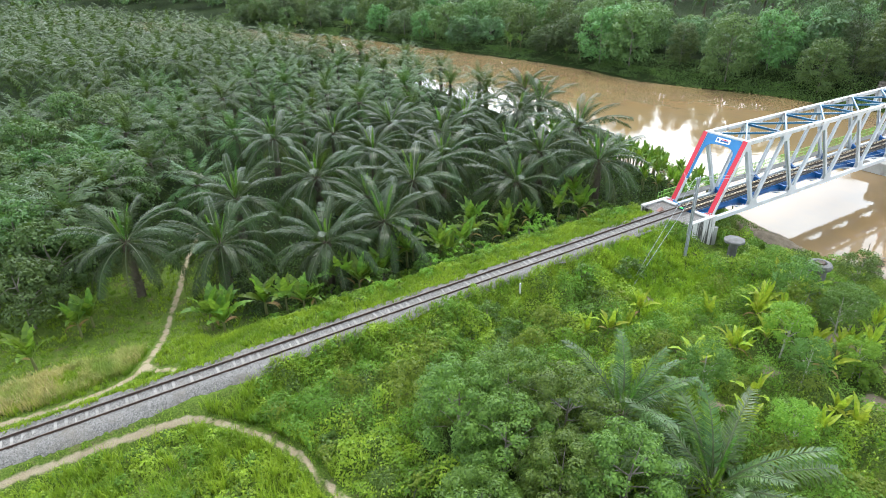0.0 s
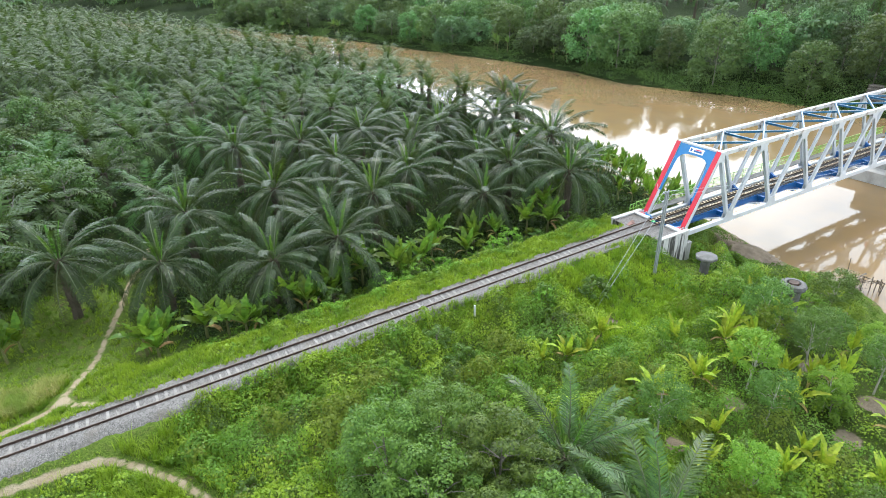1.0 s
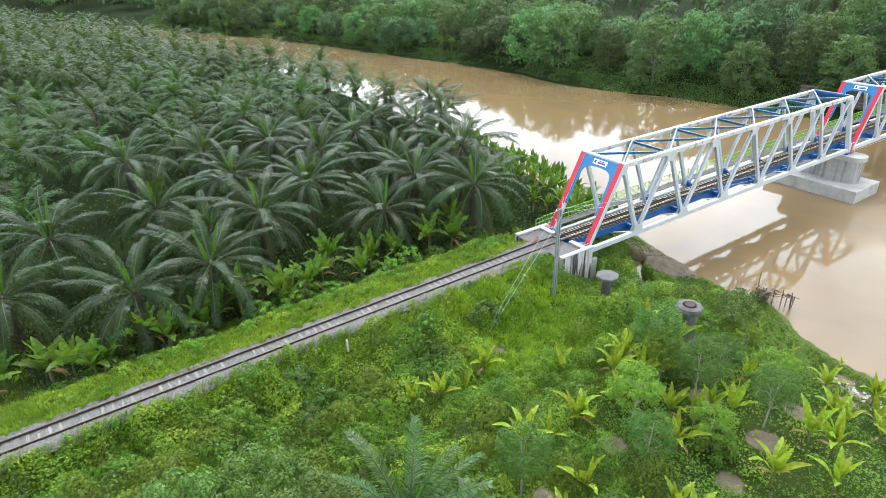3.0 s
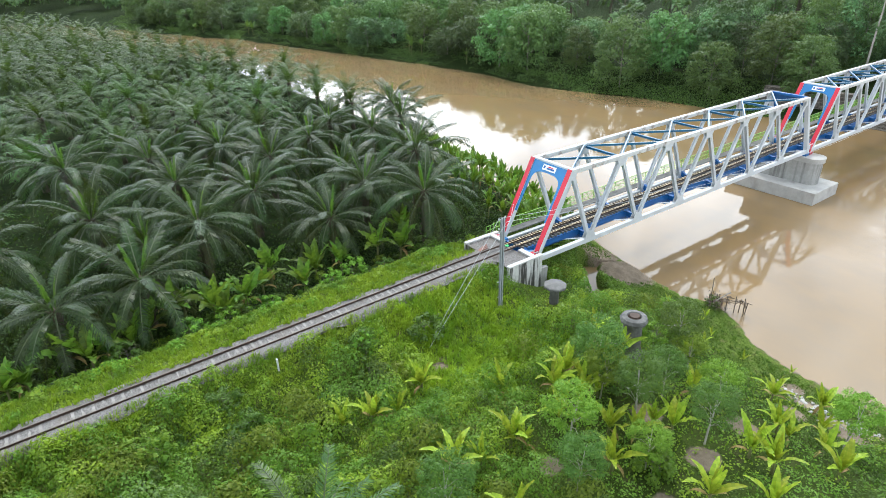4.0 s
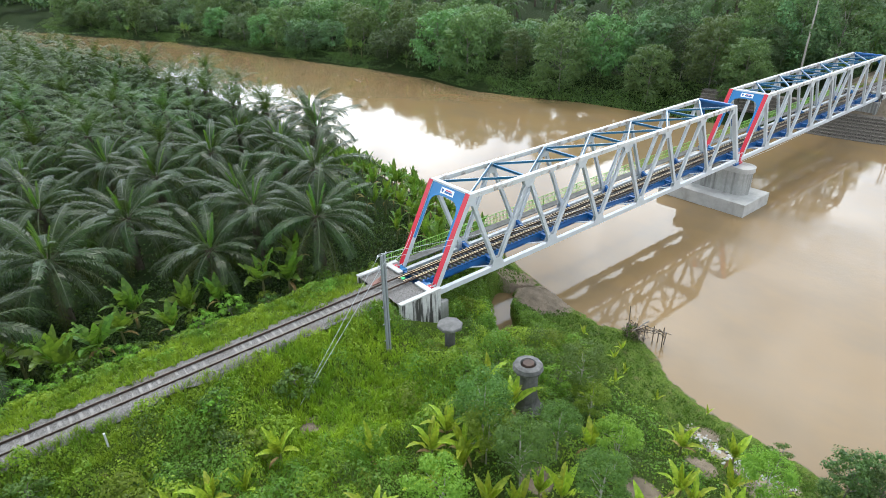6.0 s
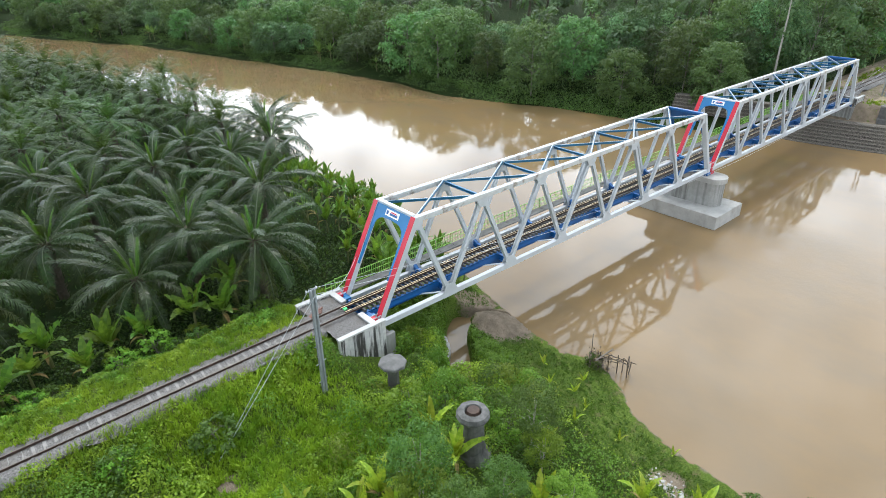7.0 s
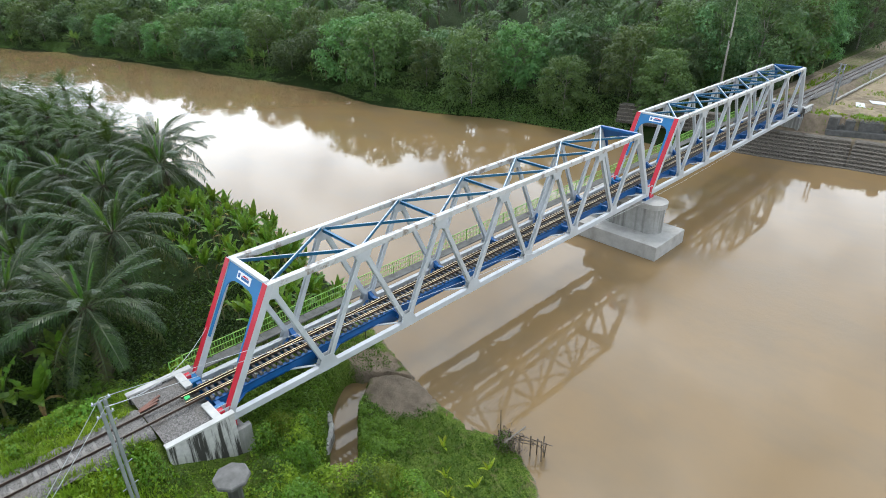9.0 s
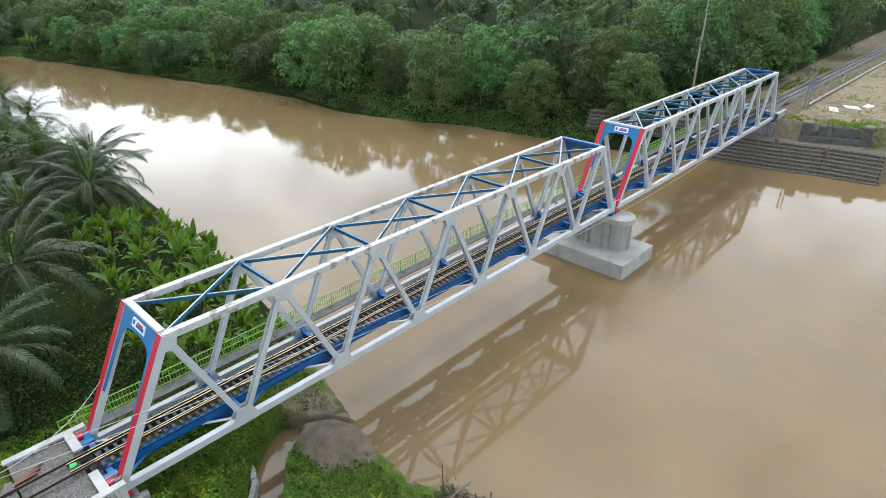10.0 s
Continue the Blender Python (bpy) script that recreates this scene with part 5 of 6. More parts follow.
def leaf_cloud(count, centre, radii, size, rng, lift=0.35, shell=0.72, aspect=0.62, single=False):
    """Leaves as bent pairs of triangles, or far off as single ones, thick near the rim of an ellipsoid."""
    d = unit(rng.normal(size=(count, 3)))
    d[:, 2] = np.where(d[:, 2] < -0.45, -d[:, 2], d[:, 2])
    rad = shell + (1 - shell) * rng.random((count, 1)) ** 0.6
    c = np.asarray(centre) + d * rad * np.asarray(radii) * (1 + 0.12 * rng.normal(size=(count, 1)))
    out = unit(d * 0.7 + rng.normal(size=(count, 3)) * 0.6 + np.array([0, 0, -0.15]))
    nrm = unit(d * 0.95 + rng.normal(size=(count, 3)) * 0.38 + np.array([0, 0, lift]))
    side = unit(np.cross(nrm, out))
    out = np.cross(side, nrm)
    s = size * rng.uniform(0.6, 1.35, (count, 1))
    w = side * s * aspect * 0.5
    if single:
        verts = np.stack([c - out * s * 0.4 - w, c - out * s * 0.4 + w, c + out * s * 0.6 - np.array([0, 0, 0.2]) * s], 1).reshape(-1, 3)
        return verts, np.arange(count * 3).reshape(-1, 3)
    verts = np.stack([c - out * s * 0.5, c + w - nrm * s * 0.08, c + out * s * 0.5 - np.array([0, 0, 0.12]) * s, c - w - nrm * s * 0.08], 1).reshape(-1, 3)
    i = np.arange(count)[:, None] * 4
    faces = np.concatenate([i + np.array([[0, 1, 2]]), i + np.array([[0, 2, 3]])], 0)
    return verts, faces


def crown_of_clumps(height, spread, clumps, leaves, size, rng, low=0.25, squash=1.0, shell=0.72, clump=0.29, single=False):
    pieces = []
    dense = shell > 0.8 and not single
    for k in range(clumps):
        t = (k + rng.random()) / clumps
        z = height * (low + 0.08 + (0.92 - low) * t)
        reach = spread * math.sqrt(max(0.03, 1 - ((t - 0.42) / 0.62) ** 2)) * rng.uniform(0.55, 0.9)
        a = 2.4 * k + rng.uniform(-0.5, 0.5)
        r = spread * clump * rng.uniform(0.75, 1.25)
        pieces.append(leaf_cloud(leaves, (reach * math.cos(a), reach * math.sin(a), z), (r, r, r * 0.72 * squash), size, rng, 0.35, shell, 0.75 if single else 0.62, single))
        if dense:
            pieces.append(core((reach * math.cos(a), reach * math.sin(a), z), (r * 0.58, r * 0.58, r * 0.42 * squash), rng))
    return merged(pieces)


def limbs(height, spread, rng, thick):
    s = Shape()
    lean = rng.uniform(-0.3, 0.3, 2)
    s.tube([(0, 0, -0.5), (lean[0] * 0.3, lean[1] * 0.3, height * 0.3), (lean[0], lean[1], height * 0.62), (lean[0] * 1.4, lean[1] * 1.2, height * 0.88)], [thick * 1.25, thick, thick * 0.65, thick * 0.2], 9)
    for k in range(9):
        a, z = 2.4 * k + rng.uniform(-0.4, 0.4), height * rng.uniform(0.28, 0.7)
        e = spread * rng.uniform(0.45, 0.8)
        p = Vector((lean[0] * z / height, lean[1] * z / height, z))
        q = p + Vector((math.cos(a) * e, math.sin(a) * e, height * rng.uniform(0.1, 0.24)))
        s.tube([p, p.lerp(q, 0.5) + Vector((0, 0, 0.3)), q], [thick * 0.45, thick * 0.3, thick * 0.1], 6)
    return s


def build_tree(height, spread, clumps, leaves, size, seed, label, material, category="tree", group="", thick=0.22, low=0.25, squash=1.0, shell=0.72, clump=0.29, single=False):
    rng = np.random.default_rng(seed)
    tree = thing("broadleaf_tree" if category == "tree" else "shrub", 0, 0, -200, label, category, group)
    part("trunk" if category == "tree" else "stem", limbs(height, spread, rng, thick), pale_bark if group == "young trees" else bark, tree)
    part("crown", array_mesh("crown", *crown_of_clumps(height, spread, clumps, leaves, size, rng, low, squash, shell, clump, single), material), material, tree)
    return tree


def spread_copies(models, places, rng, low=0.8, high=1.2, sink=0.1):
    """Stands the models, and copies of them, at the places; each model ends up used once itself."""
    used = set()
    for k, (x, y) in enumerate(places):
        ob = models[k % len(models)]
        s = rng.uniform(low, high)
        m = pose(x, y, ground_z(x, y) - sink, 0, 0, rng.uniform(0, 360))
        if ob.name not in used:
            used.add(ob.name)
            target = ob
            target.matrix_world = m
        else:
            target = copy_thing(ob, m)
        target.scale = (s, s, s * rng.uniform(0.92, 1.08))
    for ob in models:
        if ob.name not in used:
            for o in (*ob.children_recursive, ob):
                bpy.data.objects.remove(o)


# ---- oil palm plantation ----
NEAR_PALMS = [(-38.1, 11.9), (-24.8, 18.6), (-12.6, 15.0), (-3.4, 11.0), (-47.0, 16.5), (-54.6, 19.6), (-33.0, 28.0), (-23.6, 32.0), (-29.6, 20.5),
              (-17.2, 24.6), (-4.6, 27.5), (-7.0, 17.6), (-43.0, 26.5), (6.4, 39.2), (14.2, 43.2), (17.4, 51.5), (-2.2, 42.4), (-11.5, 34.0),
              (5.0, 50.6), (-33.4, 43.6), (-23.4, 46.6), (-14.4, 45.0), (-31.6, 12.4), (1.8, 20.4)]
prng = np.random.default_rng(8)
palm_models = [build_near_palm(h, n, s, "oil palm with long arching dark green fronds") for h, n, s in ((5.6, 31, 1), (6.4, 33, 2), (5.2, 29, 3), (7.2, 32, 4))]
spread_copies(palm_models, NEAR_PALMS, prng, 0.86, 1.08)
edge_places, mid_places, far_places = [], [], []
row = 0
for y in np.arange(12.0, 420.0, 9.0):
    row += 1
    for x in np.arange(-250.0, 60.0, 9.8):
        px, py = x + 4.9 * (row % 2) + prng.uniform(-1.3, 1.3), y + prng.uniform(-1.3, 1.3)
        d, east = river_side(np.array([px]), np.array([py]))
        if d[0] < 5 or east[0] or px < -63 - 0.26 * (py + 38) or min(math.hypot(px - a, py - c) for a, c in NEAR_PALMS) < (9.4 if py < 42 else 7.5):
            continue
        if py > 112 and d[0] < np.interp(py, [112, 126, 150, 165], [6.0, 11.0, 18.0, 21.0]):
            continue
        if path_distance(np.array([px]), np.array([py]), NORTH_PATH)[0] < 5.5 or (px < -50 and py < 24) or (px > 4 and py < 34) or prng.random() < 0.06:
            continue
        (edge_places if py < 31 and px > -52 else mid_places if py < 110 else far_places).append((px, py))
for k, (x, y) in enumerate(edge_places):
    extra = copy_thing(palm_models[k % 4], pose(x, y, ground_z(x, y) - 0.1, 0, 0, 97 * k))
    extra.scale = [0.86 + 0.05 * (k % 4)] * 3
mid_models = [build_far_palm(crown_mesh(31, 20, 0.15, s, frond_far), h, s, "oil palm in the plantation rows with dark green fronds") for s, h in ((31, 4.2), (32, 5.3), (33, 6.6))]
SHORE_ROW = ((52, 14.5), (80, 12.0), (102, 7.5), (122, 4.0), (160, -3.0), (200, -12.0))
for y in np.arange(57, 150, 6.2):
    px, py = float(np.interp(y, *zip(*SHORE_ROW))) + prng.uniform(-1.5, 1.5), y + prng.uniform(-1, 1)
    mid_places = [p for p in mid_places if math.hypot(p[0] - px, p[1] - py) > 5.0] + [(px, py)]
spread_copies(mid_models, mid_places, prng, 0.84, 1.06)
grove_rng = np.random.default_rng(44)
far_crowns = []
for k in range(4):
    one = crown_mesh(28, 11, 0.27, 44 + k, frond_far, 0) if k < 2 else crown_mesh(22, 7, 0.46, 44 + k, frond_far, 0)
    co, tri = np.zeros(len(one.vertices) * 3, np.float32), np.zeros(len(one.polygons) * 3, np.int32)
    one.vertices.foreach_get("co", co)
    one.polygons.foreach_get("vertices", tri)
    far_crowns.append((co.reshape(-1, 3), tri.reshape(-1, 3)))
    bpy.data.meshes.remove(one)
pieces = []
for x, y in far_places:
    v, f = far_crowns[grove_rng.integers(2) + (2 if y > 190 else 0)]
    pieces.append((turned(v * grove_rng.uniform(0.85, 1.12), grove_rng.uniform(0, 360), 0, (x, y, ground_z(x, y) + grove_rng.uniform(*((5.5, 8.8) if x < 3 else (3.0, 5.0))))), f))
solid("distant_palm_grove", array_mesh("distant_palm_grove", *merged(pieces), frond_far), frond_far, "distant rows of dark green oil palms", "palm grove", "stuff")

# young palms among the scrub on the near bank
near_fronds = [[ribbed(array_mesh("frond", *frond_arrays(FROND_LENGTH, 46, 0.08, 20, bend, rng_f, True, 1.2), frond_low), frond_rib, 60) for k in range(2)] for bend in BENDS]
young = [build_near_palm(2.8, 36, 12, "young oil palm with a low crown in the scrub", 0.95), build_near_palm(2.4, 38, 13, "low oil palm with long arching fronds in the scrub", 1.1)]
spread_copies(young, [(-30.6, -19.2), (-30.4, -25.7), (-36.5, -31.0)], prng, 0.9, 1.0)

# ---- bananas ----
def banana_leaf(length, width, rise, fall, seed, material):
    """A long paddle leaf, folded along its rib and torn into lobes by the wind."""
    rng = np.random.default_rng(seed)
    n = 11
    s = np.linspace(0, 1, n + 1)
    ang = np.radians(rise - fall * s ** 1.6)
    pts = np.zeros((n + 1, 3))
    for k in range(n):
        pts[k + 1] = pts[k] + length / n * np.array([math.cos(ang[k]), 0, math.sin(ang[k])])
    w = width * 0.5 * np.clip(np.sin(np.pi * np.clip((s - 0.14) / 0.86, 0, 1) ** 0.7), 0.05, 1) ** 0.7
    verts, faces = [], []
    for side in (-1, 1):
        for k in range(n):
            torn = rng.random() < 0.1
            hang = rng.uniform(0.15, 0.5) if not torn else rng.uniform(-0.35, 0.3)
            i = len(verts)
            a, b = (0.0, 1.0) if not torn else (rng.uniform(0.05, 0.2), rng.uniform(0.75, 0.95))
            for t, rib in ((0.0, True), (1.0, True), (b, False), (a, False)):
                c = pts[k] * (1 - t) + pts[k + 1] * t
                q = ang[k] * (1 - t) + ang[k + 1] * t
                half = w[k] * (1 - t) + w[k + 1] * t
                up = np.array([-math.sin(q), 0, math.cos(q)])
                verts.append(c if rib else c + np.array([0.05 * half, side * half * 0.94, 0]) + up * half * hang)
            faces += [(i, i + 1, i + 2), (i, i + 2, i + 3)]
    i = len(verts)
    for k in range(n + 1):
        r = 0.022 * (1 - 0.8 * s[k])
        verts += [pts[k] + (0, -r, -0.012), pts[k] + (0, r, -0.012)]
    faces += [f for k in range(n) for f in ((i + 2 * k, i + 2 * k + 1, i + 2 * k + 3), (i + 2 * k, i + 2 * k + 3, i + 2 * k + 2))]
    return array_mesh("leaf", verts, faces, material)


def build_banana(stem, count, material, seed, label, droop=0.0, dry=1, wide=1.0):
    rng = random.Random(seed)
    leaves = [banana_leaf(2.1, w * wide, r, f, seed + k, material) for k, (r, f, w) in enumerate(((87, 10, 0.36), (80, 26, 0.42), (66, 66, 0.42)))]
    withered = banana_leaf(1.5, 0.3, 20, 100, seed + 9, banana_dry)
    plant = thing("banana_plant", 0, 0, 0, label, "banana plant", "banana plants")
    part("stem", Shape().tube([(0, 0, -0.3), (0, 0, stem * 0.5), (0.04, 0, stem)], [0.11, 0.09, 0.06], 8), banana_stem, plant)
    for k in range(count):
        age = k / max(1, count - 1)
        me = leaves[min(2, int(age * 2.4 + 0.4))]
        m = pose(0, 0, stem - 0.12, 0, 0, 137.5 * k + rng.uniform(-20, 20)) @ pose(0, 0, 0, rng.uniform(-15, 15), 9 * age + droop, 0) @ Matrix.Scale(rng.uniform(0.75, 1.1), 4)
        part("leaf", me, material, plant, m=m)
    for k in range(dry):
        part("dry_leaf", withered, banana_dry, plant, "withered brown leaf", m=pose(0, 0, stem - 0.2, 0, 0, rng.uniform(0, 360)) @ Matrix.Scale(rng.uniform(0.7, 1.0), 4))
    return plant


SOUTH_BANANAS = [(-24.4, -9.7), (-22.6, -10.4), (-20.7, -10.5), (-17.9, -9.4), (-16.3, -17.3), (-15.7, -17.8), (-19.1, -17.6), (-20.9, -17.2), (-12.3, -17.7), (-10.0, -17.6), (-10.7, -15.6), (-3.2, -12.7), (-10.5, -20.4), (-9.4, -21.7), (-6.8, -22.7), (-7.5, -21.6),
                 (-12.8, -22.6), (-1.8, -20.9), (2.6, -17.7), (-0.5, -26.6), (-4.7, -26.9), (-4.7, -28.4), (6.4, -26.8), (-13.4, -12.9), (-11.6, -17.3), (-22.9, -22.9), (-19.8, -21.5), (-16.9, -25.6), (-19.8, -26.0), (-17.2, -26.9), (-15.1, -29.4), (-10.6, -27.6),
                 (-8.1, -17.4), (-3.7, -15.7), (-9.0, -15.0), (3.5, -28.0), (-1.3, -30.9), (4.0, -24.2), (0.8, -29.2), (-8.2, -30.0), (-9.2, -17.0), (-0.2, -27.3)]
BANK_SUCKERS = [(9.5, -12.5), (11.8, -10.0), (7.5, -16.5), (12.6, -13.6), (11.1, -22.7), (9.6, -16.0), (8.4, -13.8), (10.6, -14.2), (6.0, -11.8), (9.0, -19.5)]
NORTH_BANANAS = [(-50.0, 9.6), (-45.2, 9.9), (-42.3, 7.6), (-60.0, 15.2), (-63.3, 11.3), (-30.2, 10.5), (-20.4, 13.1), (-32.2, 10.4), (-27.0, 9.1), (-35.6, 8.5),
                 (-49.2, 8.4), (-43.6, 8.6), (-29.0, 11.4), (-26.4, 8.2), (-38.1, 9.0), (-41.1, 8.0), (-16.4, 11.4), (-5.4, 12.6), (-14.0, 10.6), (-33.6, 9.2), (-22.0, 11.0),
                 (-48.2, 10.8), (-59.0, 16.4), (-36.8, 7.6), (-24.0, 9.6), (-18.4, 9.8), (-10.0, 10.2), (-8.0, 8.9)]
bananas = [build_banana(0.9, 9, banana_green, 51, "bright yellow-green young banana plant in the scrub", 0.0, 1, 1.12), build_banana(1.3, 10, banana_green, 52, "bright green banana plant with upright leaves", 0.0, 2, 1.12), build_banana(0.7, 6, banana_green, 53, "small bright banana sucker", 0.0, 1, 1.12)]
spread_copies(bananas, SOUTH_BANANAS, prng, 0.85, 1.2)
spread_copies([build_banana(0.3, 5, banana_green, 58, "small banana sucker on the low river bank", 0.0, 0)], BANK_SUCKERS, prng, 0.4, 0.6)
shaded = [build_banana(1.3, 9, banana_dark, 54, "green banana plant at the plantation's edge", 10.0, 2, 1.6), build_banana(1.0, 9, banana_mid, 55, "light green banana plant at the plantation's edge", 8.0, 2, 1.6), build_banana(1.6, 8, banana_mid, 155, "leaning banana plant with broad leaves under the palms", 14.0, 1, 1.6)]
spread_copies(shaded, NORTH_BANANAS, prng, 1.15, 1.65)
thicket = []
while len(thicket) < 95:
    x, y = prng.uniform(3.0, 25.0), prng.uniform(4.5, 40.0)
    d, east = river_side(np.array([x]), np.array([y]))
    if 1.0 < d[0] < 13 and not (y < 7 and x < 6) and all(math.hypot(x - a, y - c) > 1.15 for a, c in thicket):
        thicket.append((x, y))
stand = [build_banana(2.2, 9, banana_dark, 56, "banana plant in a dense stand on the river bank", 0.0, 1, 1.45), build_banana(1.7, 8, banana_mid, 57, "bright banana plant in a dense stand on the river bank", 0.0, 1, 1.45)]
spread_copies(stand, thicket, prng, 0.85, 1.2)

# ---- scrub and grass of the near bank ----
def scrub_place(rng, x0, x1, y0, y1):
    while True:
        x, y = rng.uniform(x0, x1), rng.uniform(y0, y1)
        d, east = river_side(np.array([x]), np.array([y]))
        if d[0] > 2.5 and path_distance(np.array([x]), np.array([y]), SOUTH_PATH)[0] > 1.6 and path_distance(np.array([x]), np.array([y]), DITCH)[0] > 2.2:
            return x, y


shrubs = [build_tree(h, w, 18, 38, 0.185, s, t + " in the scrub below the track", m, "shrub", "scrub bushes", 0.04, 0.05, 0.9, 0.82, 0.25) for h, w, s, m, t in ((1.5, 1.3, 61, creeper_dark, "leafy green shrub"), (2.0, 1.4, 62, feather_green, "feathery green shrub"), (1.2, 1.4, 63, feather_green, "low leafy shrub"), (2.3, 1.5, 64, bush_green, "tall loose green shrub"))]
places = [(x, y) for x, y in (scrub_place(prng, -47.0, 5.0, -28.0, -3.9) for k in range(85)) if all(math.hypot(x - a, y - c + 0.5) > 1.9 for a, c in SOUTH_BANANAS) and all(math.hypot(x - a, y - c + 0.6) > b + 0.9 for a, c, b in SOIL) and math.hypot(x + 2.3, y + 16.2) > 2.8 and math.hypot(x + 1, y + 7.0) > 2.8 and not (-8 < x < 1 and y > -7.5) and not (-17.5 < x < -8 and -12 < y < -5) and math.hypot(x + 26, y + 2.95) > 2]
places += [(prng.uniform(-46, -3), prng.uniform(6.8, 9.4)) for k in range(30)]
spread_copies(shrubs, places, prng, 0.75, 1.25)
spread_copies([build_tree(1.6, 0.9, 16, 40, 0.16, 65, "small dark bush growing on the fishing stage", feather_green, "shrub", "", 0.03, 0.05, 0.9, 0.82, 0.3)], [(15.3, -12.7)], prng, 0.8, 0.9)
spread_copies([build_tree(4.0, 1.5, 34, 110, 0.14, 66, "dense dark green bush with a few yellow leaves by the water", plantation_green, "shrub", "", 0.05, 0.03, 1.0, 0.82, 0.3)], [(9.4, -32.6), (11.2, -33.4), (10.2, -34.4)], prng, 0.9, 1.1)
bush_trees = [build_tree(6.8, 3.3, 84, 165, 0.165, s, "wide bushy tree with fine feathery foliage in the scrub", bush_tree_green, "tree", "scrub trees", 0.09, 0.08, 0.85, 0.78, 0.17) for s in (73, 74)]
spread_copies(bush_trees, BUSH_TREES, prng, 0.82, 1.02)
small_trees = [build_tree(5.4, 1.9, 36, 130, 0.13, 71, "slender young tree with a pale trunk and feathery crown", feather_green, "tree", "young trees", 0.07, 0.48, 0.62, 0.55, 0.30), build_tree(4.6, 1.7, 34, 120, 0.14, 72, "slim tree with a pale leaning trunk and fine foliage", bush_green, "tree", "young trees", 0.06, 0.42, 0.7, 0.55, 0.30)]
spread_copies(small_trees, [(-8.0, -20.6), (-1.7, -22.8), (-23.2, -19.7), (-13.4, -19.5), (-15.8, -22.5), (-22.6, -25.5), (-7.2, -16.4), (-8.0, -17.6), (-4.0, -20.0), (0.6, -19.0), (1.6, -17.2), (-10.8, -23.6), (-6.0, -24.6), (3.4, -29.6)], prng, 0.8, 1.1)
spread_copies([build_tree(2.3, 0.8, 14, 60, 0.12, 75, "small sapling with a thin stem beside the bare strip", feather_green, "tree", "young trees", 0.03, 0.45, 0.7, 0.55, 0.34)], [(9.4, -28.6)], prng, 0.9, 1.0)


def grass_field(name, count, x0, x1, y0, y1, height, width, material, seed, label, keep):
    rng = np.random.default_rng(seed)
    clumps = count // 12
    cx, cy, size = rng.uniform(x0, x1, clumps), rng.uniform(y0, y1, clumps), rng.uniform(0.6, 1.25, clumps)
    pick = rng.integers(0, clumps, count)
    spin, far = rng.uniform(0, 2 * np.pi, count), np.abs(rng.normal(0, 0.16, count))
    x, y = cx[pick] + far * np.cos(spin), cy[pick] + far * np.sin(spin)
    ok = keep(x, y, rng)
    x, y, spin, far, pick = x[ok], y[ok], spin[ok], far[ok], pick[ok]
    ty, tz = rail_line(x)
    off = np.abs(y - ty)
    z = np.maximum(ground_height(x, y), np.where((x < -4.2) & (off < 1.95), tz - 0.14 - np.maximum(0, off - 1.3) / 1.6, -99))
    n = len(x)
    a = spin + np.pi / 2 + rng.normal(0, 0.5, n)
    tall = height * rng.uniform(0.6, 1.2, n) * size[pick]
    base = np.stack([x, y, z - 0.05], 1)
    w = np.stack([np.cos(a), np.sin(a), 0 * a], 1) * (width * rng.uniform(0.7, 1.3, n))[:, None]
    lean = np.stack([np.cos(spin), np.sin(spin), 0 * a], 1) * (tall * np.clip(0.15 + 1.6 * far + rng.normal(0, 0.12, n), 0.05, 0.9))[:, None]
    mid = base + lean * 0.35 + np.array([0, 0, 1]) * (tall * 0.62)[:, None]
    tip = base + lean * 1.1 + np.array([0, 0, 1]) * (tall * 0.9)[:, None]
    verts = np.stack([base - w, base + w, mid + w * 0.7, mid - w * 0.7, tip], 1).reshape(-1, 3)
    i = np.arange(n)[:, None] * 5
    faces = np.concatenate([i + np.array([[0, 1, 2]]), i + np.array([[0, 2, 3]]), i + np.array([[3, 2, 4]])], 0)
    solid(name, array_mesh(name, verts, faces, material), material, label, "grass", "stuff")


def off_bare(x, y, margin=0.5):
    d, east = river_side(x, y)
    ty, tz = rail_line(x)
    off = y - ty
    clear = (d > 0.8) & ~east & (path_distance(x, y, NORTH_PATH) > margin) & (path_distance(x, y, SOUTH_PATH) > margin * 0.8) & (path_distance(x, y, SPUR) > margin) & (path_distance(x, y, DITCH) > 1.1)
    for cx, cy, rad in SOIL:
        clear &= np.hypot(x - cx, y - cy) > 0.5 * rad + 0.3 * np.sin(3 * x + 2 * y)
    south_edge = -1.12 - 0.34 * np.sin(x * 0.7) * np.sin(x * 0.23 + 1) - 0.22 * np.sin(x * 2.3) - 0.12 * np.sin(x * 6.1) - 1.0 * smooth(-46.5, -51, x)
    clear &= ~((off > south_edge) & (off < 0.9 + 0.16 * np.sin(x * 0.9) + 0.12 * np.sin(x * 3.7)) & (x < 0.8)) & ~((np.abs(y) < 3.4) & (x > -4.4) & (x < 1.2))
    return clear


def meadow(x, y):
    """The open grassy patch between the scrub and the line post."""
    return smooth(-20, -15, x) * smooth(-3, -8, x) * smooth(-14, -10, y)


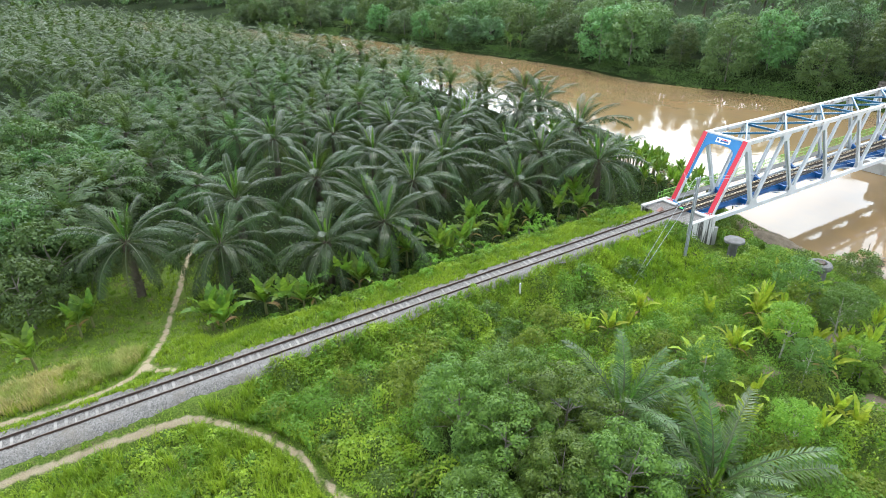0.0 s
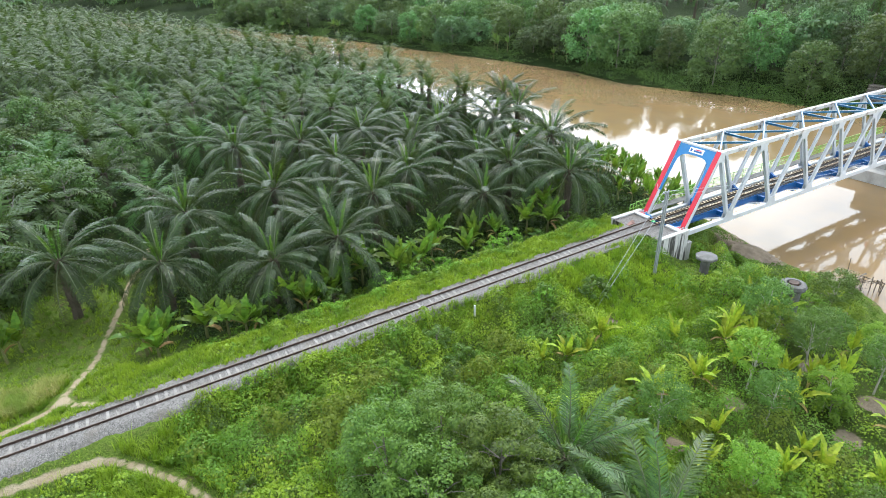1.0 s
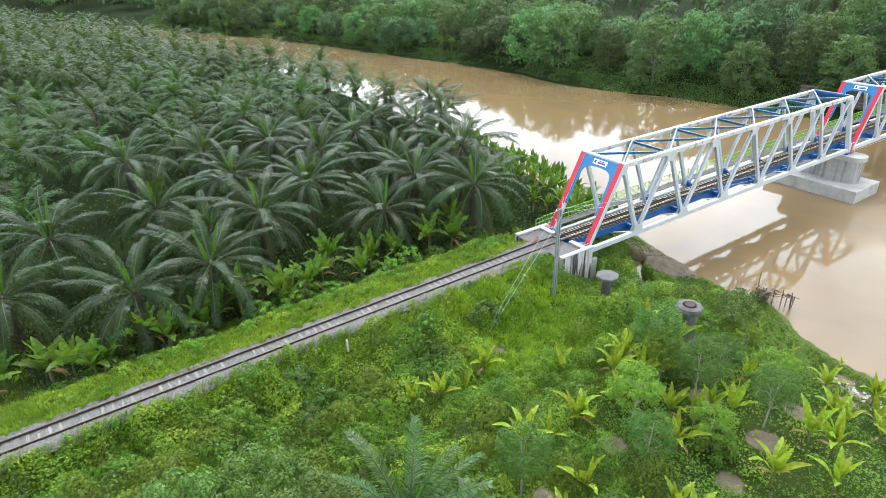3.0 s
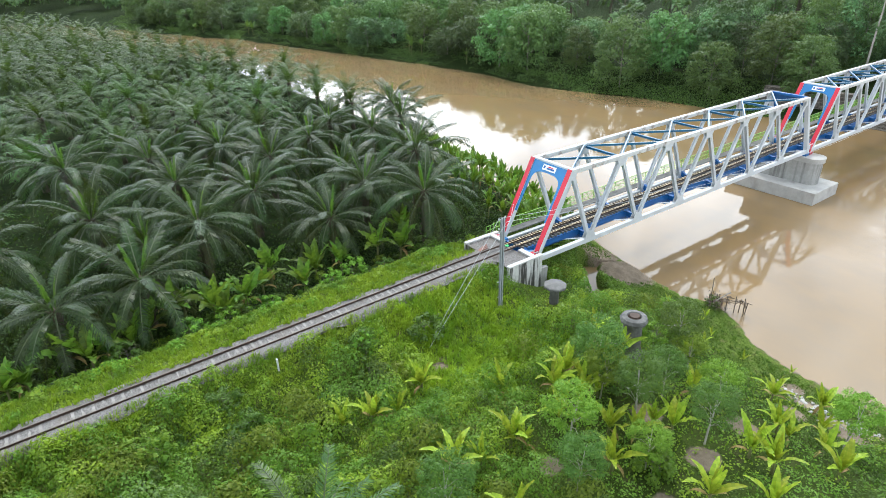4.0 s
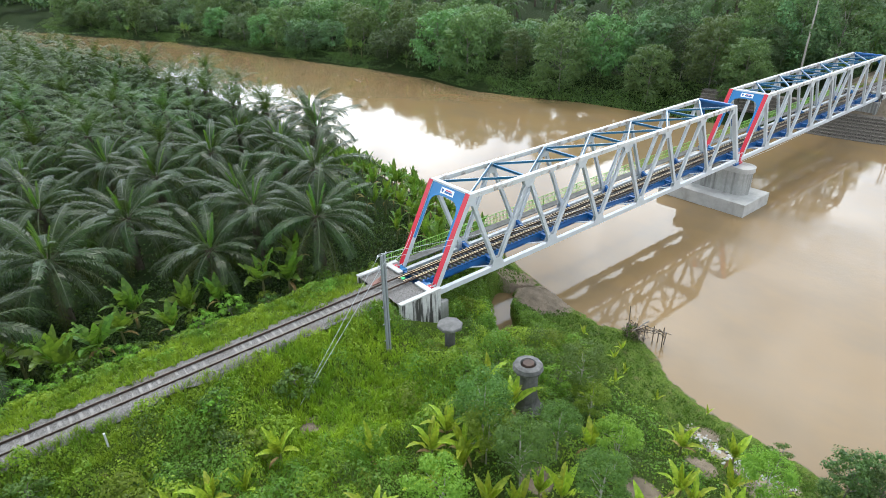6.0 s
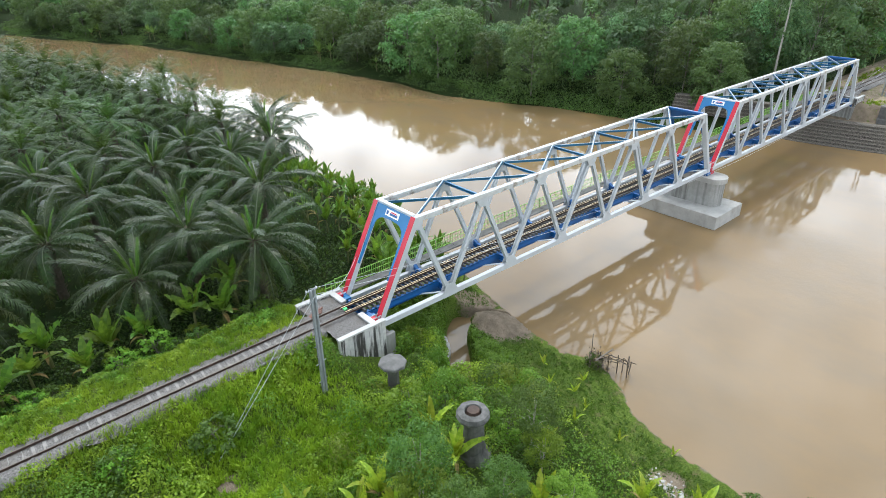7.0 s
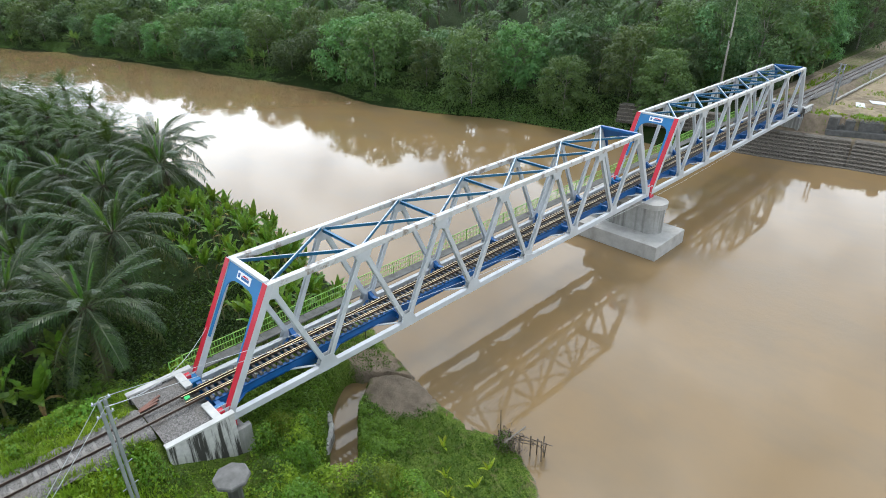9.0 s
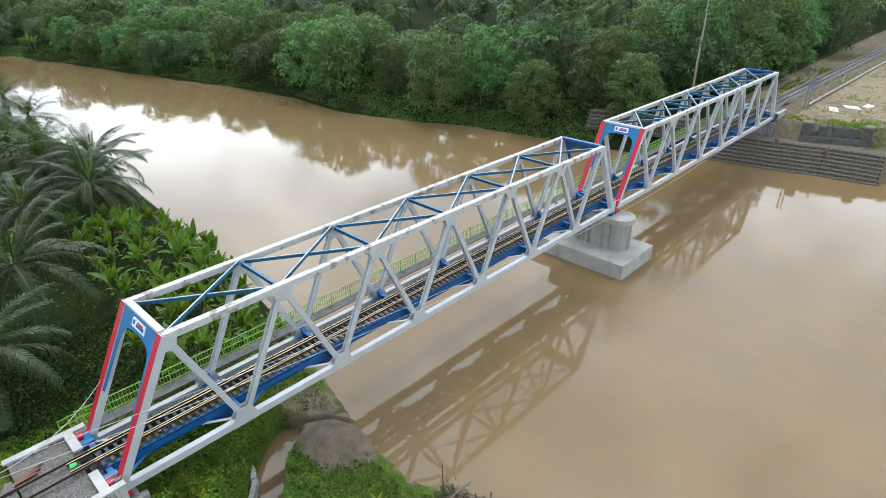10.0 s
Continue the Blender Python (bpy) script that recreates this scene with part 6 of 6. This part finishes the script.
grass_field("grass", 22000, -68, 6, -40, -1.6, 0.62, 0.022, grass_green, 81, "tall bright green grass on the bank", lambda x, y, r: off_bare(x, y) & (np.min([np.hypot(x - a, y - c) for a, c in BUSH_TREES], axis=0) > 3.0) & ((wave(x * 0.6 + 3, y * 0.6) + r.normal(0, 0.2, len(x)) > 0.15 + 0.6 * smooth(-19, -13, x) * smooth(-14, -18, y)) | (y > -3.4)))
grass_field("grass", 24000, -50, -4, -3.8, -1.3, 0.42, 0.02, grass_green, 89, "ragged grass growing into the ballast", lambda x, y, r: off_bare(x, y) & (y - rail_line(x)[0] < -0.95 - 0.45 * r.random(len(x)) ** 2))
grass_field("grass", 48000, -22, -2, -15, -2, 0.55, 0.036, meadow_green, 87, "soft yellow-green grass patch on the bank", lambda x, y, r: off_bare(x, y) & (meadow(x, y) > r.random(len(x))))
grass_field("grass", 52000, -68, 3, 0.7, 7.2, 0.5, 0.024, reed_green, 82, "short bright grass along the embankment", lambda x, y, r: off_bare(x, y))
grass_field("grass", 26000, -68, -46, 4, 26, 0.30, 0.024, grass_green, 83, "short grass beside the footpath", lambda x, y, r: off_bare(x, y))
grass_field("grass", 20000, -68, -46, -16, -2.0, 0.22, 0.02, grass_green, 90, "short trodden grass beside the footpath", lambda x, y, r: off_bare(x, y, 0.3))
grass_field("reeds", 22000, -66, -47.5, -14, -3, 1.0, 0.026, reed_green, 84, "lush upright green grass beside the track", lambda x, y, r: off_bare(x, y, 0.7) & (wave(x * 1.7 + 4, y * 1.7) + r.normal(0, 0.18, len(x)) > -0.12))
grass_field("bank_grass", 48000, 1, 17, -40, 5, 0.26, 0.02, bank_green, 92, "short dense green grass on the low river bank", lambda x, y, r: off_bare(x, y) & (np.hypot(x - 14.0, y + 2.6) > 3.0))
grass_field("dry_grass", 15000, -68, -55.5, 2.8, 8.6, 0.8, 0.02, dry_grass, 85, "straw-coloured dry grass beside the footpath", lambda x, y, r: off_bare(x, y, 0.7) & (y > 3.0 + 0.2 * (x + 62)) & (wave(x * 2, y * 2) > -0.35))


class Thicket:
    """Heaps of weeds and vines grown into one another: a raster of their height and of the species on top."""
    STEP = 0.1

    def __init__(self, area, seed):
        self.x0, self.x1, self.y0, self.y1 = area
        shape = (int((self.x1 - self.x0) / self.STEP) + 2, int((self.y1 - self.y0) / self.STEP) + 2)
        self.h, self.kind = np.zeros(shape), np.zeros(shape, np.int32)
        self.rng = np.random.default_rng(seed)

    def heap(self, x, y, r, tall, kind):
        i0, i1 = (max(0, int((x + k * r - self.x0) / self.STEP)) for k in (-1, 1))
        j0, j1 = (max(0, int((y + k * r - self.y0) / self.STEP)) for k in (-1, 1))
        gx = self.x0 + self.STEP * np.arange(i0, i1 + 1)[:, None]
        gy = self.y0 + self.STEP * np.arange(j0, j1 + 1)[None, :]
        a = np.arctan2(gy - y, gx - x)
        lobes = 1 + 0.2 * np.sin(2 * a + 5 * x) + 0.16 * np.sin(3 * a + 7 * y) + 0.12 * np.sin(7 * a + 3 * y)
        h = tall * np.clip(1 - ((gx - x) ** 2 + (gy - y) ** 2) / (r * lobes) ** 2, 0, 1) ** 0.45
        part_h, part_k = self.h[i0:i1 + 1, j0:j1 + 1], self.kind[i0:i1 + 1, j0:j1 + 1]
        h = h[:part_h.shape[0], :part_h.shape[1]]
        part_k[...] = np.where(h > part_h, kind, part_k)
        part_h[...] = np.maximum(part_h, h)

    def read(self, x, y):
        i = np.clip(((x - self.x0) / self.STEP).astype(int), 1, self.h.shape[0] - 2)
        j = np.clip(((y - self.y0) / self.STEP).astype(int), 1, self.h.shape[1] - 2)
        slope = np.stack([self.h[i - 1, j] - self.h[i + 1, j], self.h[i, j - 1] - self.h[i, j + 1]], 1) / (2 * self.STEP)
        return self.h[i, j], self.kind[i, j], slope

    def leaves(self, count, keep, species, bare=0.0):
        """Clothes the heaps in leaves that follow their slopes; one mesh for each species."""
        rng = self.rng
        x, y = rng.uniform(self.x0, self.x1, count), rng.uniform(self.y0, self.y1, count)
        ok = keep(x, y)
        x, y = x[ok], y[ok]
        h, kind, slope = self.read(x, y)
        kind = self.read(x + rng.normal(0, 0.35, len(x)), y + rng.normal(0, 0.35, len(x)))[1]
        ok = (h > 0.05) | (rng.random(len(x)) > bare)
        x, y, h, kind, slope = x[ok], y[ok], h[ok], kind[ok], slope[ok]
        n = len(x)
        z = ground_height(x, y) + 0.05 + h * (1 - 0.6 * rng.random(n) ** 2.0) + rng.normal(0, 0.075, n)
        steep = np.clip(slope, -1.6, 1.6)
        for k, (material, size, aspect, label) in enumerate(species):
            pick = kind == k
            m = int(pick.sum())
            c = np.stack([x[pick], y[pick], z[pick]], 1)
            nrm = unit(np.concatenate([steep[pick], np.ones((m, 1))], 1) + rng.normal(size=(m, 3)) * 0.45)
            out = unit(np.cross(nrm, rng.normal(size=(m, 3))))
            side = np.cross(nrm, out)
            s = size * rng.uniform(0.6, 1.45, (m, 1))
            verts = np.stack([c - out * s * 0.5, c + side * s * aspect - nrm * s * 0.1, c + out * s * 0.55 - np.array([0, 0, 0.12]) * s, c - side * s * aspect - nrm * s * 0.1], 1).reshape(-1, 3)
            i = np.arange(m)[:, None] * 4
            faces = np.concatenate([i + np.array([[0, 1, 2]]), i + np.array([[0, 2, 3]])], 0)
            solid("creepers", array_mesh("creepers", verts, faces, material), material, label, "undergrowth", "stuff")


VINES = ((creeper_green, 0.165, 0.36, "heaped yellow-green vines over the bank"), (creeper_dark, 0.15, 0.36, "heaped dark green weeds over the bank"),
         (bush_green, 0.18, 0.34, "broad-leaved bright weeds over the bank"), (feather_green, 0.14, 0.30, "fine-leaved green weeds over the bank"))
KEEP_OPEN = ((-2.3, -16.6, 1.9), (-2.8, -4.4, 1.5), (-1.0, -4.4, 1.5), (-2.1, -7.5, 1.0), (-26.0, -3.4, 1.2), (-6.5, -5.6, 1.2))


def trodden(x, y):
    """The shaded ground between the bananas, with thin weeds only."""
    return smooth(-19, -13, x) * smooth(-14, -18, y)


def under_trees(x, y):
    """The dim ground below the wide bushy trees."""
    return np.max([smooth(3.4, 1.6, np.hypot(x - a, y - c)) for a, c in BUSH_TREES], axis=0)


def grow_scrub():
    """The scrub below the track: heaps on heaps, low in the meadow and on trodden soil."""
    bank = Thicket((-50.0, 8.0, -36.0, -1.2), 96)
    rng = bank.rng
    grown = 0
    while grown < 2500:
        x, y = rng.uniform(-49, 6), rng.uniform(-35, -2.0)
        if y < -7 - 0.65 * (x + 62):
            continue
        p, q = np.array([x]), np.array([y])
        r = 0.38 + 1.25 * rng.random() ** 2.2
        near = min(math.hypot(x - a, y - c) - b for a, c, b in (*SOIL, *KEEP_OPEN))
        if not off_bare(p, q, 0.8)[0] or near < 0.5 * r or 0.85 * meadow(p, q)[0] > rng.random():
            continue
        open_floor = float(trodden(x, y))
        low = 1 - 0.5 * open_floor
        r *= (0.5 if y > -3.2 else 0.8 if y > -4.5 else 1.0) * (0.6 if min(math.hypot(x - a, y - c + 0.6) for a, c in SOUTH_BANANAS) < 1.2 else 1.0)
        tall = r * rng.uniform(0.9, 1.85) * low
        # darker leaf colours picked between the bananas, in place of shade there
        dark = 0.5 + 0.9 * float(wave(x * 0.45 + 9, y * 0.45)) + 2.5 * open_floor
        kind = int(rng.choice(4, p=np.array([1.3, 1.2 + 1.4 * max(0, dark), 0.75, 0.7 + 0.5 * max(0, dark)]) / (3.95 + 1.9 * max(0, dark))))
        bank.heap(x, y, r, tall, kind)
        grown += 1
    for x, y, r in ((-4.9, -2.5, 0.7), (-5.6, -1.9, 0.6), (-4.7, -3.3, 0.8), (-5.8, -3.0, 0.9), (-6.8, -2.2, 0.6), (-4.4, -4.1, 0.9), (-3.4, -7.2, 0.8), (-2.4, -8.9, 0.9), (-0.9, -8.2, 0.8), (-3.2, -8.3, 1.0), (-1.8, -8.7, 1.0), (-0.6, -7.8, 0.9), (-3.6, -6.4, 0.8), (-4.0, -14.3, 1.5), (-3.2, -13.4, 1.3), (-5.0, -15.2, 1.2), (-0.6, -16.4, 1.0)):
        bank.heap(x, y, r, r * 1.1, int(rng.integers(4)))
    bank.leaves(380000, lambda x, y: off_bare(x, y, 0.6) & ~((x > -4.3) & (x < 1.0) & (y > -3.95)) & (under_trees(x, y) * 1.1 < bank.rng.random(len(x))) & (y > -6 - 0.65 * (x + 62)) & (0.6 * meadow(x, y) + 0.75 * trodden(x, y) < bank.rng.random(len(x))), VINES, 0.45)
    verge = Thicket((-47.0, 3.0, 2.2, 9.6), 97)
    rng = verge.rng
    for k in range(620):
        x, y = rng.uniform(-46, 2), 2.6 + 6.4 * rng.random() ** 0.7
        r = (0.25 + 0.6 * rng.random() ** 2) * (0.6 + 0.1 * (y - 2))
        verge.heap(x, y, r, r * rng.uniform(0.5, 1.0), int(rng.choice(4, p=(0.45, 0.1, 0.3, 0.15))))
    verge.leaves(60000, lambda x, y: off_bare(x, y, 0.9), VINES, 0.85)
    loop = Thicket((-67.0, -47.0, -15.0, -3.0), 98)
    rng = loop.rng
    for k in range(330):
        x, y = rng.uniform(-66, -48), rng.uniform(-14, -3.6)
        if off_bare(np.array([x]), np.array([y]), 1.0)[0]:
            r = 0.25 + 0.55 * rng.random() ** 2
            loop.heap(x, y, r, r * rng.uniform(0.6, 1.1), int(rng.choice(4, p=(0.45, 0.25, 0.2, 0.1))))
    loop.leaves(52000, lambda x, y: off_bare(x, y, 0.8), VINES, 0.9)
    # weeds by the bridge end, all in the shade-darkened creeper colour
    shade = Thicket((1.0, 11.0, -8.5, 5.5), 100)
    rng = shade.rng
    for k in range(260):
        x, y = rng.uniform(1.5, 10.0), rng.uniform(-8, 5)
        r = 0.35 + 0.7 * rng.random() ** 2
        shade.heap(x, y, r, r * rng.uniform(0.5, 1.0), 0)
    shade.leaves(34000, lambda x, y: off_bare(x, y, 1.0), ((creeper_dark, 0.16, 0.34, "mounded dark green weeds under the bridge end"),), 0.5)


grow_scrub()


def undergrowth(name, count, seed, region, size, lift, material, label, single=False):
    """Loose leafy cover over a region given as a test of x and y."""
    rng = np.random.default_rng(seed)
    x, y, ok = region(rng, count)
    x, y = x[ok], y[ok]
    n = len(x)
    c = np.stack([x, y, ground_height(x, y) + lift * np.clip(0.6 + wave(x * 1.3, y * 1.3), 0.1, 2) * rng.random(n) ** 0.5], 1)
    v, f = leaf_cloud(n, (0, 0, 0), (0, 0, 0), size, rng, single=single)
    v = v + np.repeat(c, 3 if single else 4, axis=0)
    solid(name, array_mesh(name, v, f, material), material, label, "undergrowth", "stuff")


def plantation_floor(rng, count):
    x, y = rng.uniform(-64, 24, count), rng.uniform(6.0, 60, count)
    return x, y, off_bare(x, y, 1.5) & ~((x < -47) & (y < 27))


def shore_strip(rng, count):
    y = rng.uniform(20, 330, count)
    x = far_edge(y) + rng.uniform(-0.4, 5.5, count)
    d, east = river_side(x, y)
    return x, y, east & (d > -0.3)


def far_shore(rng, count):
    y = rng.uniform(22, 320, count)
    x = far_edge(y) + rng.uniform(-0.5, 14, count)
    d, east = river_side(x, y)
    return x, y, east & (d > -0.3)


undergrowth("bank_weeds", 34000, 95, lambda r, n: (lambda x, y: (x, y, off_bare(x, y, 1.0) & (np.hypot(x - 14.0, y + 2.6) > 3.2)))(r.uniform(1, 17, n), r.uniform(-40, 4, n)), 0.15, 0.22, bank_green, "low dark green weeds on the river bank")
# floor_green carries the palms' shade in its colour
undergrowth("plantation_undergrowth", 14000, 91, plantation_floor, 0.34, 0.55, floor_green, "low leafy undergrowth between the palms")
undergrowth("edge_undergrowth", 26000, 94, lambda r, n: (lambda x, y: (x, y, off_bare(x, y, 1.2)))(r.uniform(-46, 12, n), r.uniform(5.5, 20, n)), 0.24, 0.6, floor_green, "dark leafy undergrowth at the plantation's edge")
undergrowth("shore_grass", 42000, 193, shore_strip, 0.36, 0.45, shore_green, "pale green grass and weeds along the far water's edge", True)
undergrowth("shore_scrub", 52000, 93, far_shore, 0.42, 1.3, hazed_tree_green, "dense green scrub along the far shore", True)

# ---- broadleaf trees ----
left_trees = [build_tree(7.4, 4.4, 48, 110, 0.30, s, "rounded broadleaf tree among the palms", plantation_green, "tree", "plantation trees", 0.16, 0.12, 1.0, 0.6, 0.24, True) for s in (101, 102)]
spread_copies(left_trees, [(-62.9, 57.3), (-59.9, 71.6), (-63.9, 43.3), (-58.7, 39.7), (-64.0, 28.6), (-63.5, 19.0), (-67.0, 50.0), (-57.0, 50.0), (-66.0, 36.0), (-60.5, 31.0), (-55.1, 64.4), (-68.0, 62.0), (-61.0, 24.0), (-46.4, 54.4), (-66.5, 25.0), (-69.0, 42.0), (-63.0, 64.5), (-70.0, 56.0), (-58.0, 58.0), (-65.0, 78.0), (-72.0, 70.0), (-54.0, 42.5), (-60.5, 45.5), (-68.5, 32.5), (-52.0, 74.0), (-57.5, 84.0)], prng, 0.8, 1.2)
bank_trees = [build_tree(h, w, 42, 160, 0.42, s, "full broadleaf tree leaning over the far shore", m, "tree", "far bank trees", 0.11, 0.04, 1.0, 0.55, 0.30, True) for h, w, s, m in ((13.0, 6.2, 111, hazed_tree_green), (16.0, 6.8, 112, hazed_forest_green), (10.5, 5.4, 113, hazed_tree_green), (14.5, 5.6, 114, hazed_tree_green))]
places = []
for k in range(4000):
    y = prng.uniform(14, 300)
    x = float(far_edge(y)) + prng.uniform(3.6, 28)
    d, east = river_side(np.array([x]), np.array([y]))
    if east[0] and d[0] > 3.5 and all(math.hypot(x - a, y - c) > 9.2 for a, c in places) and not (y < 30 and x < 97):
        places.append((x, y))
    if len(places) >= 84:
        break
for k in range(26):
    x = prng.uniform(104, 200)
    places.append((x, 7.0 + 0.02 * (x - 104) + abs(prng.normal(0, 9))))
places = [p for p in places if path_distance(np.array([p[0]]), np.array([p[1]]), [(92, 5.5), (112, 13.7)])[0] > 6.5]
upstream = [p for p in places if p[1] > 75]
spread_copies(bank_trees, [p for p in places if p[1] <= 75], prng, 0.75, 1.3)
for k, (x, y) in enumerate(((117, 17.5), (121.5, 22), (114.8, 22.5), (126, 18.5), (127.5, 25), (109.5, 21), (102.5, 20.5), (133, 20), (120.5, 28))):
    extra = copy_thing(bank_trees[k % 4], pose(x, y, ground_z(x, y) - 0.1, 0, 0, 77 * k))
    extra.scale = [0.72 + 0.05 * (k % 4)] * 3
low_trees = [build_tree(h, w, 36, 110, 0.42, s, "lower broadleaf tree on the upstream bank", m, "tree", "far bank trees", 0.11, 0.05, 1.0, 0.55, 0.31, True) for h, w, s, m in ((8.5, 5.0, 115, hazed_tree_green), (7.0, 5.6, 116, hazed_forest_green), (10.0, 5.2, 117, hazed_tree_green))]
spread_copies(low_trees, upstream, prng, 0.95, 1.5)

def far_forest():
    """Woods behind the far bank, tree on tree to the skyline."""
    rng = np.random.default_rng(121)
    pieces = []
    count = 0
    while count < 1150:
        x, y = rng.uniform(70, 420), rng.uniform(-40, 500)
        if count % 2:
            x, y = rng.uniform(-240, 160), rng.uniform(300, 760)
        d, east = river_side(np.array([x]), np.array([y]))
        if d[0] < 14 or not (east[0] or y > 330) or (y < 8 and y > -60 and x < 150) or (y < 5 and x < 240):
            continue
        h, w = rng.uniform(9, 17), rng.uniform(4.5, 7.5) * (1.6 if y > 360 else 1.0)
        z = ground_z(x, y)
        for k in range(7):
            a, r = rng.uniform(0, 6.28), w * rng.uniform(0.2, 0.75)
            c = (x + r * math.cos(a), y + r * math.sin(a), z + h * rng.uniform(0.35, 0.92))
            pieces.append(leaf_cloud(56, c, (w * 0.44, w * 0.44, w * 0.34), 0.95 if y < 300 else 1.4, rng, 0.5, 0.45, 0.8, True))
        count += 1
    v, f = merged(pieces)
    solid("far_woods", array_mesh("far_woods", v, f, hazed_forest_green), hazed_forest_green, "dense tropical woods stretching behind the far bank", "woods", "stuff")


far_forest()
east_places = []
while len(east_places) < 72:
    x, y = prng.uniform(96, 260), prng.uniform(8, 200)
    if y < 18 and x < 150:
        continue
    d, east = river_side(np.array([x]), np.array([y]))
    if east[0] and d[0] > 26 and all(math.hypot(x - a, y - c) > 8 for a, c in east_places):
        east_places.append((x, y))
east_palms = [build_far_palm(crown_mesh(30, 16, 0.2, 43, frond_far), 10.5, 43, "tall palm rising among the far woods")]
spread_copies(east_palms, east_places, prng, 0.9, 1.3)
# one tall bare trunk above the woods
dead = thing("tall_tree", 112.0, 13.7, ground_z(112.0, 13.7), "tall slender pale-trunked tree with a sparse crown above the far woods", "tree")
part("crown", array_mesh("crown", *crown_of_clumps(22.5, 3.0, 12, 46, 0.5, np.random.default_rng(77), 0.76, 0.7, 0.6, 0.3), bush_green), bush_green, dead)
part("trunk", Shape().tube([(0, 0, -0.5), (0.1, 0.1, 9), (0.4, 0.1, 15), (0.3, 0.2, 20.0)], [0.24, 0.2, 0.16, 0.09], 8), pale_bark, dead)
# grass and bananas of the far yard
def far_grass(x, y, r):
    d, east = river_side(x, y)
    edge = x - np.interp(y, [p[0] for p in YARD_WALL], [p[1] for p in YARD_WALL])
    return east & (edge > -0.2) & ((np.abs(y - 3.6) < 1.6) | ((edge < 5.5 + 2 * wave(x, y)) & (y < -3.8)) | ((y < -5) & (wave(x * 1.5, y * 1.5) > 0.25) & (r.random(len(x)) < 0.4)))


grass_field("yard_grass", 30000, 106, 165, -30, 7, 0.5, 0.05, grass_green, 131, "rough green grass along the far yard's edge", far_grass)
undergrowth("yard_weeds", 9000, 132, lambda r, n: (lambda x, y: (x, y, (np.abs(x - np.interp(y, [p[0] for p in YARD_WALL], [p[1] for p in YARD_WALL]) - 1.6) < 2.0) & (y < -4.5) & (wave(x * 1.2, y * 1.2) > -0.25)))(r.uniform(104, 122, n), r.uniform(-26, -4, n)), 0.32, 0.9, bush_green, "leafy weeds growing along the broken yard wall", True)
far_bananas = [build_banana(2.2, 9, banana_dark, 59, "banana plant at the foot of the far woods")]
shore_bananas = [build_banana(2.4, 8, shore_green, s, "pale green banana plant on the upstream shore", 12.0, 1, 1.5) for s in (60, 61)]
spread_copies(shore_bananas, [(far_edge(y) + x, y) for x, y in ((2.2, 247), (2.0, 251), (2.6, 219), (3.0, 222), (4.5, 190), (5.5, 193), (3.5, 176), (5.0, 172), (4.2, 168), (3.2, 131), (4.4, 128), (5.0, 134), (2.4, 108), (3.2, 104))], prng, 1.2, 1.7)
spread_copies(far_bananas, [(118.5, 8.0), (122.0, 7.6), (126.0, 8.4), (131.0, 7.4), (136.0, 8.0), (141.0, 7.2), (146.0, 7.8), (152.0, 6.8), (114.5, 8.8)], prng, 1.1, 1.5)
